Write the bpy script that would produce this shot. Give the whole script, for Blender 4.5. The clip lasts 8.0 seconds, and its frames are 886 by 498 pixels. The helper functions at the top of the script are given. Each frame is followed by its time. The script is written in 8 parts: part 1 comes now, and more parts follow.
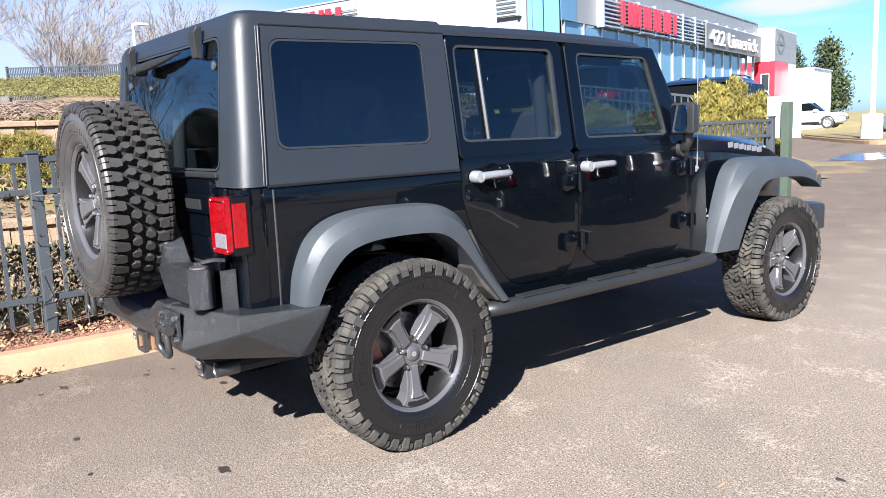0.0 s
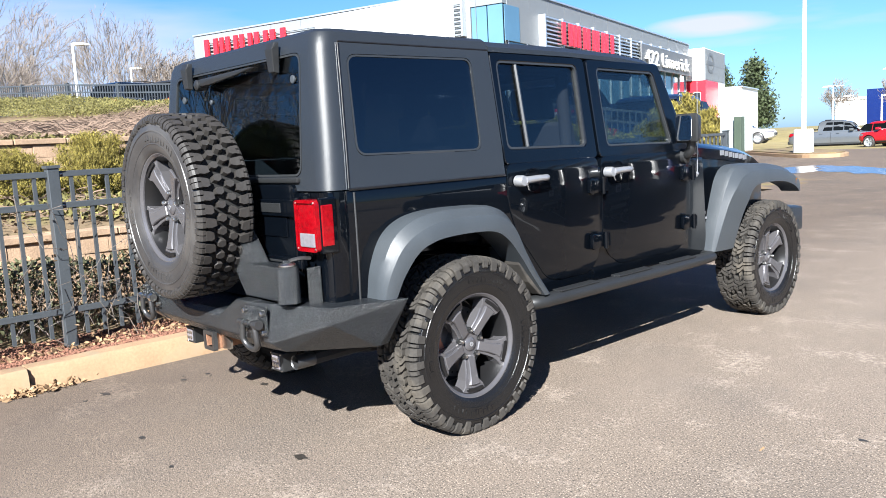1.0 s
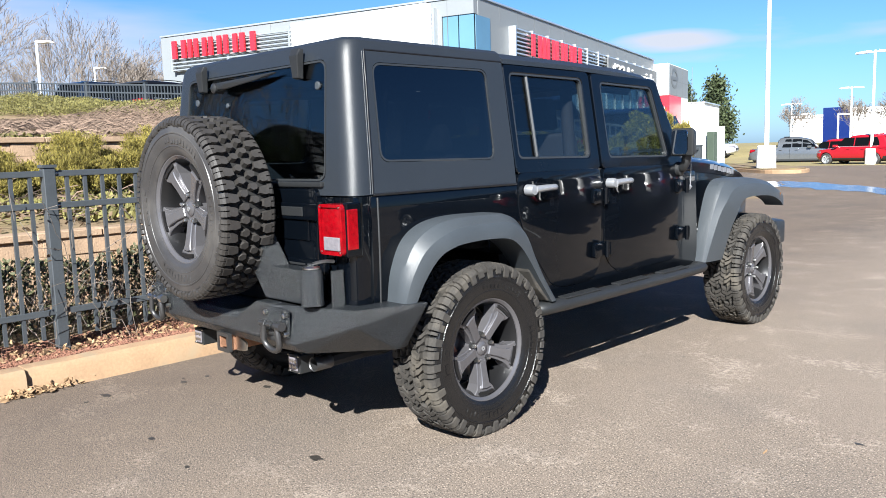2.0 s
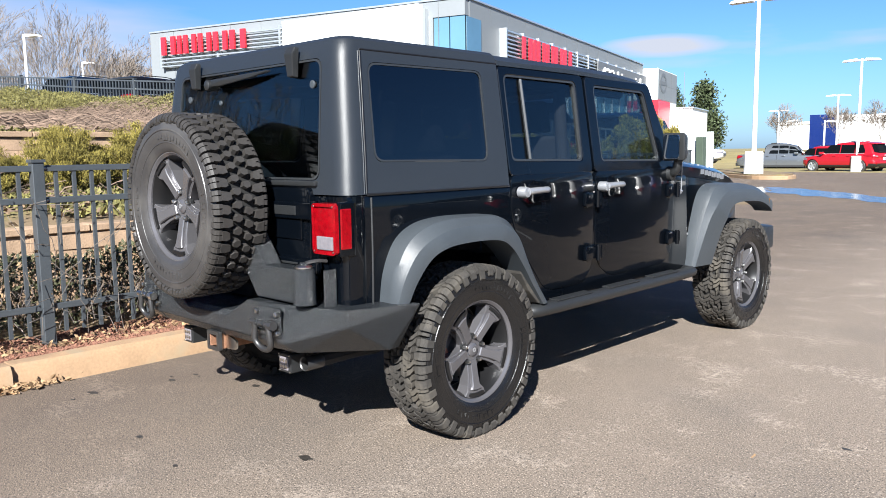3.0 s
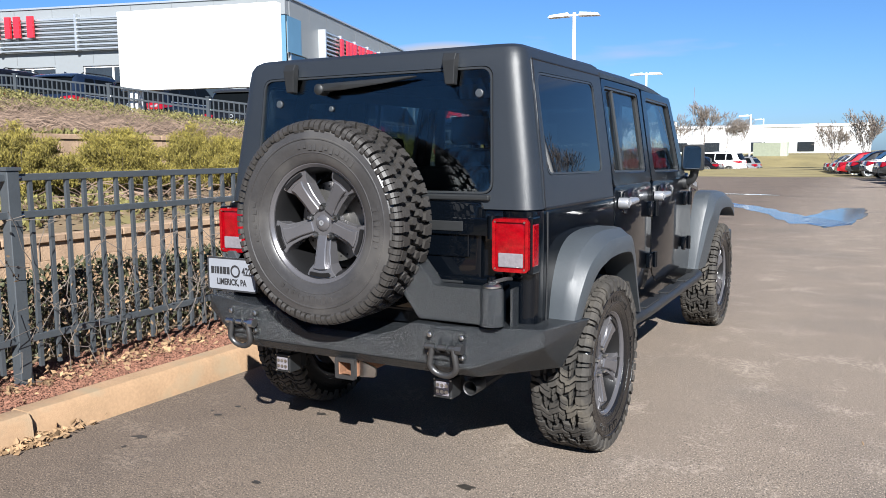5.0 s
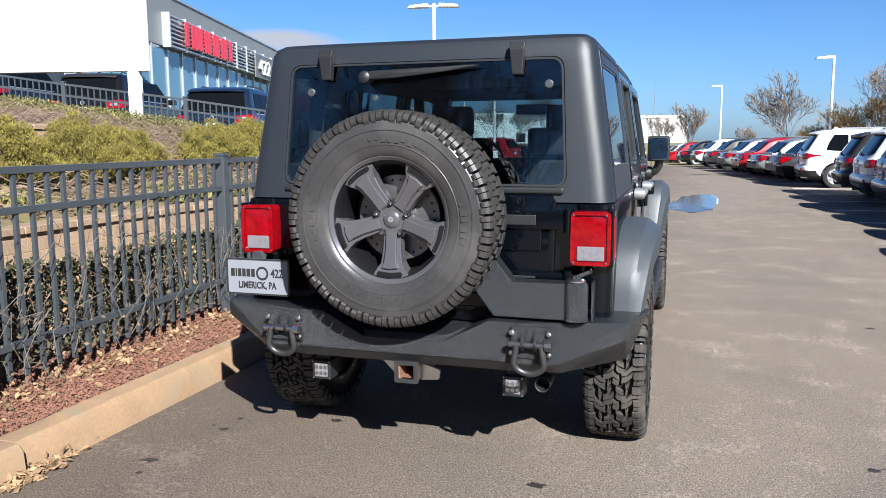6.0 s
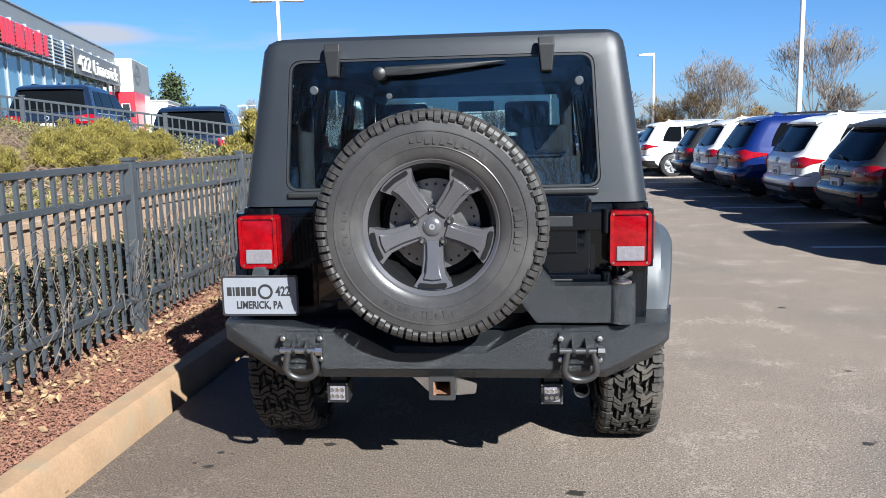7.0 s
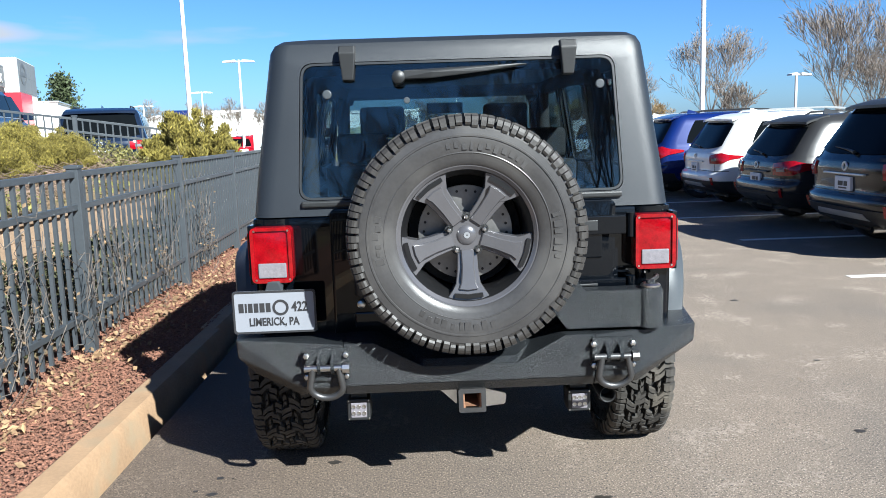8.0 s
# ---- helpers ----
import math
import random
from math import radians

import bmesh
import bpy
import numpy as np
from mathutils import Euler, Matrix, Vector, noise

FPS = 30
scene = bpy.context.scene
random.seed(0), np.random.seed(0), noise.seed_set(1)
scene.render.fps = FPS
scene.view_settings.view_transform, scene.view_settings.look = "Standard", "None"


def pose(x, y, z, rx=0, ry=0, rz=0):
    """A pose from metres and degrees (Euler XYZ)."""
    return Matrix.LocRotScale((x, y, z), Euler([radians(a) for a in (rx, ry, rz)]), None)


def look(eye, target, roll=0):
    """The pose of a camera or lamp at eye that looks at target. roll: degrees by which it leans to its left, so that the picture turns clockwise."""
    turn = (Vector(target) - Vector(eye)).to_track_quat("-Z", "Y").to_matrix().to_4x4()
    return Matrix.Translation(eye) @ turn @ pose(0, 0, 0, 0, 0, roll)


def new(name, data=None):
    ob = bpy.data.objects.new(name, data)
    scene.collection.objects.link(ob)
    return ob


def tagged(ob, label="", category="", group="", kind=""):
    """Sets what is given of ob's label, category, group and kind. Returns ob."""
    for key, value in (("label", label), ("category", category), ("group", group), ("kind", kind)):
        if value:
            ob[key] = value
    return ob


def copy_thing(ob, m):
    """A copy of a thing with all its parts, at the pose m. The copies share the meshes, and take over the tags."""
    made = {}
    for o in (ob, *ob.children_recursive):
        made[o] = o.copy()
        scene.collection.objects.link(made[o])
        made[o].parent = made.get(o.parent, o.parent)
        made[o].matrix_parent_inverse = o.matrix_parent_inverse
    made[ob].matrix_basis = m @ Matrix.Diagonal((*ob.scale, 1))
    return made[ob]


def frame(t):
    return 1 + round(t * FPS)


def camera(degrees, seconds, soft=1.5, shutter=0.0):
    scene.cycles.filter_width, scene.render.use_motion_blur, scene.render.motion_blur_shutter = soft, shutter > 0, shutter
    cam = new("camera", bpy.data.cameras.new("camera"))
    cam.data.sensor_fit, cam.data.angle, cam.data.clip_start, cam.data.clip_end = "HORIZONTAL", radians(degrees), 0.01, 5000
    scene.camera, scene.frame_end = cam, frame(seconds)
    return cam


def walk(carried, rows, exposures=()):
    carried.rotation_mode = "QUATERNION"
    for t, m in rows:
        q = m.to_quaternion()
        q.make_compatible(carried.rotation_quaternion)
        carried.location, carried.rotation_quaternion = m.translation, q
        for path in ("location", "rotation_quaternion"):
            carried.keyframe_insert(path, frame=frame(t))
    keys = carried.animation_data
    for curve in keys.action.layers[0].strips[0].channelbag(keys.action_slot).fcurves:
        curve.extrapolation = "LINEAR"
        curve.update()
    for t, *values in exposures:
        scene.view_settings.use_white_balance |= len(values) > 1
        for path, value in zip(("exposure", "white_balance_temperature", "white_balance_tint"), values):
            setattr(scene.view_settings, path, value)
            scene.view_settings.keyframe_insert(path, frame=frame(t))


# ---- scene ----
cam = camera(58.8, 8.0, soft=0.9)
PATH = [
    (0, (3.516, -1.864, 1.332), (1.942, -0.668, 1.029), -2.5),
    (0.5, (3.488, -2.171, 1.338), (1.967, -0.906, 1.048), -3.0),
    (1, (3.414, -2.445, 1.305), (1.935, -1.125, 1.043), -3.0),
    (1.5, (3.324, -2.657, 1.314), (1.891, -1.284, 1.067), -2.4),
    (3, (3.29, -2.686, 1.315), (1.897, -1.272, 1.071), -0.8),
    (3.5, (3.144, -2.805, 1.318), (1.787, -1.353, 1.087), -0.3),
    (4, (2.808, -3.061, 1.356), (1.534, -1.537, 1.118), -1.4),
    (4.5, (2.394, -3.273, 1.367), (1.261, -1.643, 1.121), -1.1),
    (4.7, (2.238, -3.378, 1.365), (1.169, -1.705, 1.122), -0.7),
    (5.8, (1.286, -3.731, 1.397), (0.587, -1.876, 1.131), -0.3),
    (6, (1.117, -3.769, 1.385), (0.509, -1.883, 1.114), -0.3),
    (6.5, (0.697, -3.834, 1.404), (0.31, -1.892, 1.125), -1.1),
    (7, (0.344, -3.741, 1.411), (0.14, -1.772, 1.125), -1.3),
    (7.5, (0.077, -3.69, 1.416), (0.046, -1.71, 1.13), -1.2),
    (8, (-0.104, -3.668, 1.445), (-0.069, -1.69, 1.15), -1.9),
]
walk(cam, [(t, look(eye, target, roll)) for t, eye, target, roll in PATH],
     exposures=[(0.0, 1.99, 6000, 12), (0.5, 1.96, 6000, 12), (1.0, 1.87, 6020, 9), (1.7, 1.74, 6060, 8), (3.0, 1.62, 6060, 9), (4.5, 1.42, 6060, 10), (6.0, 1.33, 5960, 9), (6.5, 1.34, 5910, 9), (8.0, 1.55, 5790, 4)])

# ---- daylight ----
SUN_AZ, SUN_EL = radians(144), radians(33)
world = bpy.data.worlds.new("sky")
scene.world = world
world.use_nodes = True
wn = world.node_tree.nodes
wl = world.node_tree.links
sky = wn.new("ShaderNodeTexSky")
sky.sky_type, sky.sun_disc = "NISHITA", False
sky.sun_elevation, sky.sun_rotation = SUN_EL, SUN_AZ
sky.air_density, sky.dust_density, sky.ozone_density = 1.0, 0.6, 2.2
wn["Background"].inputs["Strength"].default_value = 0.039
tone = wn.new("ShaderNodeMix")
tone.data_type, tone.blend_type = "RGBA", "MULTIPLY"
tone.inputs[0].default_value = 1.0
wl.new(sky.outputs[0], tone.inputs[6])
# thin wisps of cloud low in the sky
wc = wn.new("ShaderNodeTexCoord")
# paler in the damp air along the horizon
wz, wh, wb = wn.new("ShaderNodeSeparateXYZ"), wn.new("ShaderNodeMapRange"), wn.new("ShaderNodeMix")
wh.inputs[1].default_value, wh.inputs[2].default_value = 0.0, 0.22
wb.data_type = "RGBA"
# deep blue overhead, out of view: dimmed so that shadows come out darker
wh2, wb2 = wn.new("ShaderNodeMapRange"), wn.new("ShaderNodeMix")
wh2.inputs[1].default_value, wh2.inputs[2].default_value = 0.24, 0.62
wb2.data_type = "RGBA"
wb2.inputs[7].default_value = (0.15, 0.29, 0.58, 1)
wb.inputs[6].default_value, wb.inputs[7].default_value = (0.66, 0.95, 1.52, 1), (0.56, 0.86, 1.24, 1)
wl.new(wc.outputs["Generated"], wz.inputs[0])
wl.new(wz.outputs["Z"], wh.inputs[0])
wl.new(wh.outputs[0], wb.inputs[0])
wl.new(wz.outputs["Z"], wh2.inputs[0])
wl.new(wh2.outputs[0], wb2.inputs[0])
wl.new(wb.outputs[2], wb2.inputs[6])
wl.new(wb2.outputs[2], tone.inputs[7])
wm = wn.new("ShaderNodeMapping")
wm.inputs["Scale"].default_value, wm.inputs["Location"].default_value = (1.3, 1.3, 9.0), (0.55, 0.2, 0.0)
wt = wn.new("ShaderNodeTexNoise")
wt.inputs["Scale"].default_value, wt.inputs["Detail"].default_value = 1.6, 5.0
wr = wn.new("ShaderNodeMapRange")
wr.inputs[1].default_value, wr.inputs[2].default_value, wr.inputs[4].default_value = 0.60, 0.74, 0.75
wx = wn.new("ShaderNodeMix")
wx.data_type = "RGBA"
wx.inputs[7].default_value = (6.4, 6.3, 6.6, 1)
wl.new(wc.outputs["Generated"], wm.inputs["Vector"])
wl.new(wm.outputs[0], wt.inputs["Vector"])
wl.new(wt.outputs["Fac"], wr.inputs[0])
wl.new(wr.outputs[0], wx.inputs[0])
wl.new(tone.outputs[2], wx.inputs[6])


def cloud(before, centre, along, length, thick, most, ragged):
    """A bank of cloud about one direction of the sky, drawn out along the horizon."""
    out = []
    for axis, size in ((along, length), ((0, 0, 1), thick)):
        d = wn.new("ShaderNodeVectorMath")
        d.operation, d.inputs[1].default_value = "DOT_PRODUCT", axis
        k = wn.new("ShaderNodeMath")
        k.operation = "MULTIPLY_ADD"
        k.inputs[1].default_value, k.inputs[2].default_value = 1 / size, -sum(a * c for a, c in zip(axis, centre)) / size
        q = wn.new("ShaderNodeMath")
        q.operation, q.inputs[1].default_value = "POWER", 2.0
        a = wn.new("ShaderNodeMath")
        a.operation = "ABSOLUTE"
        wl.new(wc.outputs["Generated"], d.inputs[0])
        wl.new(d.outputs["Value"], k.inputs[0])
        wl.new(k.outputs[0], a.inputs[0])
        wl.new(a.outputs[0], q.inputs[0])
        out.append(q)
    s = wn.new("ShaderNodeMath")
    wl.new(out[0].outputs[0], s.inputs[0])
    wl.new(out[1].outputs[0], s.inputs[1])
    t = wn.new("ShaderNodeTexNoise")
    t.inputs["Scale"].default_value, t.inputs["Detail"].default_value = 5.0, 6.0
    wl.new(wm.outputs[0], t.inputs["Vector"])
    e = wn.new("ShaderNodeMath")
    e.operation, e.inputs[1].default_value = "MULTIPLY_ADD", ragged
    wl.new(t.outputs["Fac"], e.inputs[0])
    wl.new(s.outputs[0], e.inputs[2])
    r = wn.new("ShaderNodeMapRange")
    r.inputs[1].default_value, r.inputs[2].default_value, r.inputs[3].default_value, r.inputs[4].default_value = 0.3 + ragged * 0.5, 1.0 + ragged * 0.5, most, 0.0
    wl.new(e.outputs[0], r.inputs[0])
    m = wn.new("ShaderNodeMix")
    m.data_type = "RGBA"
    m.inputs[7].default_value = (6.4, 6.3, 6.6, 1)
    wl.new(r.outputs[0], m.inputs[0])
    wl.new(before, m.inputs[6])
    return m.outputs[2]


heap = cloud(wx.outputs[2], (-0.484, 0.866, 0.122), (0.88, 0.475, 0), 0.080, 0.0155, 0.92, 1.2)
heap = cloud(heap, (-0.955, 0.28, 0.09), (0.28, 0.955, 0), 0.30, 0.11, 0.62, 0.9)
wl.new(heap, wn["Background"].inputs["Color"])
lamp = bpy.data.lights.new("sun", "SUN")
lamp.energy, lamp.angle, lamp.color = 5.2, radians(0.5), (1.0, 0.95, 0.87)
sun = new("sun", lamp)
to_sun = Vector((math.sin(SUN_AZ) * math.cos(SUN_EL), math.cos(SUN_AZ) * math.cos(SUN_EL), math.sin(SUN_EL)))
sun.rotation_euler = to_sun.to_track_quat("Z", "Y").to_euler()
sun.location = to_sun * 60

# ---- materials ----


def mat(name, base, rough=0.5, metal=0.0, vary=0.15, scale=8.0, fine=90.0, bump=0.0, bump_scale=200.0, coat=0.0, spec=0.5, island=0.0, dirt=None, dirt_scale=3.0, dirt_amount=0.5):
    """A principled surface with variation at two scales, a fine relief and, if wanted, patches of dirt."""
    m = bpy.data.materials.new(name)
    m.use_nodes = True
    n, l = m.node_tree.nodes, m.node_tree.links
    p = n["Principled BSDF"]
    p.inputs["Roughness"].default_value = rough
    p.inputs["Metallic"].default_value = metal
    p.inputs["Coat Weight"].default_value = coat
    p.inputs["Coat Roughness"].default_value = 0.03
    p.inputs["Specular IOR Level"].default_value = spec
    co = n.new("ShaderNodeTexCoord")

    def noise_at(s, detail=4.0):
        t = n.new("ShaderNodeTexNoise")
        t.inputs["Scale"].default_value = s
        t.inputs["Detail"].default_value = detail
        l.new(co.outputs["Object"], t.inputs["Vector"])
        return t.outputs["Fac"]

    def mixed(a, b, fac, kind="MIX"):
        x = n.new("ShaderNodeMix")
        x.data_type, x.blend_type = "RGBA", kind
        for sock, v in ((x.inputs[6], a), (x.inputs[7], b)):
            if isinstance(v, tuple):
                sock.default_value = (*v, 1)
            else:
                l.new(v, sock)
        if isinstance(fac, float):
            x.inputs[0].default_value = fac
        else:
            l.new(fac, x.inputs[0])
        return x.outputs[2]

    def ramp(v, a, b):
        r = n.new("ShaderNodeMapRange")
        r.inputs[1].default_value, r.inputs[2].default_value = a, b
        l.new(v, r.inputs[0])
        return r.outputs[0]

    dark = tuple(c * (1 - vary) for c in base)
    light = tuple(min(1, c * (1 + vary)) for c in base)
    col = mixed(dark, light, ramp(noise_at(scale), 0.3, 0.7))
    if fine:
        col = mixed(col, mixed(dark, light, ramp(noise_at(fine), 0.3, 0.7)), 0.4)
    if dirt:
        col = mixed(col, dirt, ramp(noise_at(dirt_scale, 6.0), 1.0 - dirt_amount, 1.2 - dirt_amount))
    if island:
        g = n.new("ShaderNodeNewGeometry")
        hs = n.new("ShaderNodeHueSaturation")
        l.new(ramp(g.outputs["Random Per Island"], 0, 1), hs.inputs["Fac"])
        l.new(col, hs.inputs["Color"])
        v = n.new("ShaderNodeMapRange")
        v.inputs[3].default_value, v.inputs[4].default_value = 1 - island, 1 + island
        l.new(g.outputs["Random Per Island"], v.inputs[0])
        l.new(v.outputs[0], hs.inputs["Value"])
        hs.inputs["Fac"].default_value = 1
        for k in list(hs.inputs["Fac"].links):
            l.remove(k)
        col = hs.outputs[0]
    l.new(col, p.inputs["Base Color"])
    if bump:
        b = n.new("ShaderNodeBump")
        b.inputs["Strength"].default_value = bump
        b.inputs["Distance"].default_value = 0.01
        l.new(noise_at(bump_scale, 3.0), b.inputs["Height"])
        l.new(b.outputs[0], p.inputs["Normal"])
    return m


def glass_mat(name, tint, gloss=1.5):
    """Thin tinted glass: clear through its tint, and glossy by its Fresnel."""
    m = bpy.data.materials.new(name)
    m.use_nodes = True
    n, l = m.node_tree.nodes, m.node_tree.links
    n.remove(n["Principled BSDF"])
    tr, gl, mx, lw, pw, ml = (n.new("ShaderNode" + k) for k in ("BsdfTransparent", "BsdfGlossy", "MixShader", "LayerWeight", "Math", "Math"))
    tr.inputs[0].default_value = (*tint, 1)
    gl.inputs["Roughness"].default_value = 0.0
    f0 = ((gloss - 1) / (gloss + 1)) ** 2
    lw.inputs[0].default_value = 0.5
    pw.operation, pw.inputs[1].default_value = "POWER", 5.0
    ml.operation, ml.inputs[1].default_value, ml.inputs[2].default_value = "MULTIPLY_ADD", 1 - f0, f0
    l.new(lw.outputs["Facing"], pw.inputs[0])
    l.new(pw.outputs[0], ml.inputs[0])
    l.new(ml.outputs[0], mx.inputs[0])
    l.new(tr.outputs[0], mx.inputs[1])
    l.new(gl.outputs[0], mx.inputs[2])
    l.new(mx.outputs[0], n["Material Output"].inputs[0])
    return m


def asphalt_mat():
    """Worn asphalt: stone chips, pale worn patches, dark oil spots and a few faint tracks."""
    m = mat("asphalt", (0.187, 0.150, 0.118), 0.85, vary=0.12, scale=0.5, fine=6.0, bump=0.5, bump_scale=240)
    n, l = m.node_tree.nodes, m.node_tree.links
    p = n["Principled BSDF"]
    col = p.inputs["Base Color"].links[0].from_socket
    co = n.new("ShaderNodeTexCoord")

    def layer(col, colour, tex, a, b, kind="MIX"):
        l.new(co.outputs["Object"], tex.inputs["Vector"])
        r = n.new("ShaderNodeMapRange")
        r.inputs[1].default_value, r.inputs[2].default_value = a, b
        l.new(tex.outputs[0], r.inputs[0])
        x = n.new("ShaderNodeMix")
        x.data_type, x.blend_type = "RGBA", kind
        l.new(r.outputs[0], x.inputs[0])
        l.new(col, x.inputs[6])
        x.inputs[7].default_value = (*colour, 1)
        return x.outputs[2]

    def tex(kind, scale, detail=5.0):
        t = n.new("ShaderNodeTex" + kind)
        t.inputs["Scale"].default_value = scale
        if kind == "Noise":
            t.inputs["Detail"].default_value = detail
        return t

    # pale scuffs: broad patches broken up by fine grain
    wide, grit, both = tex("Noise", 2.6, 12.0), tex("Noise", 34.0, 8.0), n.new("ShaderNodeMath")
    both.operation, both.inputs[2].default_value = "MULTIPLY_ADD", 0.0
    for q in (wide, grit):
        l.new(co.outputs["Object"], q.inputs["Vector"])
    l.new(grit.outputs[0], both.inputs[0])
    both.inputs[1].default_value = 0.75
    l.new(wide.outputs[0], both.inputs[2])
    rs, xs = n.new("ShaderNodeMapRange"), n.new("ShaderNodeMix")
    rs.inputs[1].default_value, rs.inputs[2].default_value, rs.inputs[4].default_value = 0.95, 1.08, 0.55
    l.new(both.outputs[0], rs.inputs[0])
    xs.data_type = "RGBA"
    l.new(rs.outputs[0], xs.inputs[0])
    l.new(col, xs.inputs[6])
    xs.inputs[7].default_value = (0.40, 0.335, 0.275, 1)
    col = xs.outputs[2]
    col = layer(col, (0.12, 0.102, 0.088), tex("Noise", 0.7, 10.0), 0.50, 0.78)
    col = layer(col, (0.47, 0.385, 0.305), tex("Noise", 140.0, 2.0), 0.55, 0.68)
    col = layer(col, (0.045, 0.039, 0.033), tex("Noise", 110.0, 2.0), 0.54, 0.67)
    col = layer(col, (0.62, 0.57, 0.50), tex("Noise", 60.0, 2.0), 0.72, 0.80)
    col = layer(col, (0.07, 0.065, 0.06), tex("Noise", 22.0, 8.0), 0.66, 0.78)
    # darker along the kerb: shade painted into the colour, reaching under the car
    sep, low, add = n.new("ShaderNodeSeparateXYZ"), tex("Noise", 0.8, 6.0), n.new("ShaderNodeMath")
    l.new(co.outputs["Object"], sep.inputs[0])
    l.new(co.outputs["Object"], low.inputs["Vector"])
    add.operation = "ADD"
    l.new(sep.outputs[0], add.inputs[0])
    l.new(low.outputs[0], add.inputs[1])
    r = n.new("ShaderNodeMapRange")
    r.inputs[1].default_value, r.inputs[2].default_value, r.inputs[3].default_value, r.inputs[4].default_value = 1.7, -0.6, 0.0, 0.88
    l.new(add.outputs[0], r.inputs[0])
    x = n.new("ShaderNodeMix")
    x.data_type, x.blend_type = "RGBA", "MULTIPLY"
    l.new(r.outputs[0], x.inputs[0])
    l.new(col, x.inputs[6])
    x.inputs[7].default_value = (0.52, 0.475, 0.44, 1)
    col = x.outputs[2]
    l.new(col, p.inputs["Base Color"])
    return m


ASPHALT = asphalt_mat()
KERB = mat("kerb_concrete", (0.30, 0.195, 0.112), 0.85, vary=0.22, scale=5, fine=60, bump=0.3, bump_scale=260, dirt=(0.265, 0.198, 0.124), dirt_scale=6, dirt_amount=0.5)
MULCH = mat("mulch", (0.195, 0.098, 0.064), 0.95, vary=0.4, scale=14, fine=120, bump=0.8, bump_scale=90)
CHIP = mat("bark_chip", (0.172, 0.079, 0.050), 0.9, vary=0.3, scale=30, island=0.3)
DRY = mat("dry_leaf", (0.25, 0.16, 0.085), 0.85, vary=0.3, scale=30, island=0.4)
DIRT = mat("bank_soil", (0.155, 0.11, 0.062), 0.95, vary=0.35, scale=1.2, fine=30, bump=0.8, bump_scale=50, dirt=(0.17, 0.15, 0.05), dirt_scale=1.4, dirt_amount=0.5)
LITTER = mat("bank_litter", (0.14, 0.095, 0.055), 0.9, vary=0.3, scale=12, island=0.45)
GRASS = mat("winter_grass", (0.20, 0.165, 0.07), 0.95, vary=0.3, scale=0.4, fine=6, bump=0.6, bump_scale=40)
BLOCK = mat("retaining_block", (0.29, 0.20, 0.13), 0.9, vary=0.3, scale=4, fine=50, bump=0.6, bump_scale=70, island=0.12)
FENCE = mat("fence_paint", (0.050, 0.057, 0.064), 0.38, vary=0.15, scale=6, fine=80, bump=0.08, bump_scale=60)
WALL = mat("facade_panel", (0.185, 0.20, 0.21), 0.55, vary=0.05, scale=0.6, fine=9)
WHITE = mat("white_paint", (0.78, 0.78, 0.77), 0.5, vary=0.03, scale=2, fine=20)
SLAT = mat("louvre_metal", (0.55, 0.57, 0.58), 0.35, metal=0.7, vary=0.06)
SIGN_RED = mat("sign_red", (0.62, 0.02, 0.035), 0.35, vary=0.06)
SIGN_DARK = mat("sign_backing", (0.12, 0.125, 0.13), 0.5, vary=0.1)
FACADE_GLASS = mat("facade_glass", (0.10, 0.20, 0.28), 0.06, vary=0.12, scale=0.5, fine=0, spec=0.9)
DARK_GLASS = mat("dark_window", (0.02, 0.024, 0.028), 0.05, vary=0.2, spec=0.8)
PAINT = mat("black_car_paint", (0.0013, 0.0021, 0.0036), 0.3, vary=0.1, coat=0.62, scale=2, spec=0.05)
TOP = mat("hardtop_grain", (0.0150, 0.0185, 0.0235), 0.41, spec=0.5, vary=0.08, scale=3, bump=0.12, bump_scale=900)
FLARE = mat("flare_plastic", (0.040, 0.047, 0.054), 0.45, vary=0.10, scale=5, bump=0.1, bump_scale=700)
STEEL = mat("textured_steel", (0.0165, 0.0188, 0.0212), 0.26, vary=0.1, scale=5, bump=0.75, bump_scale=330)
BLACK = mat("black_plastic", (0.014, 0.015, 0.016), 0.45, vary=0.15, bump=0.1, bump_scale=300)
SHINE = mat("dressed_rubber", (0.006, 0.006, 0.0064), 0.27, vary=0.2, scale=9, bump=0.25, bump_scale=120)
CLEAN_TREAD = mat("unworn_tread", (0.030, 0.0275, 0.0255), 0.5, vary=0.25, scale=16, bump=0.06, bump_scale=160)
RUBBER = mat("tyre_rubber", (0.037, 0.0355, 0.0355), 0.34, vary=0.3, scale=6, bump=0.05, bump_scale=220, dirt=(0.064, 0.061, 0.058), dirt_scale=5, dirt_amount=0.5, spec=0.55)
TREAD = mat("tread_rubber", (0.031, 0.028, 0.0245), 0.8, vary=0.35, scale=16, bump=0.25, bump_scale=120, dirt=(0.082, 0.072, 0.058), dirt_scale=7, dirt_amount=0.48)
# darker than any tread rubber: the shade inside the grooves is in the colour
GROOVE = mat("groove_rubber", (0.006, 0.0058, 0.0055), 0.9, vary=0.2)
SEAL = mat("window_rubber", (0.006, 0.006, 0.007), 0.45, vary=0.1)
TRIM = mat("trim_rubber", (0.022, 0.024, 0.026), 0.36, vary=0.1)
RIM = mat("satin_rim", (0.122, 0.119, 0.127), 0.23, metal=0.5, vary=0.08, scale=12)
# rim metal again, with the shade behind the spokes put into its colour
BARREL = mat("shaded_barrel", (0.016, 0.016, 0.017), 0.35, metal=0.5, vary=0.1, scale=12)
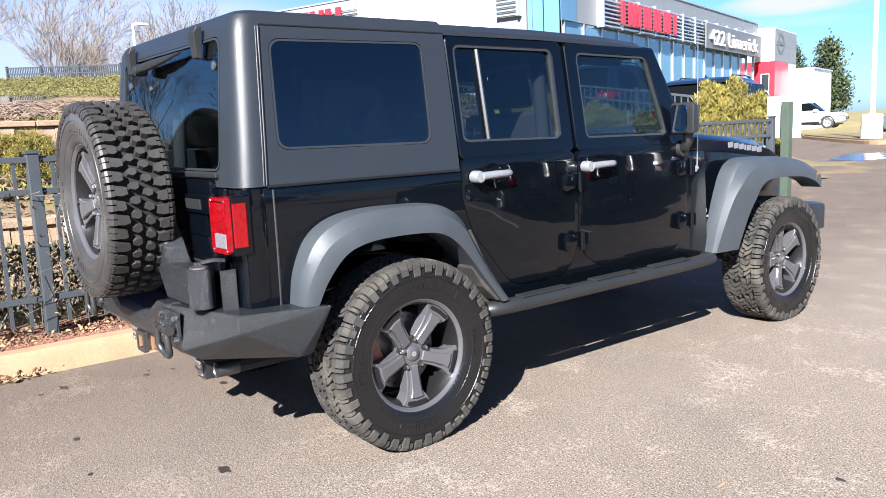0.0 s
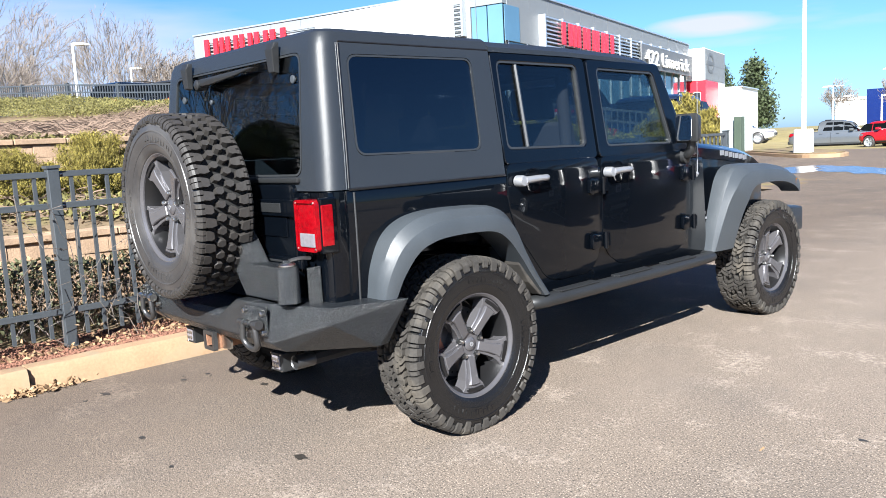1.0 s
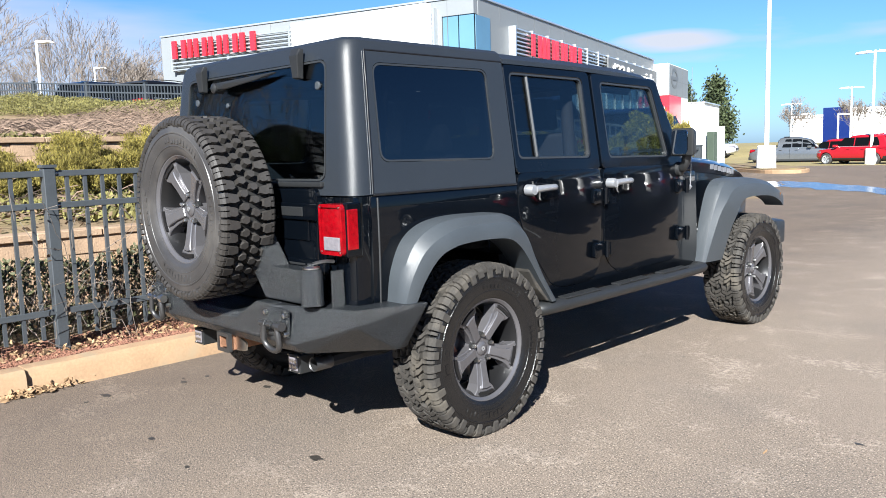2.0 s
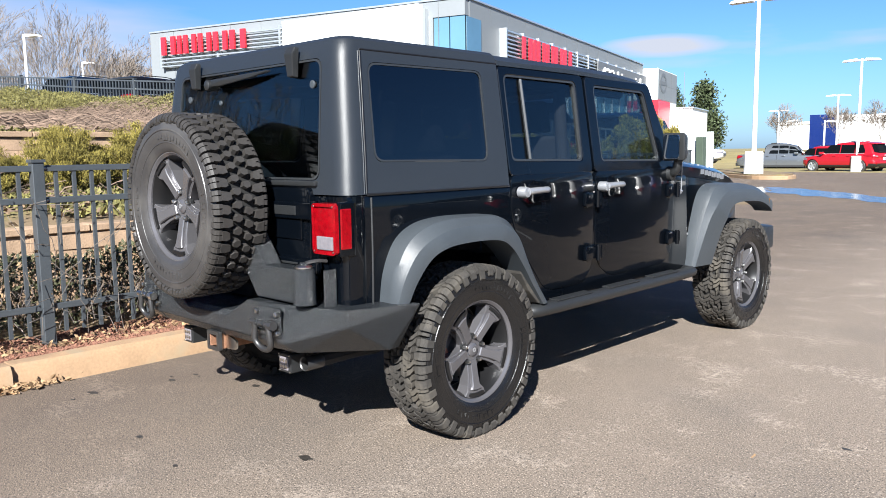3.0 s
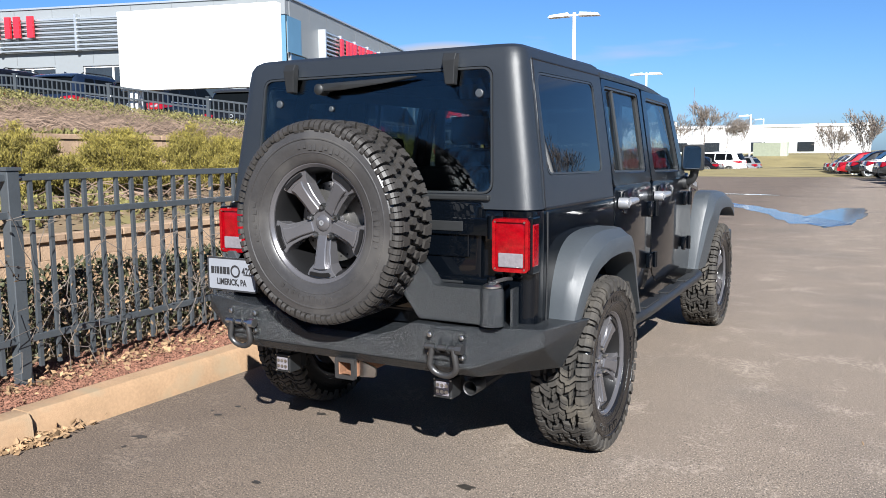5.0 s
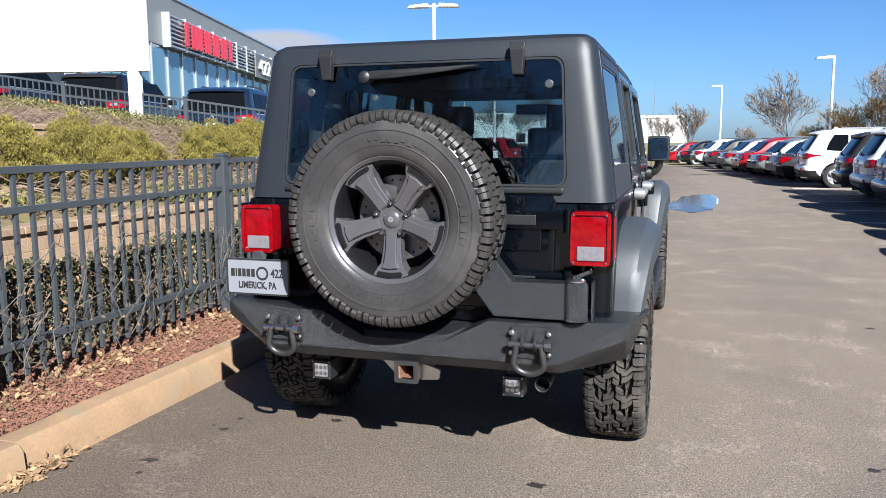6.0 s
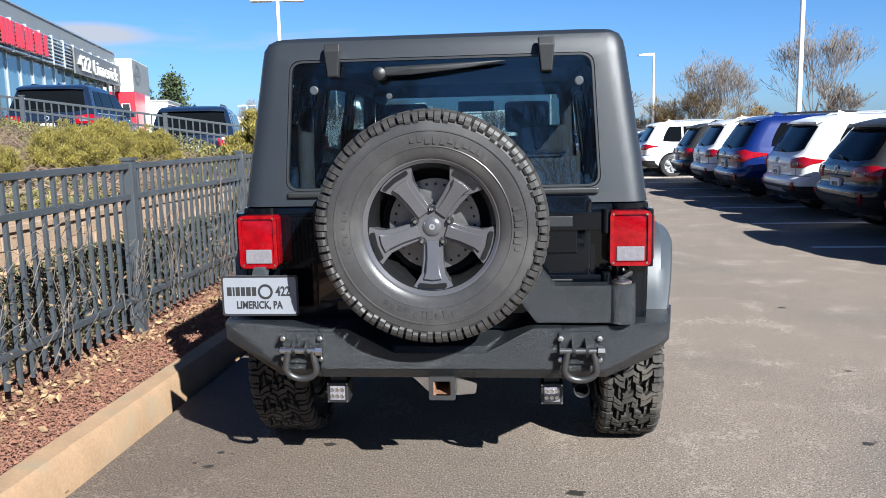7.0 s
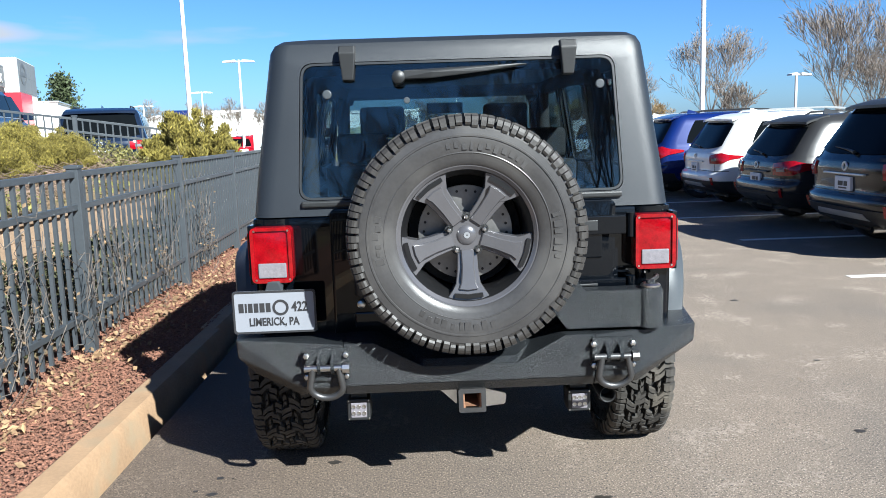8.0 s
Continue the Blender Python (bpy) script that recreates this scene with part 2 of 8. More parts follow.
CHROME = mat("bare_steel", (0.55, 0.54, 0.52), 0.28, metal=1.0, vary=0.1, scale=20)
DISC = mat("brake_disc_steel", (0.20, 0.195, 0.19), 0.38, metal=0.8, vary=0.15, scale=18)
DARKSTEEL = mat("dark_steel", (0.09, 0.09, 0.092), 0.4, metal=0.8, vary=0.15, scale=30, bump=0.1)
RUST = mat("rusty_steel", (0.25, 0.13, 0.075), 0.75, metal=0.3, vary=0.35, scale=22, bump=0.3)
CALIPER = mat("brake_caliper", (0.35, 0.12, 0.06), 0.6, vary=0.2)
UNDER = mat("underbody", (0.010, 0.010, 0.011), 0.8, vary=0.2, bump=0.2)
RED_LENS = mat("red_lens", (0.19, 0.001, 0.004), 0.08, vary=0.35, scale=40, fine=160, coat=0.4, bump=0.06, bump_scale=90, spec=0.3)
CLEAR_LENS = mat("clear_lens", (0.16, 0.15, 0.165), 0.15, vary=0.15, scale=60, coat=0.8, bump=0.15, bump_scale=130)
AMBER = mat("amber_lens", (0.65, 0.26, 0.03), 0.2, vary=0.1)
CAR_LENS = mat("car_lens", (0.24, 0.003, 0.009), 0.1, vary=0.3, scale=30, coat=0.3)
PALE_PLATE = mat("pale_plate", (0.52, 0.55, 0.62), 0.4, vary=0.05)
PLATE = mat("plate_white", (0.205, 0.215, 0.24), 0.4, vary=0.05)
INK = mat("ink", (0.02, 0.02, 0.022), 0.5, vary=0.05)
BADGE = mat("badge_silver", (0.36, 0.37, 0.39), 0.3, metal=0.6, vary=0.04)
CLOTH = mat("seat_cloth", (0.02, 0.02, 0.022), 0.9, vary=0.2, scale=30, bump=0.3)
BARK = mat("bark", (0.12, 0.10, 0.085), 0.9, vary=0.3, scale=9, fine=60, bump=0.6, bump_scale=60)
TWIG = mat("twig", (0.17, 0.142, 0.12), 0.9, vary=0.25, scale=3)
NEEDLE = mat("shrub_leaf", (0.170, 0.140, 0.025), 0.8, vary=0.3, scale=3, island=0.5)
HEDGE = mat("hedge_leaf", (0.050, 0.052, 0.022), 0.7, vary=0.35, scale=4, island=0.6)
EVERGREEN = mat("evergreen_leaf", (0.040, 0.055, 0.020), 0.75, vary=0.35, scale=1, island=0.5)
POLE = mat("pole_white", (0.72, 0.72, 0.70), 0.45, vary=0.06, scale=4)
LINE = mat("stall_line", (0.62, 0.61, 0.58), 0.8, vary=0.15, scale=4, fine=50)
TINT = glass_mat("tinted_glass", (0.58, 0.66, 0.69), 1.68)
PRIVACY = glass_mat("privacy_glass", (0.15, 0.17, 0.185), 1.98)
LIGHT_TINT = glass_mat("light_tinted_glass", (0.50, 0.55, 0.58), 1.68)
CLEAR = glass_mat("clear_glass", (0.62, 0.68, 0.69), 1.7)
CAR_GLASS = mat("car_glass", (0.004, 0.005, 0.006), 0.05, vary=0.1, spec=0.04)

# ---- building tools ----


def part(name, bm, material, parent=None, label="", smooth=0.0):
    """Links a bmesh as one mesh object, under a thing or under a part."""
    bmesh.ops.recalc_face_normals(bm, faces=bm.faces)
    me = bpy.data.meshes.new(name)
    bm.to_mesh(me)
    bm.free()
    me.materials.append(material)
    if smooth:
        me.shade_smooth()
        me.set_sharp_from_angle(angle=radians(smooth))
    ob = new(name, me)
    if parent is not None:
        ob.parent = parent
    if label:
        ob["label"] = label
    return ob


def again(ob, parent, m):
    """One more object on the mesh of ob."""
    o = new(ob.name.split(".")[0], ob.data)
    o.parent = parent
    o.matrix_basis = m
    if "label" in ob:
        o["label"] = ob["label"]
    return o


def thing(name, label, category, at=None, group="", kind=""):
    e = new(name)
    e.empty_display_size = 0.2
    if at is not None:
        e.matrix_basis = at
    return tagged(e, label, category, group, kind)


def box(bm, x0, x1, y0, y1, z0, z1):
    v = [bm.verts.new((x, y, z)) for x in (x0, x1) for y in (y0, y1) for z in (z0, z1)]
    for f in ((0, 1, 3, 2), (4, 6, 7, 5), (0, 4, 5, 1), (2, 3, 7, 6), (0, 2, 6, 4), (1, 5, 7, 3)):
        bm.faces.new([v[i] for i in f])
    return v


def boxed(x0, x1, y0, y1, z0, z1, bevel=0.0):
    bm = bmesh.new()
    box(bm, x0, x1, y0, y1, z0, z1)
    return bev(bm, bevel) if bevel else bm


def bev(bm, w, seg=2, angle=25):
    bm.normal_update()
    bmesh.ops.recalc_face_normals(bm, faces=bm.faces)
    es = [e for e in bm.edges if len(e.link_faces) == 2 and e.calc_face_angle(0) > radians(angle)]
    bmesh.ops.bevel(bm, geom=es, offset=w, segments=seg, affect="EDGES", profile=0.6, clamp_overlap=True)
    return bm


def place(axis, a, u, v):
    return {"x": (a, u, v), "y": (u, a, v), "z": (u, v, a)}[axis]


def prism(bm, pts, lo, hi, axis):
    """A polygon drawn out along an axis; lo and hi may be functions of the point."""
    n = len(pts)
    rows = [[bm.verts.new(place(axis, k(u, v) if callable(k) else k, u, v)) for u, v in pts] for k in (lo, hi)]
    bm.faces.new(rows[0][::-1])
    bm.faces.new(rows[1])
    for i in range(n):
        bm.faces.new((rows[0][i], rows[0][(i + 1) % n], rows[1][(i + 1) % n], rows[1][i]))
    return bm


def hull(bm, pts):
    vs = [bm.verts.new(p) for p in pts]
    r = bmesh.ops.convex_hull(bm, input=vs)
    bmesh.ops.delete(bm, geom=[g for g in r["geom_interior"] + r["geom_unused"] if isinstance(g, bmesh.types.BMVert)], context="VERTS")
    bmesh.ops.dissolve_limit(bm, angle_limit=radians(1), verts=bm.verts, edges=bm.edges)
    return bm


def loft(bm, rings, caps=True, around=True):
    rows = [[bm.verts.new(p) for p in r] for r in rings]
    n = len(rows[0])
    for a, b in zip(rows, rows[1:]):
        for i in range(n if around else n - 1):
            bm.faces.new((a[i], a[(i + 1) % n], b[(i + 1) % n], b[i]))
    if caps:
        bm.faces.new(rows[0][::-1])
        bm.faces.new(rows[-1])
    return bm


def tube(bm, path, r, n=8, caps=True):
    """A round bar along a path; r is one radius or one for each point."""
    path = [Vector(p) for p in path]
    rings, up = [], None
    for i, p in enumerate(path):
        d = (path[min(i + 1, len(path) - 1)] - path[max(i - 1, 0)]).normalized()
        if up is None:
            up = d.orthogonal().normalized()
        up = (up - d * up.dot(d)).normalized()
        side = d.cross(up)
        k = r[i] if isinstance(r, (list, tuple)) else r
        rings.append([p + (up * math.cos(a) + side * math.sin(a)) * k for a in (2 * math.pi * j / n for j in range(n))])
    return loft(bm, rings, caps)


def lathe(bm, profile, n, axis="x", centre=(0, 0, 0), caps=False):
    """A profile of (along, radius) turned about an axis."""
    c = Vector(centre)
    rings = [[c + Vector(place(axis, a, r * math.cos(t), r * math.sin(t))) for t in (2 * math.pi * i / n for i in range(n))] for a, r in profile]
    return loft(bm, rings, caps)


def rounded(pts, r, n=4):
    """A polygon with its corners rounded."""
    out = []
    k = len(pts)
    for i in range(k):
        p, a, b = Vector(pts[i]), Vector(pts[i - 1]), Vector(pts[(i + 1) % k])
        ra = min(r, (a - p).length * 0.45, (b - p).length * 0.45)
        s, e = p + (a - p).normalized() * ra, p + (b - p).normalized() * ra
        for j in range(n + 1):
            t = j / n
            out.append(tuple((1 - t) ** 2 * s + 2 * t * (1 - t) * p + t * t * e))
    return out


def ring(bm, outer, inner, front, back):
    """A flat frame between two outlines with the same number of points; front and back put a point (u, v) into space."""
    rows = [[bm.verts.new(f(u, v)) for u, v in o] for f, o in ((front, outer), (front, inner), (back, inner), (back, outer))]
    n = len(outer)
    for a, b in ((0, 1), (1, 2), (2, 3), (3, 0)):
        for i in range(n):
            bm.faces.new((rows[a][i], rows[a][(i + 1) % n], rows[b][(i + 1) % n], rows[b][i]))
    return bm


def sheet(bm, outline, front, back):
    a, b = [[bm.verts.new(f(u, v)) for u, v in outline] for f in (front, back)]
    bm.faces.new(a)
    bm.faces.new(b[::-1])
    n = len(a)
    for i in range(n):
        bm.faces.new((a[i], b[i], b[(i + 1) % n], a[(i + 1) % n]))
    return bm


def carve(bm, cutters):
    """The solid bm without the solids in cutters."""
    def temp(b):
        bmesh.ops.recalc_face_normals(b, faces=b.faces)
        me = bpy.data.meshes.new("temp")
        b.to_mesh(me)
        b.free()
        return new("temp", me)
    base = temp(bm)
    cuts = [temp(c) for c in cutters]
    for c in cuts:
        m = base.modifiers.new("cut", "BOOLEAN")
        m.operation, m.solver, m.object = "DIFFERENCE", "EXACT", c
    bpy.context.view_layer.update()
    dg = bpy.context.evaluated_depsgraph_get()
    out = bmesh.new()
    out.from_mesh(base.evaluated_get(dg).to_mesh())
    for o in (base, *cuts):
        me = o.data
        bpy.data.objects.remove(o)
        bpy.data.meshes.remove(me)
    return out


def smooth_path(pts, per=4):
    """More points along a path, by a spline through the given ones."""
    P = [Vector(p) for p in pts]
    P = [2 * P[0] - P[1], *P, 2 * P[-1] - P[-2]]
    out = []
    for a, b, c, d in zip(P, P[1:], P[2:], P[3:]):
        for i in range(per):
            t = i / per
            out.append(0.5 * ((2 * b) + (c - a) * t + (2 * a - 5 * b + 4 * c - d) * t * t + (3 * b - a - 3 * c + d) * t ** 3))
    return out + [P[-2]]


def scatter_mesh(name, verts, faces, material, parent=None, label=""):
    me = bpy.data.meshes.new(name)
    me.from_pydata(verts, [], faces)
    me.materials.append(material)
    ob = new(name, me)
    if parent is not None:
        ob.parent = parent
    if label:
        ob["label"] = label
    return ob

# ---- the ground and the bank ----


def ease(a, b, v):
    t = max(0.0, min(1.0, (v - a) / (b - a)))
    return t * t * (3 - 2 * t)


def crest(x):
    """Ground under the upper fence, which climbs steeply at first."""
    return 0.36 + 0.148 * (-4.3 - x) if x > -13 else 1.65 + 0.122 * (-13 - x) if x > -15.3 else 1.93 + 0.076 * min(20.0, -15.3 - x)


def rise(x, y):
    """Height of the planted bank beside the lot, up to the terrace behind the upper fence."""
    if x > -4.35:
        return 0.03 if x < -2.2 else 0.03 + 0.10 * (x + 2.2) / 0.55
    z = 0.66 + 0.150 * (-4.35 - x)
    if x < -7.06:
        walled = 1.55 + 0.055 * min(14.0, -7.06 - x)
        z = walled + (min(walled, 1.066 + 0.25 * (-7.06 - x)) - walled) * ease(4.2, 5.2, y)
    behind = (y - 9.12 - 0.293 * (x + 9.8)) * 0.956
    z += (crest(x) + 0.50 - z) * ease(-4.0, -0.2, behind)
    z -= 0.72 * ease(0.2, 2.0, behind) + 0.3 * max(0.0, behind - 7)
    if x > -8.0:
        z *= 1 - ease(9.2, 12.2, y) * ease(-8.0, -6.5, x)
    if y < -6:
        z *= 1 - 0.9 * ease(-6, -14, y)
    return max(-0.05, z)


def grid_sheet(name, xs, ys, z, material, label, category, rough=0.0, kind="structure"):
    verts = []
    for x in xs:
        for y in ys:
            verts.append((x, y, z(x, y) + (rough * noise.noise((x * 1.3, y * 1.3, 3.0)) if rough else 0.0)))
    n = len(ys)
    faces = [(i * n + j, i * n + j + 1, (i + 1) * n + j + 1, (i + 1) * n + j) for i in range(len(xs) - 1) for j in range(n - 1)]
    ob = scatter_mesh(name, verts, faces, material)
    ob.data.shade_smooth()
    return tagged(ob, label, category, kind=kind)


def steps(a, b, k):
    return [a + (b - a) * i / k for i in range(k + 1)]


grid_sheet("ground", [-2500, -300, -60, 0, 60, 300, 2500], [-2500, -300, -60, 0, 60, 300, 2500], lambda x, y: -0.06, GRASS, "wide dull winter grass reaching the horizon", "ground")
bm = bmesh.new()
prism(bm, [(-1.5, -70), (75, -70), (75, 112), (5, 112), (3, 30), (-34, 30), (-34, 25), (-12, 25), (-9.5, 21), (-5.6, 11.6), (-3.0, 9.3), (-2.3, 8.2), (-1.5, 7.0)], -0.3, 0.0, "z")
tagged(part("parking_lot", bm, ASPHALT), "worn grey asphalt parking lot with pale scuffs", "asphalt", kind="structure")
grid_sheet("mulch_bed", steps(-2.75, -1.66, 12), steps(-12, 7.4, 100), rise, MULCH, "reddish brown bark mulch bed behind the kerb", "mulch bed", rough=0.015)
grid_sheet("bank", [-4.36, -4.5, *steps(-5, -6.9, 4), -7.0, -7.055, -7.065, *steps(-7.5, -22, 30), -40, -90], [-90, -40, *steps(-20, 26, 92)], rise, DIRT, "sloping bank of bare soil and dead growth", "bank", rough=0.07)
grid_sheet("planting_strip", [-4.37, -3.8, -3.2, -2.74], steps(-12, 9.6, 40), lambda x, y: 0.025, DIRT, "strip of dark soil behind the fence", "soil", rough=0.02)


def kerb_run():
    k = thing("kerb", "ochre painted concrete kerb with worn joints", "kerb", kind="structure")
    cuts = [-12.0, -9.0, -6.0, -3.05, -1.30, 1.75, 4.8, 6.7]
    for a, b in zip(cuts, cuts[1:]):
        x0 = -1.545 - 0.012 * (a + b) / 2
        bm = bmesh.new()
        prism(bm, [(x0, -0.08), (x0 - 0.02, 0.10), (x0 - 0.045, 0.132), (x0 - 0.145, 0.138), (x0 - 0.165, 0.125), (x0 - 0.165, -0.08)], a + 0.005, b - 0.005, "y")
        bmesh.ops.subdivide_edges(bm, edges=[e for e in bm.edges if abs(e.verts[0].co.y - e.verts[1].co.y) > 0.4], cuts=14, use_grid_fill=True)
        for v in bm.verts:
            w = noise.noise(v.co * 3.1) * 0.008 + noise.noise(v.co * 11) * 0.004
            v.co.z += w if v.co.z > 0 else 0
            v.co.x += w
        part("kerb_stone", bm, KERB, k, smooth=35)
    # it turns in towards the end of the fence
    bm = bmesh.new()
    rings = []
    for x, y, a in ((-1.61, 6.705, 0), (-1.63, 7.1, 8), (-1.72, 7.5, 18), (-1.90, 7.95, 27), (-2.15, 8.35, 36), (-2.45, 8.72, 42)):
        c, s2 = math.cos(radians(a)), math.sin(radians(a))
        rings.append([(x - d * c, y - d * s2, z) for d, z in ((0, -0.08), (0.02, 0.10), (0.045, 0.132), (0.145, 0.138), (0.165, 0.125), (0.165, -0.08))])
    loft(bm, rings)
    part("kerb_stone", bm, KERB, k, smooth=35)
    bm = bmesh.new()
    prism(bm, [(-1.75, 7.38), (-2.0, 7.9), (-2.5, 8.6), (-2.76, 8.7), (-2.76, 7.38)], 0.0, 0.09, "z")
    tagged(part("mulch_end", bm, MULCH), "end of the reddish mulch bed", "mulch bed", kind="structure")
    return k


kerb_run()


def retaining_wall(x, z0, y0, y1, seed, label):
    """Four courses of split blocks, set back and forth a little, under a course of caps."""
    w = thing("retaining_wall", label, "wall", kind="structure")
    part("wall_core", boxed(x - 0.12, x + 0.02, y0 - 2, y1 + 0.1, z0 - 0.1, z0 + 0.66), BLOCK, w)
    first = part("block", boxed(-0.11, 0.10, -0.2185, 0.2185, 0, 0.1535, 0.005), BLOCK, w)
    first.matrix_basis = pose(x, y0, z0)
    rnd = random.Random(seed)
    for row in range(4):
        y = y0 + (0.22 if row % 2 else 0.0)
        while y < y1:
            if row or y > y0 + 0.1:
                again(first, w, pose(x + rnd.uniform(-0.015, 0.01), y, z0 + row * 0.155, 0, 0, rnd.uniform(-1, 1)))
            y += 0.44
    bm = bmesh.new()
    y = y0 - 2
    while y < y1 - 0.1:
        box(bm, x - 0.16, x + 0.13, y, y + 0.58, z0 + 0.622, z0 + 0.69)
        y += 0.59
    part("cap_course", bev(bm, 0.008, 1), BLOCK, w)


retaining_wall(-4.40, 0.0, -6.0, 8.5, 4, "low tan concrete block retaining wall on the bank")
retaining_wall(-7.00, 0.94, -5.0, 4.5, 6, "upper tan block wall behind the shrubs")


# ---- fences ----


def metal_fence(name, posts, label, top=1.235, end_post=False):
    """Posts at (x, y, z of the ground); three rails and square pickets between them."""
    f = thing(name, label, "fence")
    post = bev(boxed(-0.038, 0.038, -0.038, 0.038, -0.05, top + 0.02), 0.004, 1)
    box(post, -0.046, 0.046, -0.046, 0.046, top + 0.02, top + 0.04)
    post = part("post", post, FENCE, f)
    rail = part("rail", boxed(0, 1, -0.018, 0.018, -0.02, 0.02, 0.003), FENCE, f)
    picket = part("picket", boxed(-0.0115, 0.0115, -0.0115, 0.0115, 0.09, top - 0.015), FENCE, f)
    bolt = part("bolt", lathe(bmesh.new(), [(0.018, 0.008), (0.024, 0.008), (0.026, 0.004)], 6, "y", caps=True), CHROME, f)
    used = set()

    def put(ob, m):
        if ob not in used:
            used.add(ob)
            ob.matrix_basis = m
        else:
            again(ob, f, m)

    for i, p in enumerate(posts):
        yaw = math.degrees(math.atan2(posts[min(i + 1, len(posts) - 1)][1] - posts[max(i - 1, 0)][1], posts[min(i + 1, len(posts) - 1)][0] - posts[max(i - 1, 0)][0]))
        put(post, pose(*p, 0, 0, yaw))
    for a, b in zip(posts, posts[1:]):
        A, B = Vector(a), Vector(b)
        d = B - A
        yaw = math.degrees(math.atan2(d.y, d.x))
        flat = math.hypot(d.x, d.y)
        pitch = -math.degrees(math.atan2(d.z, flat))
        for z in (top - 0.02, top - 0.235, 0.27):
            put(rail, pose(a[0], a[1], a[2] + z, 0, pitch, yaw) @ Matrix.Diagonal((d.length, 1, 1, 1)))
            if z > 0.3:
                put(bolt, pose(*(A + d.normalized() * 0.05 + Vector((0, 0, z))), 0, 0, yaw + (180 if name == "metal_fence" else 0)))
        n = round(flat / 0.119)
        for i in range(1, n):
            q = A + d * (i / n)
            put(picket, pose(q.x, q.y, q.z, 0, 0, yaw))
    return f


low = [(-2.36 - 0.030 * (y + 0.82), y, 0.03) for y in (-5.6, -3.2, -0.82, 1.60, 4.02, 6.44, 8.83)]
metal_fence("metal_fence", low, "dark green-grey metal picket fence with twigs caught in it")
line = [(-9.8 + 2.4 * k * 0.956, 9.12 + 2.4 * k * 0.280) for k in (-8.4, -7.4, -6.4, -5.4, -4.4, -3.4, -2.4, -1.4, -0.4, 0.6, 1.6, 2.4)]
tops = [4.2, 4.05, 3.9, 3.75, 3.55, 3.38, 3.20, 2.92, 2.58, 2.27, 1.92, 1.62]
metal_fence("metal_fence", [(x, y, z - 1.265) for (x, y), z in zip(line, tops)], "dark metal picket fence along the top of the bank")
end = tagged(part("fence_post", bev(boxed(-2.62, -2.50, 9.02, 9.14, 0, 1.50), 0.006), mat("green_post", (0.05, 0.07, 0.05), 0.6)), "tall green-painted square post at the end of the fence", "post")
plate_back = part("sign_panel", boxed(-0.27, 0.19, 0.07, 0.09, 0.98, 1.58, 0.004), mat("pale_sign", (0.50, 0.55, 0.55), 0.6), end, "pale back of a small sign")
plate_back.matrix_basis = pose(-2.56, 9.08, 0, 0, 0, 29)


def fall(x, y):
    """The lot drops gently away on its far side."""
    return -max(0.0, min(28.0, y - 40)) * 0.022 * max(0.0, min(1.0, (4 - x) / 4))


grid_sheet("far_lot", steps(-60, 5.2, 16), steps(29.9, 112, 28), lambda x, y: 0.002 + fall(x, y), ASPHALT, "worn asphalt that drops away on the far side", "asphalt")


# ---- the dealership ----
HOUSE = pose(-21.66, 24.30, -0.067, 0, 0, 16.8) @ Matrix.Scale(1.4, 4)  # local x runs along the front, local y along the side


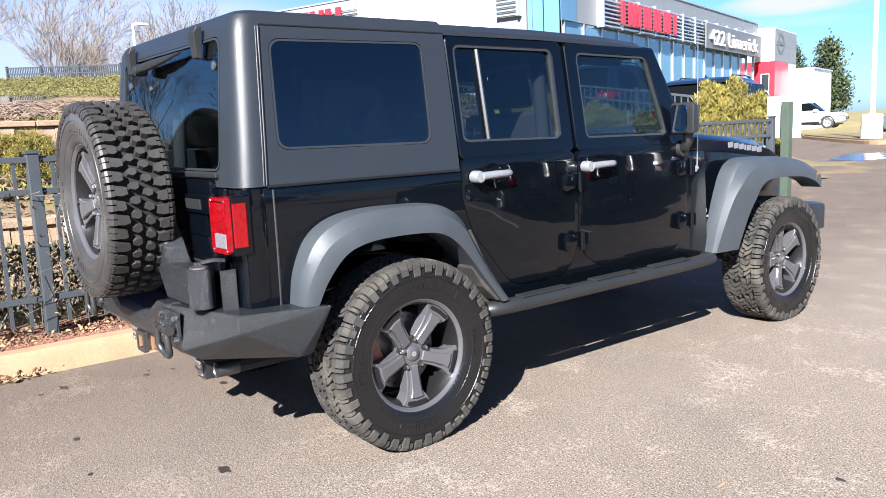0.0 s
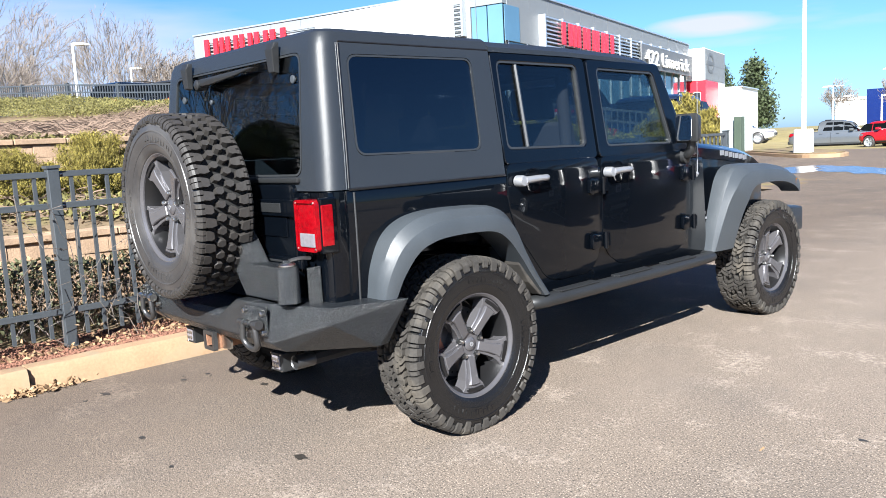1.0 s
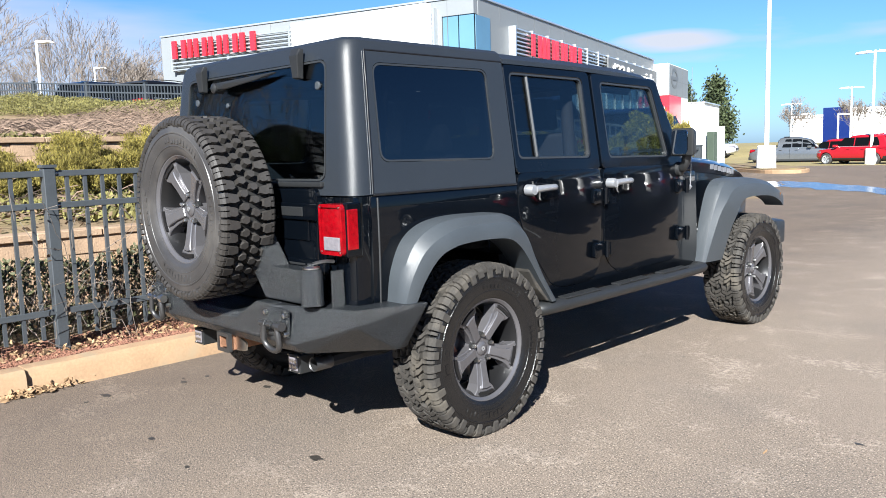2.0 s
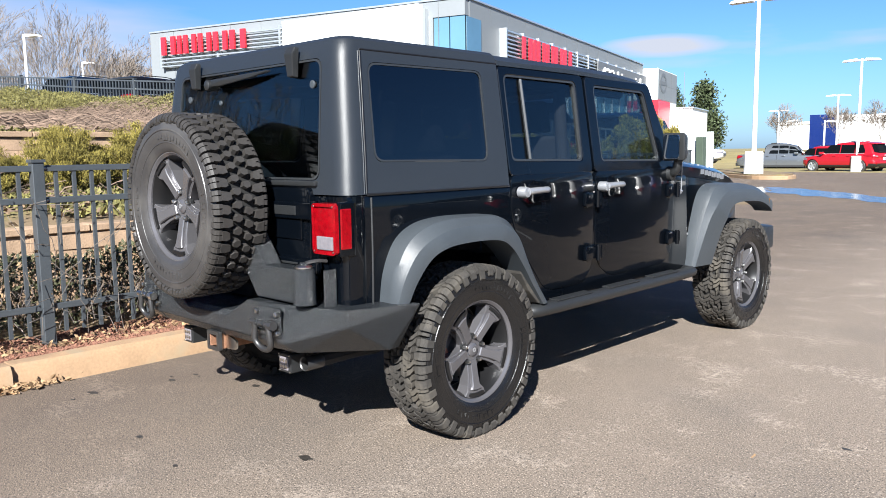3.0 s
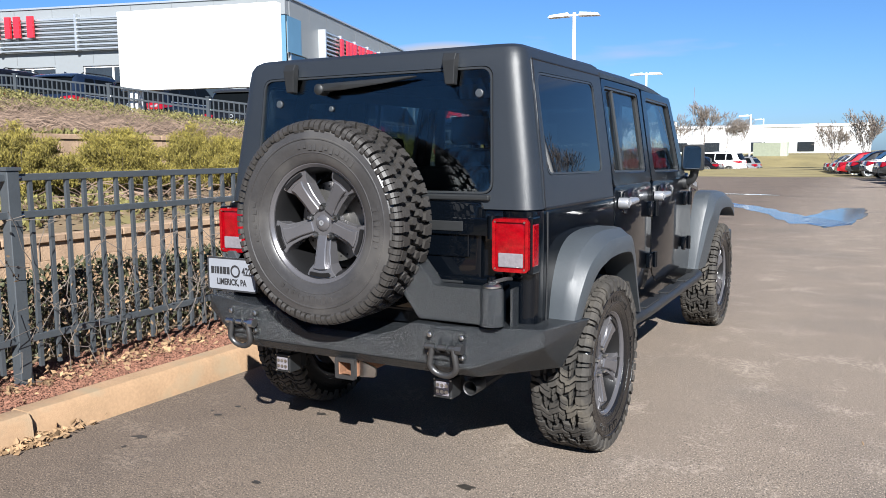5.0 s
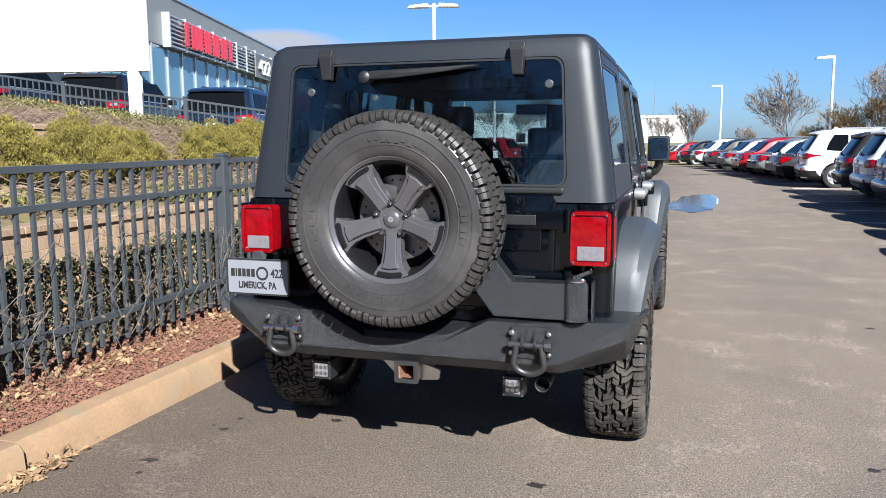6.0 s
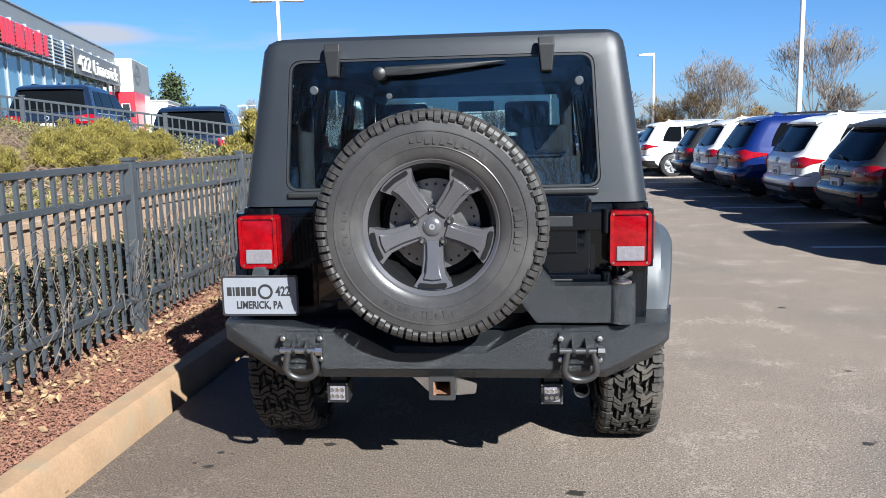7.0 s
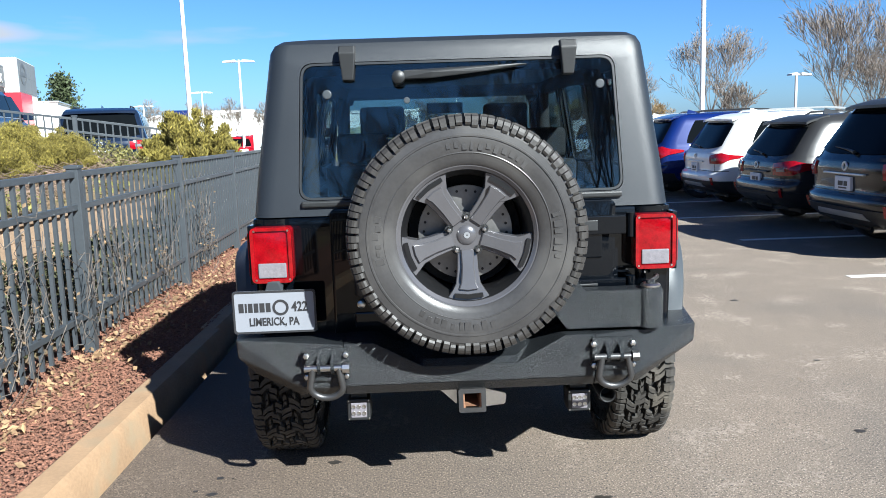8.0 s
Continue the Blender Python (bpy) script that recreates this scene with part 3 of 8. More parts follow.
def dealership():
    h = thing("dealership_building", "grey panelled car dealership with louvred bands and red signs", "building", HOUSE)
    roof = 5.95
    # front wall, with its windows cut in
    bm = boxed(-14.3, -0.02, 0, 0.3, -0.5, roof)
    holes = [(-13.4, -10.5), (-10.4, -8.5), (-7.42, -5.2), (-4.1, -2.0)]
    cuts = [boxed(a, b, -0.2, 0.6, 2.3, 4.02) for a, b in holes] + [boxed(-1.2, 0.2, -0.2, 0.6, 1.0, 5.42)]
    part("front_wall", carve(bm, cuts), WALL, h)
    for a, b in holes:
        bm = bmesh.new()
        k = 3 if b - a > 2.5 else 2
        for i in range(k + 1):
            x = a + (b - a) * i / k
            box(bm, x - 0.03, x + 0.03, 0.05, 0.13, 2.3, 4.02)
        box(bm, a, b, 0.055, 0.125, 3.96, 4.015)
        box(bm, a, b, 0.055, 0.125, 2.31, 2.37)
        fr = part("window_frame", bm, WHITE, h)
        for i in range(k):
            part("pane", boxed(a + (b - a) * i / k + 0.03, a + (b - a) * (i + 1) / k - 0.03, 0.08, 0.1, 2.34, 3.99), DARK_GLASS, fr)
    # side wall: band above, glass below
    part("side_band", boxed(-0.3, 0.0, 0.3, 23.9, 4.25, roof), WALL, h)
    part("side_base", boxed(-0.3, 0.0, 0.3, 23.9, -0.5, 1.3), WALL, h)
    part("roof", boxed(-14.3, -0.32, 0.32, 23.9, roof - 0.25, roof - 0.12), SIGN_DARK, h)
    part("back_wall", boxed(-14.3, -14.0, 0.32, 23.9, -0.5, roof), WALL, h)
    part("end_wall", boxed(-14.3, -0.3, 23.9, 24.15, -0.5, roof), WALL, h)
    for i in range(17):
        part("mullion", boxed(-0.1, 0.0, 0.31 + i * 1.43, 0.37 + i * 1.43, 1.3, 4.25), SLAT, h)
    for i in range(16):
        part("glass_panel", boxed(-0.12, -0.06, 0.38 + i * 1.43, 1.73 + i * 1.43, 1.3, 4.25), FACADE_GLASS, h)
    # corner glass
    for a in ((-1.18, -0.62), (-0.58, -0.04)):
        part("glass_panel", boxed(a[0], a[1], 0.04, 0.08, 1.0, 5.42), FACADE_GLASS, h)
    part("glass_panel", boxed(0.01, 0.03, 0.05, 1.15, 4.25, 5.38), FACADE_GLASS, h)
    # panel joints on the bands
    for i in range(9):
        part("panel_joint", boxed(-13.0 + i * 1.5, -12.985 + i * 1.5, -0.004, 0.01, 4.1, roof), SIGN_DARK, h)
    for i in range(14):
        part("panel_joint", boxed(-0.01, 0.004, 2.0 + i * 1.6, 2.015 + i * 1.6, 5.4, roof), SIGN_DARK, h)
    part("parapet", boxed(-14.32, 0.03, -0.04, 0.32, roof, roof + 0.06), SLAT, h)
    part("parapet", boxed(-0.32, 0.04, 0.33, 23.9, roof, roof + 0.06), SLAT, h)
    # louvres
    for x0, x1, y0, y1, along in ((-13.5, -1.4, -0.22, -0.1, "x"), (0.1, 0.24, 2.8, 23.7, "y")):
        for k in range(8):
            z = (4.54 if along == "x" else 4.24) + k * 0.142
            part("slat", boxed(x0, x1, y0, y1, z, z + 0.05), SLAT, h)
        n = 5 if along == "x" else 14
        for i in range(n):
            bm = bmesh.new()
            if along == "x":
                x = x0 + (x1 - x0) * i / (n - 1)
                box(bm, x - 0.04, x + 0.04, -0.25, 0.0, 4.5, 5.7)
            else:
                y = y0 + (y1 - y0) * i / (n - 1)
                box(bm, 0.0, 0.27, y - 0.04, y + 0.04, 4.2, 5.34)
            part("louvre_post", bm, SLAT, h)
        bm = boxed(x0, x1, -0.012, -0.004, 4.5, 5.65) if along == "x" else boxed(0.004, 0.012, y0, y1, 4.2, 5.3)
        part("louvre_backing", bm, SIGN_DARK if along == "y" else WALL, h)
    # red sign blocks, plain shapes
    spans = [(0, 0.74), (0.88, 1.06), (1.20, 1.84), (1.98, 2.62), (2.76, 3.44), (3.58, 4.34)]
    def strokes(a, b):
        """Plain upright strokes that fill the width of one sign block."""
        if b - a < 0.3:
            return [(a, b, 0.0, 1.0)]
        w3 = (b - a) * 0.3
        return [(a, a + w3, 0.0, 1.0), (b - w3, b, 0.0, 1.0)]
    for a, b in spans:
        for u0, u1, v0, v1 in strokes(a, b):
            part("sign_block", boxed(-13.33 + u0, -13.33 + u1, -0.37, -0.28, 4.98 + 0.70 * v0, 4.98 + 0.70 * v1), SIGN_RED, h, "plain red sign block")
            part("sign_block", boxed(0.29, 0.35, 4.15 + u0 * 1.3, 4.15 + u1 * 1.3, 4.40 + 0.80 * v0, 4.40 + 0.80 * v1), SIGN_RED, h, "plain red sign block")
    # name of the town on the side
    # added dark sheet; the letters stand on dark louvres, without a board
    part("name_board", boxed(0.28, 0.34, 13.7, 23.2, 4.1, 5.2), SIGN_DARK, h)
    cu = bpy.data.curves.new("sign_lettering", "FONT")
    cu.body, cu.size, cu.extrude, cu.align_x = "422 Limerick", 0.98, 0.03, "LEFT"
    tmp = new("sign_lettering", cu)
    bpy.context.view_layer.update()
    me = bpy.data.meshes.new_from_object(tmp.evaluated_get(bpy.context.evaluated_depsgraph_get()))
    bpy.data.objects.remove(tmp)
    me.materials.clear()
    me.materials.append(WHITE)
    t = new("sign_lettering", me)
    t.parent = h
    t["kind"] = "stuff"
    w = max(v.co.x for v in me.vertices)
    t.matrix_basis = pose(0.38, 14.1, 4.30, 90, 0, 90) @ Matrix.Diagonal((8.3 / w, 1, 1, 1))
    # tower with the red portal
    part("tower", boxed(-3.0, 0.8, 24.2, 29.7, 3.92, 5.75), WHITE, h)
    part("tower_panel", boxed(0.8, 0.83, 24.3, 29.6, 3.95, 5.7), WALL, h)
    for y in (26.1, 27.9):
        part("panel_joint", boxed(0.828, 0.834, y, y + 0.02, 3.95, 5.7), SIGN_DARK, h)
    part("panel_joint", boxed(0.828, 0.834, 24.3, 29.6, 4.8, 4.82), SIGN_DARK, h)
    bm = bmesh.new()
    lathe(bm, [(0.835, 0.6), (0.85, 0.6), (0.85, 0.42), (0.835, 0.42)], 32, "x", (0, 25.6, 4.95))
    bmesh.ops.scale(bm, vec=(1, 1.5, 1), verts=bm.verts, space=Matrix.Translation((0, -25.6, 0)))
    part("emblem_ring", bm, SIGN_DARK, h)
    part("emblem_bar", boxed(0.836, 0.852, 24.6, 26.6, 4.85, 5.05), SIGN_DARK, h)
    # the portal: red cheeks round a white-framed door, and a plain white wall beside it
    front = carve(boxed(-3.0, 0.86, 24.2, 24.5, -0.5, 3.9), [boxed(0.10, 0.58, 24.0, 24.7, 0.0, 3.3)])
    part("portal_front", front, SIGN_RED, h)
    part("portal_cheek", boxed(0.56, 0.86, 24.5, 27.5, -0.5, 3.9), SIGN_RED, h)
    part("side_wall", boxed(-3.0, 0.8, 27.5, 29.7, -0.5, 3.92), WHITE, h)
    d = part("door_frame", carve(boxed(0.10, 0.58, 24.28, 24.36, 0.0, 3.3), [boxed(0.15, 0.53, 24.2, 24.4, 0.05, 2.2), boxed(0.15, 0.53, 24.2, 24.4, 2.3, 3.22)]), WHITE, h)
    for z0, z1 in ((0.05, 2.2), (2.3, 3.22)):
        part("pane", boxed(0.15, 0.53, 24.31, 24.33, z0, z1), DARK_GLASS, d)


dealership()


def sign_board():
    s = thing("sign_board", "blank white sign board on two white posts", "sign", pose(-10.95, 8.85, 0, 0, 0, 13))
    part("board", bev(boxed(-1.93, 1.93, -0.10, 0.10, 2.76, 4.45), 0.015), WHITE, s)
    for x in (-1.62, 1.66):
        part("post", boxed(x - 0.11, x + 0.11, -0.08, 0.08, 0.9, 2.76), WHITE, s)


sign_board()

# ---- the black off-road car ----
JEEP = thing("off_road_car", "black four-door off-road car with matte hardtop and steel rear bumper", "car", pose(0.02, 0, 0, 0, 0, 0.6))


def side_x(z):
    """Half width of the cabin at a height above the belt."""
    return 0.795 - max(0.0, z - 1.18) * 0.155


def slab(b, corners, r0, r1, drop=0.0, inset=(0.86, 0.82)):
    """A tread block with tapered flanks; corners are (x, angle)."""
    cx = sum(c[0] for c in corners) / len(corners)
    ct = sum(c[1] for c in corners) / len(corners)
    lo = [b.verts.new((x, r0 * math.cos(t), r0 * math.sin(t))) for x, t in corners]
    hi = []
    for x, t in corners:
        r = r1 - drop * abs(x)
        x, t = cx + (x - cx) * inset[0], ct + (t - ct) * inset[1]
        hi.append(b.verts.new((x, r * math.cos(t), r * math.sin(t))))
    b.faces.new(hi)
    k = len(lo)
    for i in range(k):
        b.faces.new((lo[i], lo[(i + 1) % k], hi[(i + 1) % k], hi[i]))


def shoulder_lug(b, s, a0, a1, prof):
    """A lug that comes over the edge of the tread; prof is (x, radius) round its section."""
    A, B = [[b.verts.new((s * x, r * math.cos(t), r * math.sin(t))) for x, r in prof] for t in (a0, a1)]
    b.faces.new(A)
    b.faces.new(B[::-1])
    k = len(prof)
    for j in range(k):
        b.faces.new((A[j], B[j], B[(j + 1) % k], A[(j + 1) % k]))


def road_tread():
    """All-terrain tread: hooked, interlocking blocks, split by sipes, with stepped shoulders."""
    b = bmesh.new()
    n = 40
    st = 2 * math.pi / n
    rnd = random.Random(9)
    for i in range(n):
        flip = 1 if i % 2 else -1
        for s in (1, -1):
            o = i * st + (0.0 if s > 0 else 0.5 * st) + rnd.uniform(-0.05, 0.05) * st
            w = 0.010 * flip
            m = 0.007 * flip * s

            def block(corners, lean, top):
                slab(b, [(x, t + lean * abs(x)) for x, t in corners], 0.378, top)
            # two S-shaped blocks on each side of the middle, the second one half a step on
            block([(s * (0.002 + m), o + 0.02 * st), (s * 0.017, o + 0.20 * st), (s * (0.034 + w), o + 0.04 * st), (s * (0.036 + w), o + 0.40 * st), (s * 0.019, o + 0.50 * st), (s * (0.003 + m), o + 0.38 * st)], 1.6, 0.4072)
            block([(s * (0.004 + m), o + 0.44 * st), (s * 0.020, o + 0.56 * st), (s * (0.037 + w), o + 0.46 * st), (s * (0.034 + w), o + 0.84 * st), (s * 0.018, o + 1.00 * st), (s * (0.002 + m), o + 0.90 * st)], 1.6, 0.4068)
            p = o + 0.40 * st
            block([(s * (0.041 + w), p + 0.06 * st), (s * 0.054, p + 0.22 * st), (s * (0.072 - w), p + 0.02 * st), (s * (0.074 - w), p + 0.46 * st), (s * 0.056, p + 0.56 * st), (s * (0.042 + w), p + 0.42 * st)], -1.7, 0.4068)
            block([(s * (0.043 + w), p + 0.50 * st), (s * 0.058, p + 0.63 * st), (s * (0.075 - w), p + 0.52 * st), (s * (0.071 - w), p + 0.92 * st), (s * 0.054, p + 1.04 * st), (s * (0.041 + w), p + 0.94 * st)], -1.7, 0.4064)
            h = o + 0.10 * st + rnd.uniform(-0.06, 0.06) * st
            far = 0.080 - 0.003 * flip
            # a long shoulder lug and a short one, each running down the sidewall as far as it goes
            long_end, short_end = 0.56 + rnd.uniform(-0.05, 0.04), 0.93 + rnd.uniform(-0.04, 0.03)
            slab(b, [(s * far, h + 0.04 * st), (s * 0.108, h), (s * 0.108, h + long_end * st), (s * 0.094, h + (long_end + 0.07) * st), (s * (far + 0.001), h + (long_end - 0.04) * st)], 0.377, 0.4058, 0.01)
            slab(b, [(s * (far + 0.002), h + (long_end + 0.06) * st), (s * 0.096, h + (long_end + 0.15) * st), (s * 0.108, h + (long_end + 0.09) * st), (s * 0.108, h + short_end * st), (s * far, h + (short_end + 0.04) * st)], 0.377, 0.4045, 0.01)
            low = (0.340, 0.352)[i % 2] + rnd.uniform(-0.003, 0.003)
            shoulder_lug(b, s, h + 0.02 * st, h + (long_end - 0.01) * st, [(0.106, 0.4042), (0.122, 0.398), (0.1315, 0.385), (0.1340, low + 0.006), (0.1285, low), (0.117, 0.368), (0.106, 0.378)])
            low = (0.368, 0.374)[i % 2]
            shoulder_lug(b, s, h + (long_end + 0.10) * st, h + (short_end - 0.02) * st, [(0.106, 0.4032), (0.119, 0.396), (0.1265, 0.386), (0.1280, low + 0.004), (0.125, low), (0.117, 0.366), (0.106, 0.376)])
    return b


def mud_tread():
    """Mud-terrain tread of the spare: bulky scalloped side lugs and a middle of hexagons."""
    b = bmesh.new()
    n = 46
    st = 2 * math.pi / n
    for i in range(n):
        for s in (1, -1):
            o = i * st + (0.0 if s > 0 else 0.5 * st)
            inner = 0.060 if i % 2 else 0.050
            # each side lug is split by a narrow notch at its outer end
            slab(b, [(s * inner, o + 0.16 * st), (s * 0.074, o + 0.03 * st), (s * 0.098, o + 0.09 * st), (s * 0.098, o + 0.84 * st), (s * 0.074, o + 0.76 * st), (s * (inner + 0.004), o + 0.68 * st)], 0.372, 0.4085, 0.0, (0.96, 0.92))
            for u0, u1 in ((0.06, 0.46), (0.53, 0.87)):
                slab(b, [(s * 0.0975, o + u0 * st), (s * 0.112, o + u0 * st), (s * 0.112, o + u1 * st), (s * 0.0975, o + u1 * st)], 0.372, 0.4080, 0.02, (0.98, 0.90))
                r_low = (0.362, 0.371)[(i + (u0 > 0.3)) % 2]
                shoulder_lug(b, s, o + u0 * st, o + u1 * st, [(0.110, 0.4045), (0.122, 0.3985), (0.1290, 0.387), (0.1302, r_low + 0.008), (0.1265, r_low), (0.117, 0.366), (0.110, 0.376)])
            q = o + 0.36 * st
            slab(b, [(s * 0.006, q + 0.20 * st), (s * 0.022, q), (s * 0.042, q + 0.12 * st), (s * 0.045, q + 0.50 * st), (s * 0.030, q + 0.70 * st), (s * 0.008, q + 0.64 * st)], 0.374, 0.4092, 0.0, (0.90, 0.80))
    return b


def wheel_set():
    """The wheel, its axle along x and its face towards +x, built once."""
    w = bmesh.new()
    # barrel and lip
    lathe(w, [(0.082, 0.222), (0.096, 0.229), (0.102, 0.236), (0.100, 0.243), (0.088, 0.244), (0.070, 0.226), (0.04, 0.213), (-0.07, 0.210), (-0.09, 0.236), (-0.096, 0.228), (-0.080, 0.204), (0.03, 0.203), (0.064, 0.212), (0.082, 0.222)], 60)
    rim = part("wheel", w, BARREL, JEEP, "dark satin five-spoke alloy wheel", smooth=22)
    outline = [(0.03, 0.034), (0.075, 0.034), (0.12, 0.036), (0.165, 0.042), (0.186, 0.054), (0.207, 0.070), (0.219, 0.073), (0.227, 0.045)]
    outline = [(u, -v) for u, v in outline] + [(0.229, 0.0)] + outline[::-1]
    b = bmesh.new()
    prism(b, outline, 0.012, lambda u, v: 0.050 + 0.038 * min(1, u / 0.2) - 0.62 * max(0.0, abs(v) - 0.024) * (1 if u < 0.18 else 0.30), "x")
    bev(b, 0.003, 1, 30)
    spoke = part("spoke", b, RIM, rim, smooth=20)
    b = bmesh.new()
    prism(b, [(0.05, -0.022), (0.11, -0.021), (0.160, -0.025), (0.184, -0.034), (0.188, 0.0), (0.184, 0.034), (0.160, 0.025), (0.11, 0.021), (0.05, 0.022)], 0.035, lambda u, v: 0.056 + 0.038 * min(1, u / 0.2), "x")
    face = part("spoke_face", bev(b, 0.0035, 1, 40), RIM, rim, smooth=20)
    # a raised dark bar: the shade of a recessed slot as colour
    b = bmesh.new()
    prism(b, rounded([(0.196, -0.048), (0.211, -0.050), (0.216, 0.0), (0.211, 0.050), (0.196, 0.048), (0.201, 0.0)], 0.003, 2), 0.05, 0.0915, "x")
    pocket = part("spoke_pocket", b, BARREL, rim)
    for k in range(5):
        for ob in (spoke, face, pocket):
            if k == 0:
                ob.matrix_basis = pose(0, 0, 0, 90)
            else:
                again(ob, rim, pose(0, 0, 0, 90 + 72 * k))
    b = bmesh.new()
    lathe(b, [(0.070, 0.2235), (0.093, 0.2245), (0.1025, 0.2355), (0.1035, 0.2405), (0.098, 0.2445), (0.088, 0.245)], 72)
    part("rim_lip", b, RIM, rim, smooth=25)
    b = bmesh.new()
    lathe(b, [(0.0, 0.066), (0.050, 0.064), (0.056, 0.056), (0.056, 0.001)], 30)
    part("hub", b, RIM, rim, smooth=30)
    b = bmesh.new()
    lathe(b, [(0.04, 0.034), (0.060, 0.033), (0.066, 0.026), (0.068, 0.012), (0.0685, 0.0005)], 24)
    part("hub_cap", b, RIM, rim, smooth=40)
    b = bmesh.new()
    lathe(b, [(0.0685, 0.011), (0.070, 0.011), (0.070, 0.003)], 12)
    part("cap_emblem", b, BADGE, rim)
    for k in range(5):
        a = math.radians(54 + 72 * k)
        b = bmesh.new()
        lathe(b, [(0.045, 0.015), (0.0585, 0.0145), (0.0575, 0.010)], 16, "x", (0, 0.0635 * math.cos(a), 0.0635 * math.sin(a)))
        part("nut_seat", b, BLACK, rim)
        b = bmesh.new()
        lathe(b, [(0.045, 0.0105), (0.070, 0.010), (0.077, 0.006), (0.0775, 0.0005)], 6, "x", (0, 0.0635 * math.cos(a), 0.0635 * math.sin(a)))
        part("wheel_nut", b, CHROME, rim, smooth=30)
    b = bmesh.new()
    lathe(b, [(-0.045, 0.165), (-0.025, 0.165), (-0.025, 0.075), (0.005, 0.07), (0.005, 0.001)], 40)
    part("brake_disc", b, DISC, rim, smooth=30)
    for k in range(28):
        a = 2 * math.pi * k / 28
        b = bmesh.new()
        lathe(b, [(-0.026, 0.0055), (-0.0235, 0.005)], 6, "x", (0, 0.145 * math.cos(a), 0.145 * math.sin(a)), caps=True)
        part("disc_hole", b, UNDER, rim)
    b = bmesh.new()
    lathe(b, [(-0.09, 0.200), (-0.085, 0.200), (-0.085, 0.02), (-0.09, 0.02)], 30)
    part("backing_plate", b, UNDER, rim)
    b = bmesh.new()
    prism(b, [(-0.09, 0.10), (-0.06, 0.17), (-0.12, 0.16), (-0.165, 0.08), (-0.17, 0.0), (-0.10, 0.0)], -0.07, 0.012, "x")
    part("brake_caliper", bev(b, 0.008), CALIPER, rim, "rusty red brake caliper")
    # tyre carcass, with ribs moulded into the sidewall
    b = bmesh.new()
    prof = [(0.096, 0.238), (0.106, 0.241), (0.113, 0.250), (0.1165, 0.264), (0.120, 0.278), (0.1218, 0.279), (0.1224, 0.281), (0.1215, 0.283), (0.125, 0.305), (0.1265, 0.325), (0.126, 0.331), (0.1290, 0.333), (0.1290, 0.338), (0.1265, 0.340), (0.124, 0.362), (0.117, 0.372), (0.104, 0.378), (0.06, 0.380), (0, 0.380)]
    prof = prof + [(-x, r) for x, r in prof[-2::-1]]
    lathe(b, prof, 96)
    part("tyre", b, SHINE, rim, "black all-terrain tyre sidewall", smooth=28)
    # raised marks on the sidewall, plain bars
    rnd = random.Random(3)
    b = bmesh.new()
    for start, n, wide in ((66, 11, 5.0), (-110, 10, 5.2), (160, 6, 5.4), (-22, 6, 5.4)):
        for i in range(n):
            a0 = math.radians(start - i * wide)
            a1 = a0 - math.radians(wide * rnd.uniform(0.35, 0.80))
            r0 = 0.290 + rnd.choice((0.0, 0.0, 0.008))
            r1 = 0.318 - rnd.choice((0.0, 0.0, 0.009))
            for s in (1, -1):
                pts = [(s * x, r * math.cos(a), r * math.sin(a)) for x in (0.120, 0.1272) for r in (r0, r1) for a in (a0, a1)]
                v = [b.verts.new(p) for p in pts]
                for f in ((0, 1, 3, 2), (4, 6, 7, 5), (0, 4, 5, 1), (2, 3, 7, 6), (0, 2, 6, 4), (1, 5, 7, 3)):
                    b.faces.new([v[i2] for i2 in f])
    tagged(part("sidewall_relief", b, SHINE, rim), kind="stuff")
    # tread
    b = road_tread()
    tagged(part("tread", b, TREAD, rim, "dusty interlocking tread blocks"), kind="stuff")
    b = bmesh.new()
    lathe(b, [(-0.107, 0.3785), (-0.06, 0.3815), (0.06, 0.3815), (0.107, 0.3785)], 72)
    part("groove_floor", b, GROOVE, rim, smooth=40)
    return rim


WHEEL_Z = 0.397
wheel = wheel_set()


def more_wheel(m, spare_one=False):
    w = new("wheel", wheel.data)
    w.parent = JEEP
    w.matrix_basis = m
    w["label"] = wheel["label"]
    # on the spare, the brake disc stands in for the perforated carrier plate
    for c in list(wheel.children):
        if not (spare_one and c.name.startswith("brake_caliper")):
            o = again(c, w, c.matrix_basis)
            if "kind" in c:
                o["kind"] = c["kind"]
            dry = {"tyre": RUBBER, "sidewall_relief": RUBBER, "tread": CLEAN_TREAD}.get(c.name.split(".")[0])
            if spare_one and dry:
                if c.name.split(".")[0] == "tread":
                    b = mud_tread()
                    o.data = bpy.data.meshes.new("tread")
                    b.to_mesh(o.data)
                    b.free()
                    o.data.materials.append(dry)
                    o["label"] = "bulky mud-terrain lugs"
                else:
                    o.data = o.data.copy()
                    o.data.materials[0] = dry
    return w


wheel.matrix_basis = pose(0.782, -0.04, WHEEL_Z, 34)
more_wheel(pose(0.775, 2.945, WHEEL_Z, 18))
more_wheel(pose(-0.782, -0.04, WHEEL_Z, 0, 0, 180) @ pose(0, 0, 0, 17))
more_wheel(pose(-0.775, 2.945, WHEEL_Z, 0, 0, 180) @ pose(0, 0, 0, 52))
spare = more_wheel(pose(-0.005, -0.955, 1.095, 0, 0, -90) @ pose(0, 0, 0, 36), True)
spare["label"] = "full-size spare wheel carried on the tailgate arm"


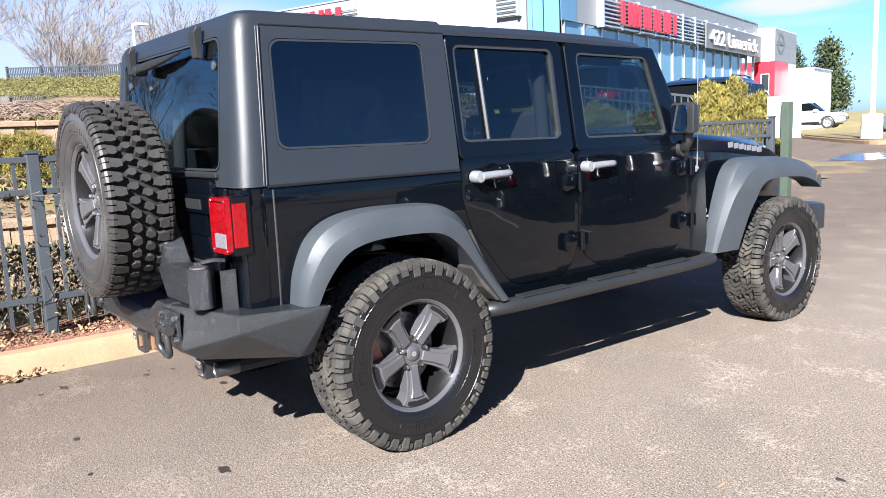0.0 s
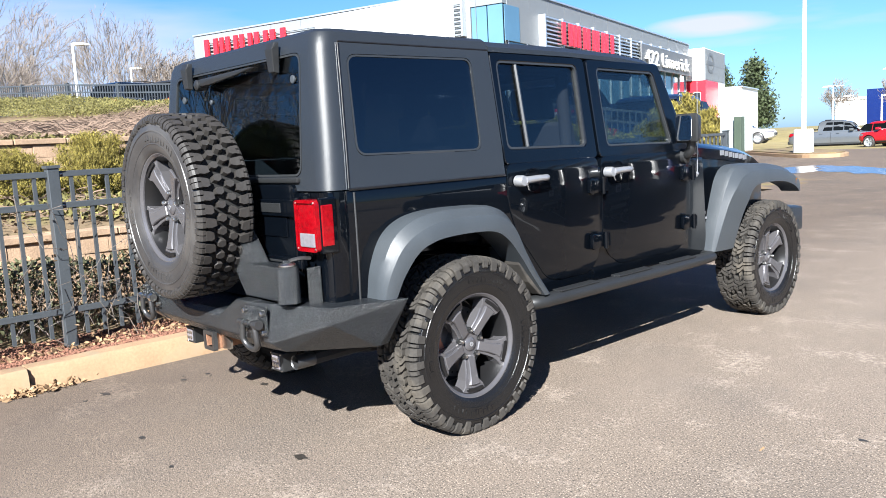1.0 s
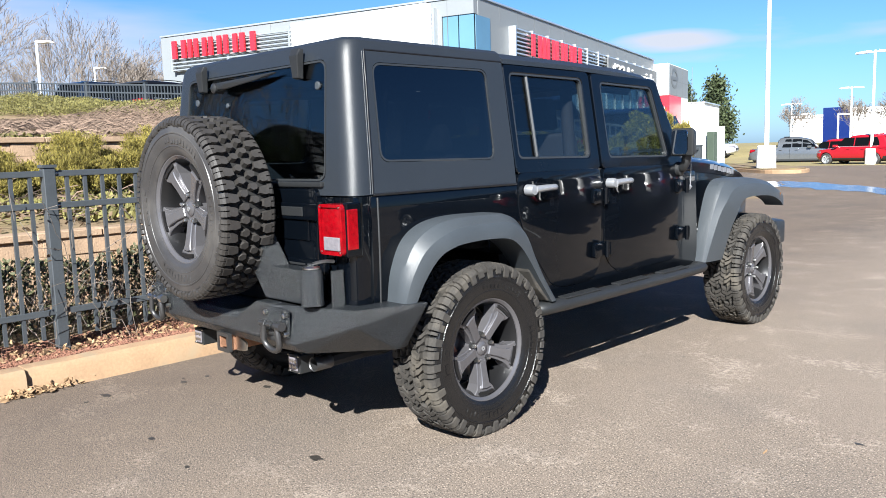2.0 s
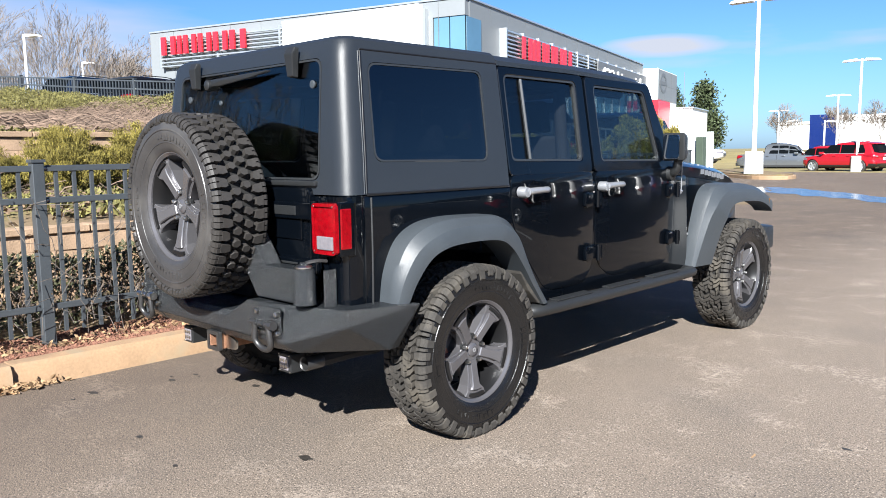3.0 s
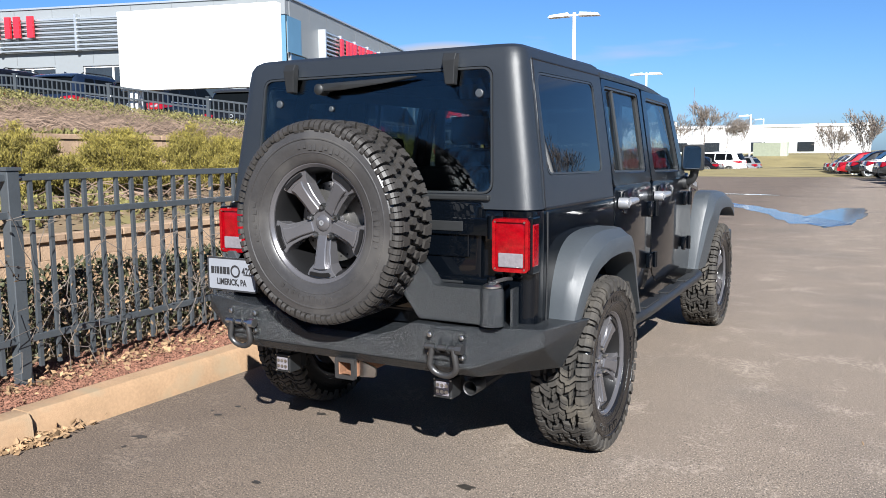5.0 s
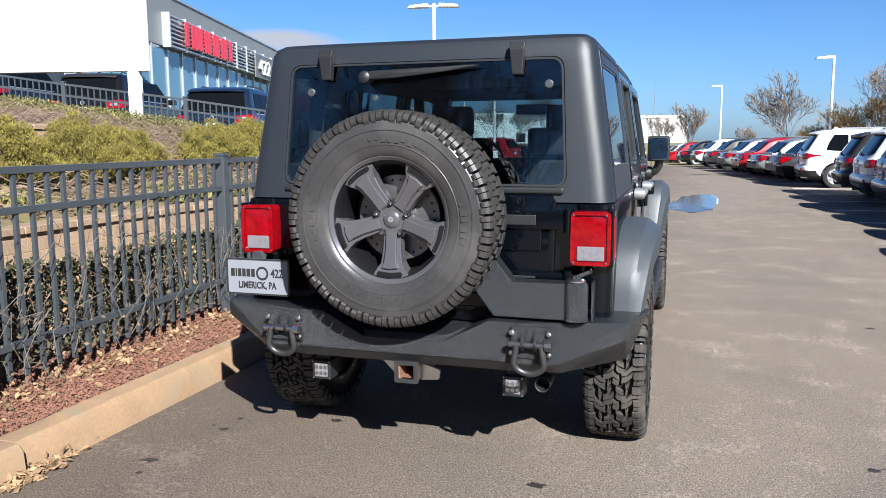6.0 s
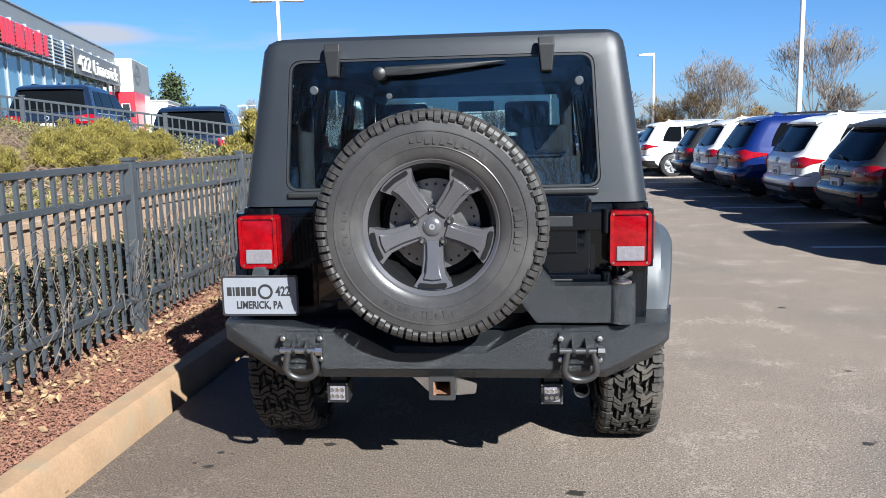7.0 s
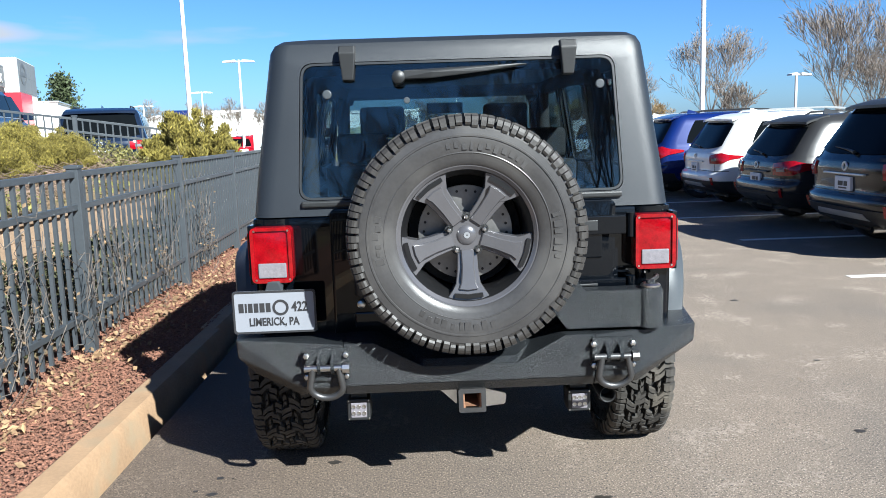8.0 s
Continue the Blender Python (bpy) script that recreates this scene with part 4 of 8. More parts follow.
def bowed(bm):
    """Bends the flanks of the body: fullest below the belt, drawn in towards the sill."""
    for i in range(12):
        z = 0.54 + 0.055 * i
        bmesh.ops.bisect_plane(bm, geom=bm.verts[:] + bm.edges[:] + bm.faces[:], dist=1e-5, plane_co=(0, 0, z), plane_no=(0, 0, 1))
    for v in bm.verts:
        if abs(v.co.x) > 0.77:
            h = v.co.z - 0.99
            v.co.x -= math.copysign((0.055 if h < 0 else 0.16) * h * h, v.co.x)
    return bm


def tub():
    side = [(-0.72, 0.56), (-0.72, 1.145), (1.98, 1.145), (2.14, 1.145), (2.19, 0.60), (2.19, 0.48), (-0.45, 0.48)]
    bm = bmesh.new()
    prism(bm, side, -0.792, 0.792, "x")
    cuts = []
    for s in (1, -1):
        b = bmesh.new()
        prism(b, [(-0.50, 0.2), (-0.45, 0.74), (-0.36, 0.88), (-0.22, 0.94), (0.12, 0.93), (0.22, 0.87), (0.33, 0.72), (0.46, 0.50), (0.46, 0.2)], *sorted((s * 0.50, s * 1.0)), "x")
        cuts.append(b)
    cuts.append(boxed(-0.70, 0.70, -0.66, 1.75, 0.80, 1.3))
    bm = carve(bm, cuts)
    part("body_tub", bowed(bev(bm, 0.012, 2, 50)), PAINT, JEEP, "gloss black body tub with soft reflections", smooth=35)
    # rounded corner mouldings at the back
    for s in (1, -1):
        b = bmesh.new()
        prism(b, rounded([(s * 0.64, -0.735), (s * 0.7945, -0.735), (s * 0.7945, -0.60), (s * 0.64, -0.60)], 0.055, 6), 0.56, 1.142, "z")
        part("rear_corner", bowed(b), PAINT, JEEP, smooth=30)
        b = bmesh.new()
        tube(b, [(s * (0.792 - 0.055 * (z - 0.99) ** 2), -0.600, z) for z in (0.58, 0.68, 0.78, 0.88, 0.99, 1.135)], 0.005, 6)
        part("corner_seam", b, BLACK, JEEP)
    # front clip: engine bay sides, wings and grille
    b = bmesh.new()
    loft(b, [[(s * w, y, z) for s, z in ((-1, z0), (1, z0), (1, z1), (-1, z1))] for y, w, z0, z1 in ((2.10, 0.735, 0.55, 1.15), (2.5, 0.70, 0.55, 1.13), (3.0, 0.665, 0.55, 1.07), (3.29, 0.63, 0.58, 1.0))])
    part("front_clip", bev(b, 0.02, 2), PAINT, JEEP, smooth=35)
    b = bmesh.new()
    rings = []
    for y, w, z in ((2.06, 0.735, 1.235), (2.25, 0.725, 1.232), (2.6, 0.70, 1.205), (2.92, 0.672, 1.168), (3.11, 0.65, 1.13), (3.25, 0.63, 1.08), (3.30, 0.61, 1.02)):
        rings.append([(-w, y, z - 0.10), (-w, y, z - 0.035), (-w + 0.05, y, z), (-0.25, y, z + 0.022), (0.25, y, z + 0.022), (w - 0.05, y, z), (w, y, z - 0.035), (w, y, z - 0.10)])
    loft(b, rings)
    part("hood", b, PAINT, JEEP, smooth=40)
    part("front_grille", boxed(-0.60, 0.60, 3.29, 3.33, 0.62, 1.0, 0.01), PAINT, JEEP)
    b = bmesh.new()
    prism(b, [(-0.88, 3.42), (-0.88, 3.27), (-0.55, 3.36), (0.55, 3.36), (0.88, 3.27), (0.88, 3.42), (0.80, 3.49), (0.5, 3.54), (-0.5, 3.54), (-0.80, 3.49)], 0.545, 0.72, "z")
    part("front_bumper", bev(b, 0.02, 2), TOP, JEEP, smooth=35)
    b = bmesh.new()
    box(b, -0.45, 0.45, -0.55, 3.3, 0.40, 0.56)
    box(b, -0.66, 0.66, 0.6, 2.2, 0.44, 0.52)
    part("chassis", b, UNDER, JEEP)
    for y in (-0.04, 2.945):
        b = bmesh.new()
        tube(b, [(-0.70, y, 0.39), (0.70, y, 0.39)], 0.045, 10)
        lathe(b, [(-0.13, 0.02), (-0.10, 0.12), (0.0, 0.15), (0.10, 0.12), (0.13, 0.02)], 16, "x", (0.05, y, 0.38))
        part("axle", b, UNDER, JEEP, smooth=40)
    # inner arches and mud liner behind the wheels
    for s in (1, -1):
        b = bmesh.new()
        prism(b, [(0.30, 0.86), (0.34, 0.88), (0.50, 0.56), (0.44, 0.50), (0.36, 0.50)], *sorted((s * 0.60, s * 0.80)), "x")
        part("wheel_arch_liner", b, TREAD, JEEP, "dusty liner behind the wheel")


tub()


def flare(upper, outer, lip, s, reach, label):
    """reach: how far out the lip stands, for the first station, the middle and the last."""
    bm = bmesh.new()
    U, O, L = (smooth_path([(0, y, z) for y, z in k], 5) for k in (upper, outer, lip))
    rings = []
    n = len(U)
    for k, (u, o, i) in enumerate(zip(U, O, L)):
        t = k / (n - 1)
        w = reach[0] + (reach[1] - reach[0]) * min(1, t / 0.3) if t < 0.3 else reach[1] + (reach[2] - reach[1]) * max(0, (t - 0.6) / 0.4)
        d = w - 0.77
        m = u * 0.7 + o * 0.3
        rings.append([(s * 0.770, u.y, u.z), (s * (0.77 + d * 0.5), u.y, u.z), (s * (0.77 + d * 0.66), u.y * 0.85 + o.y * 0.15, u.z * 0.85 + o.z * 0.15), (s * (0.77 + d * 0.80), m.y * 0.5 + o.y * 0.5, m.z * 0.5 + o.z * 0.5), (s * (w - 0.012), o.y, o.z),
                      (s * (w - 0.002), o.y * 0.6 + i.y * 0.4, o.z * 0.6 + i.z * 0.4), (s * w, i.y, i.z), (s * (w - 0.014), i.y, i.z), (s * 0.78, i.y, i.z)])
    loft(bm, rings)
    return part("fender_flare", bm, FLARE, JEEP, label, smooth=24)


REAR_ARCH = ([(-0.565, 0.69), (-0.545, 0.82), (-0.485, 0.94), (-0.385, 1.005), (-0.24, 1.03), (-0.05, 1.03), (0.105, 1.018), (0.212, 0.96), (0.30, 0.84), (0.395, 0.70), (0.505, 0.55)],
             [(-0.558, 0.688), (-0.525, 0.80), (-0.46, 0.905), (-0.36, 0.965), (-0.23, 0.99), (-0.05, 0.99), (0.092, 0.978), (0.20, 0.912), (0.285, 0.79), (0.375, 0.67), (0.48, 0.55)],
             [(-0.505, 0.688), (-0.465, 0.78), (-0.40, 0.865), (-0.33, 0.905), (-0.22, 0.92), (-0.05, 0.92), (0.06, 0.905), (0.15, 0.855), (0.24, 0.765), (0.33, 0.66), (0.43, 0.55)])
FRONT_ARCH = ([(2.165, 0.535), (2.20, 0.70), (2.255, 0.88), (2.315, 1.01), (2.40, 1.07), (2.55, 1.078), (2.80, 1.065), (3.0, 1.04), (3.14, 1.0), (3.22, 0.955)],
              [(2.185, 0.533), (2.225, 0.69), (2.285, 0.855), (2.355, 0.955), (2.44, 1.01), (2.57, 1.03), (2.80, 1.025), (3.0, 1.0), (3.16, 0.96), (3.245, 0.92)],
              [(2.375, 0.53), (2.395, 0.65), (2.425, 0.77), (2.47, 0.865), (2.53, 0.92), (2.62, 0.94), (2.80, 0.94), (3.0, 0.925), (3.15, 0.885), (3.23, 0.84)])
for sgn in (1, -1):
    flare(*REAR_ARCH, sgn, (0.905, 0.952, 0.90), "grey plastic flare over the rear wheel")
    b = bmesh.new()
    prism(b, [(0.25, 0.80), (0.30, 0.80), (0.40, 0.66), (0.47, 0.555), (0.41, 0.555), (0.33, 0.63), (0.27, 0.72)], *sorted((sgn * 0.70, sgn * 0.885)), "x")
    part("wheel_liner", bev(b, 0.006), TREAD, JEEP, "dusty plastic wheel liner")
    flare(*[[(y + 0.055 * max(0.0, min(1.0, (y - 2.2) / 0.4)), z) for y, z in k] for k in FRONT_ARCH], sgn, (0.86, 0.925, 0.915), "grey plastic flare over the front wheel")


def hardtop():
    bm = bmesh.new()
    rings = []
    for z, w, yr, r in ((1.148, 0.790, -0.730, 0.085), (1.30, 0.772, -0.714, 0.085), (1.50, 0.742, -0.694, 0.085), (1.70, 0.713, -0.673, 0.08), (1.755, 0.704, -0.662, 0.075), (1.782, 0.690, -0.648, 0.075), (1.798, 0.665, -0.622, 0.07), (1.808, 0.60, -0.56, 0.07), (1.818, 0.35, -0.30, 0.05)):
        rings.append([(x, min(y, 0.298), z) for x, y in rounded([(-w, 0.6), (-w, yr), (w, yr), (w, 0.6)], r, 8)])
    loft(bm, rings)
    b2 = bmesh.new()
    inner = []
    for z, w, yr in ((1.0, 0.745, -0.69), (1.30, 0.728, -0.676), (1.70, 0.682, -0.63), (1.765, 0.64, -0.58)):
        inner.append([(x, y, z) for x, y in rounded([(-w, 0.6), (-w, yr), (w, yr), (w, 0.6)], 0.06, 4)])
    loft(b2, inner)
    cuts = [b2]
    b3 = bmesh.new()
    prism(b3, rounded([(-0.612, 1.205), (0.612, 1.205), (0.586, 1.712), (-0.586, 1.712)], 0.05, 5), -1.0, -0.5, "y")
    cuts.append(b3)
    for s in (1, -1):
        b4 = bmesh.new()
        prism(b4, rounded([(-0.562, 1.278), (0.165, 1.270), (0.180, 1.700), (-0.540, 1.693)], 0.05, 5), *sorted((s * 0.6, s * 0.9)), "x")
        cuts.append(b4)
    bm = carve(bm, cuts)
    part("hardtop", bm, TOP, JEEP, "grained matte black hardtop", smooth=28)
    # roof over the doors
    bm = bmesh.new()
    rings = []
    for y, w, z in ((0.302, 0.708, 1.785), (0.9, 0.705, 1.783), (1.4, 0.70, 1.770), (1.70, 0.69, 1.748), (1.78, 0.67, 1.722)):
        rings.append([(-w, y, z - 0.05), (-w, y, z - 0.028), (-w + 0.05, y, z + 0.003), (-0.3, y, z + 0.026), (0.3, y, z + 0.026), (w - 0.05, y, z + 0.003), (w, y, z - 0.028), (w, y, z - 0.05)])
    loft(bm, rings)
    part("roof_panel", bm, TOP, JEEP, smooth=40)
    # moulding lines on the rear corners and under the roof edge
    def top_w(z):
        return 0.790 - (z - 1.148) * 0.118 if z < 1.30 else 0.772 - (z - 1.30) * 0.1475
    for s in (1, -1):
        for dy, r, m in ((0.0, 0.0045, SEAL), (-0.011, 0.0035, TOP)):
            b = bmesh.new()
            tube(b, [(s * (top_w(z) + 0.0005), -0.622 + dy + (z - 1.15) * 0.085, z) for z in steps(1.152, 1.735, 8)], r, 6)
            part("hardtop_seam", b, m, JEEP, smooth=60)
        b = bmesh.new()
        tube(b, [(s * (top_w(1.742) - 0.0015), y, 1.742) for y in (-0.572, 0.296)], 0.0045, 6)
        part("hardtop_seam", b, SEAL, JEEP, smooth=60)
        b = bmesh.new()
        tube(b, [(s * 0.7915, y, 1.147) for y in (-0.62, 0.297)], 0.006, 6)
        part("belt_seal", b, SEAL, JEEP, smooth=60)
    # rear glass with its rubber
    def rear(off):
        return lambda x, z: (x, -0.726 + (z - 1.19) * 0.103 + off, z)
    o = rounded([(-0.609, 1.208), (0.609, 1.208), (0.583, 1.709), (-0.583, 1.709)], 0.05, 5)
    i = rounded([(-0.601, 1.216), (0.601, 1.216), (0.575, 1.701), (-0.575, 1.701)], 0.044, 5)
    gate = part("rear_window", sheet(bmesh.new(), i, rear(0.006), rear(0.011)), TINT, JEEP, "dark tinted rear window")
    gate.visible_shadow = False
    part("window_seal", ring(bmesh.new(), o, i, rear(-0.001), rear(0.02)), TRIM, gate)
    part("window_sill_bar", boxed(-0.60, 0.60, -0.742, -0.70, 1.182, 1.204, 0.006), BLACK, gate)
    for s in (1, -1):
        b = bmesh.new()
        hull(b, [(0.022 * k, 0, 0) for k in (-1, 1)] + [(0.033 * k, 0.0, 0.125) for k in (-1, 1)] + [(0.020 * k, -0.028, 0.004) for k in (-1, 1)] + [(0.030 * k, -0.035, 0.10) for k in (-1, 1)] + [(0.030 * k, -0.02, 0.128) for k in (-1, 1)])
        hg = part("glass_hinge", bev(b, 0.004), BLACK, gate)
        hg.matrix_basis = pose(s * 0.408, -0.680, 1.640)
    for x, z, r in ((-0.49, 1.595, 0.017), (0.53, 1.605, 0.017), (-0.195, 1.565, 0.012)):
        b = bmesh.new()
        lathe(b, [(0, r), (-0.006, r), (-0.008, r * 0.8)], 18, "y", caps=True)
        part("glass_stud", b, FLARE, gate).matrix_basis = pose(x, -0.726 + (z - 1.19) * 0.103 + 0.005, z)
    b = bmesh.new()
    hull(b, [(-0.235, -0.70, 1.635), (-0.235, -0.735, 1.64), (-0.20, -0.735, 1.672), (-0.20, -0.70, 1.672), (0.255, -0.695, 1.678), (0.255, -0.705, 1.688), (-0.1, -0.74, 1.665), (-0.1, -0.735, 1.640), (0.1, -0.72, 1.66)])
    part("wiper_arm", bev(b, 0.004), BLACK, gate)
    b = bmesh.new()
    lathe(b, [(-0.69, 0.026), (-0.742, 0.024), (-0.75, 0.012)], 16, "y", (-0.222, 0, 1.648), caps=True)
    part("wiper_pivot", b, BLACK, gate, smooth=40)
    for s in (1, -1):
        def sx(off):
            return lambda y, z: (s * (side_x(z) - 0.022 + off), y, z)
        o = rounded([(-0.560, 1.280), (0.163, 1.272), (0.178, 1.698), (-0.538, 1.691)], 0.05, 5)
        i = rounded([(-0.552, 1.288), (0.155, 1.280), (0.170, 1.690), (-0.530, 1.683)], 0.044, 5)
        q = part("quarter_window", sheet(bmesh.new(), i, sx(0.0145), sx(0.0095)), PRIVACY, JEEP, "dark tinted quarter window")
        q.visible_shadow = False
        part("window_seal", ring(bmesh.new(), o, i, sx(0.0185), sx(-0.012)), TRIM, q)


hardtop()


def door(s, low, up, hole, handle_y, hinges, divider, label):
    bm = bmesh.new()
    prism(bm, rounded(low, 0.05, 4), *sorted((s * 0.76, s * 0.797)), "x")
    d = part("door", bowed(bev(bm, 0.006, 2, 50)), PAINT, JEEP, label, smooth=35)
    # shoulder crease
    def out(off):
        return lambda y, z: (s * (side_x(z) + off), y, z)
    o, i = rounded(up, 0.03, 5), rounded(hole, 0.035, 5)
    part("window_frame", bev(ring(bmesh.new(), o, i, out(-0.002), out(-0.04)), 0.004, 1, 50), PAINT, d, smooth=35)
    cx, cz = sum(p[0] for p in hole) / 4, sum(p[1] for p in hole) / 4
    i2 = rounded([(cx + (y - cx) * 0.968, cz + (z - cz) * 0.955) for y, z in hole], 0.03, 5)
    part("window_trim", ring(bmesh.new(), i, i2, out(-0.006), out(-0.03)), TRIM, d)
    g = part("window_glass", sheet(bmesh.new(), i2, out(-0.020), out(-0.025)), LIGHT_TINT if divider else CLEAR, d, "tinted door glass")
    g.visible_shadow = False
    if divider:
        b = bmesh.new()
        tube(b, [(s * (side_x(z) - 0.012), divider + 0.01 * (1.68 - z), z) for z in (1.275, 1.48, 1.678)], 0.010, 6)
        part("window_divider", b, TRIM, d)
    # handle: a cup, a grip and a button
    b = bmesh.new()
    hy, hz = handle_y, 1.115
    lathe(b, [(s * 0.796, 0.058), (s * 0.800, 0.056), (s * 0.799, 0.045), (s * 0.798, 0.001)], 24, "x", (0, hy + 0.12, hz - 0.005))
    part("handle_cup", b, PAINT, d, smooth=40)
    b = bmesh.new()
    tube(b, smooth_path([(s * 0.80, hy + 0.205, hz + 0.004), (s * 0.838, hy + 0.185, hz + 0.004), (s * 0.845, hy + 0.10, hz + 0.004), (s * 0.84, hy + 0.02, hz)], 3), [0.014, 0.015, 0.015, 0.016, 0.016, 0.016, 0.017, 0.017, 0.018, 0.019], 10)
    lathe(b, [(s * 0.80, 0.028), (s * 0.838, 0.028), (s * 0.850, 0.024), (s * 0.852, 0.001)], 18, "x", (0, hy + 0.005, hz - 0.002))
    part("door_handle", b, BADGE, d, "silver-grey door handle", smooth=45)
    for hy, hz in hinges:
        b = bmesh.new()
        prism(b, [(hy, hz - 0.035), (hy + 0.02, hz - 0.045), (hy + 0.10, hz - 0.03), (hy + 0.10, hz + 0.03), (hy + 0.02, hz + 0.045), (hy, hz + 0.035)], *sorted((s * 0.795, s * 0.818)), "x")
        bev(b, 0.006)
        tube(b, [(s * 0.822, hy + 0.112, hz - 0.045), (s * 0.822, hy + 0.112, hz + 0.045)], 0.013, 10)
        box(b, *sorted((s * 0.79, s * 0.814)), hy + 0.11, hy + 0.165, hz - 0.035, hz + 0.035)
        part("door_hinge", b, PAINT, d, smooth=40)
    return d


for sgn in (1, -1):
    door(sgn, [(0.305, 1.20), (0.305, 1.0), (0.36, 0.86), (0.58, 0.60), (0.66, 0.578), (0.95, 0.578), (1.028, 0.66), (1.035, 1.20)],
         [(0.305, 1.195), (1.035, 1.195), (1.035, 1.728), (0.305, 1.735)], [(0.338, 1.268), (0.955, 1.258), (0.965, 1.690), (0.345, 1.695)], 0.365, [(0.925, 1.045), (0.935, 0.745)], 0.488, "gloss black rear passenger door")
    door(sgn, [(1.058, 1.20), (1.058, 0.76), (1.10, 0.66), (1.22, 0.586), (1.85, 0.586), (1.95, 0.66), (1.968, 0.80), (1.968, 1.20)],
         [(1.058, 1.195), (1.968, 1.195), (1.76, 1.715), (1.058, 1.725)], [(1.140, 1.252), (1.80, 1.245), (1.695, 1.668), (1.138, 1.680)], 1.09, [(1.852, 1.055), (1.860, 0.752)], None, "gloss black front door")


def cowl_and_screen():
    # windscreen frame and glass
    o = [(-0.735, 0.0), (0.735, 0.0), (0.675, 1.0), (-0.675, 1.0)]
    i = [(-0.66, 0.09), (0.66, 0.09), (0.61, 0.91), (-0.61, 0.91)]
    def at(off):
        return lambda x, v: (x, 2.06 - 0.285 * v + off, 1.20 + 0.53 * v)
    fr = part("windscreen_frame", bev(ring(bmesh.new(), rounded(o, 0.04), rounded(i, 0.05), at(0.03), at(-0.03)), 0.005), PAINT, JEEP, smooth=35)
    g = part("windscreen", sheet(bmesh.new(), rounded(i, 0.05), at(0.006), at(0.0)), CLEAR, fr)
    g.visible_shadow = False
    for s in (1, -1):
        b = bmesh.new()
        hull(b, [(s * 0.72, y, z) for y, z in ((2.12, 1.145), (1.975, 1.145), (1.975, 1.21), (2.10, 1.235))] + [(s * 0.784, y, z) for y, z in ((2.12, 1.145), (1.975, 1.145), (1.975, 1.20), (2.09, 1.22))])
        part("cowl_side", bev(b, 0.01), PAINT, JEEP)
        # door mirror
        b = bmesh.new()
        hull(b, [(s * x, y, z) for x, y, z in ((0.785, 1.82, 1.24), (0.938, 1.82, 1.24), (0.785, 1.82, 1.418), (0.938, 1.82, 1.418), (0.80, 1.91, 1.255), (0.92, 1.90, 1.255), (0.80, 1.91, 1.40), (0.92, 1.90, 1.40), (0.86, 1.93, 1.33))])
        m = part("door_mirror", bev(b, 0.018, 3), BLACK, JEEP, "black plastic door mirror", smooth=40)
        b = bmesh.new()
        sheet(b, rounded([(0.80, 1.255), (0.923, 1.255), (0.923, 1.403), (0.80, 1.403)], 0.025), lambda x, z: (s * x, 1.814, z), lambda x, z: (s * x, 1.819, z))
        for v in b.verts:
            v.co.y += (v.co.x * s - 0.80) * -0.30 - 0.004
        part("mirror_glass", b, mat("mirror", (0.75, 0.77, 0.78), 0.02, metal=1.0, vary=0.02), m)
        b = bmesh.new()
        tube(b, smooth_path([(s * 0.78, 1.91, 1.16), (s * 0.83, 1.89, 1.17), (s * 0.86, 1.88, 1.21), (s * 0.865, 1.88, 1.27)], 3), 0.028, 10)
        lathe(b, [(s * 0.78, 0.05), (s * 0.815, 0.045), (s * 0.83, 0.02)], 14, "x", (0, 1.91, 1.16), caps=True)
        part("mirror_arm", b, BLACK, m, smooth=50)
        b = bmesh.new()
        hull(b, [(s * 0.905, 3.265, 0.895), (s * 0.86, 3.31, 0.895), (s * 0.905, 3.27, 0.935), (s * 0.86, 3.305, 0.94), (s * 0.918, 3.215, 0.90), (s * 0.918, 3.215, 0.94)])
        part("turn_lamp", b, AMBER, JEEP, "amber marker lamp")
    b = bmesh.new()
    tube(b, [(0.80, 2.055, 1.045), (0.806, 2.05, 1.30), (0.818, 2.03, 1.80)], [0.0035, 0.0025, 0.0016], 6)
    tube(b, [(0.785, 2.055, 1.03), (0.80, 2.055, 1.05)], 0.014, 8)
    part("aerial", b, BADGE, JEEP, "thin steel aerial")
    # plain badge bars on the hood and the wing
    x = 2.52
    for k, wd in enumerate((0.06, 0.055, 0.055, 0.02, 0.055, 0.06, 0.055)):
        part("badge_bar", boxed(0, 0.004, 0, wd, 0, 0.034), BADGE, JEEP).matrix_basis = pose(0.7045 - (x - 2.52) * 0.082, x, 1.138 - (x - 2.52) * 0.12, 0, 0, 4.6)
        x += wd + 0.014
    for z, n, h in ((0.775, 8, 0.022), (0.745, 9, 0.013)):
        for k in range(n):
            part("badge_bar", boxed(0.7815, 0.785, 2.035 + k * 0.0185, 2.048 + k * 0.0185, z, z + h), BADGE, JEEP)


cowl_and_screen()


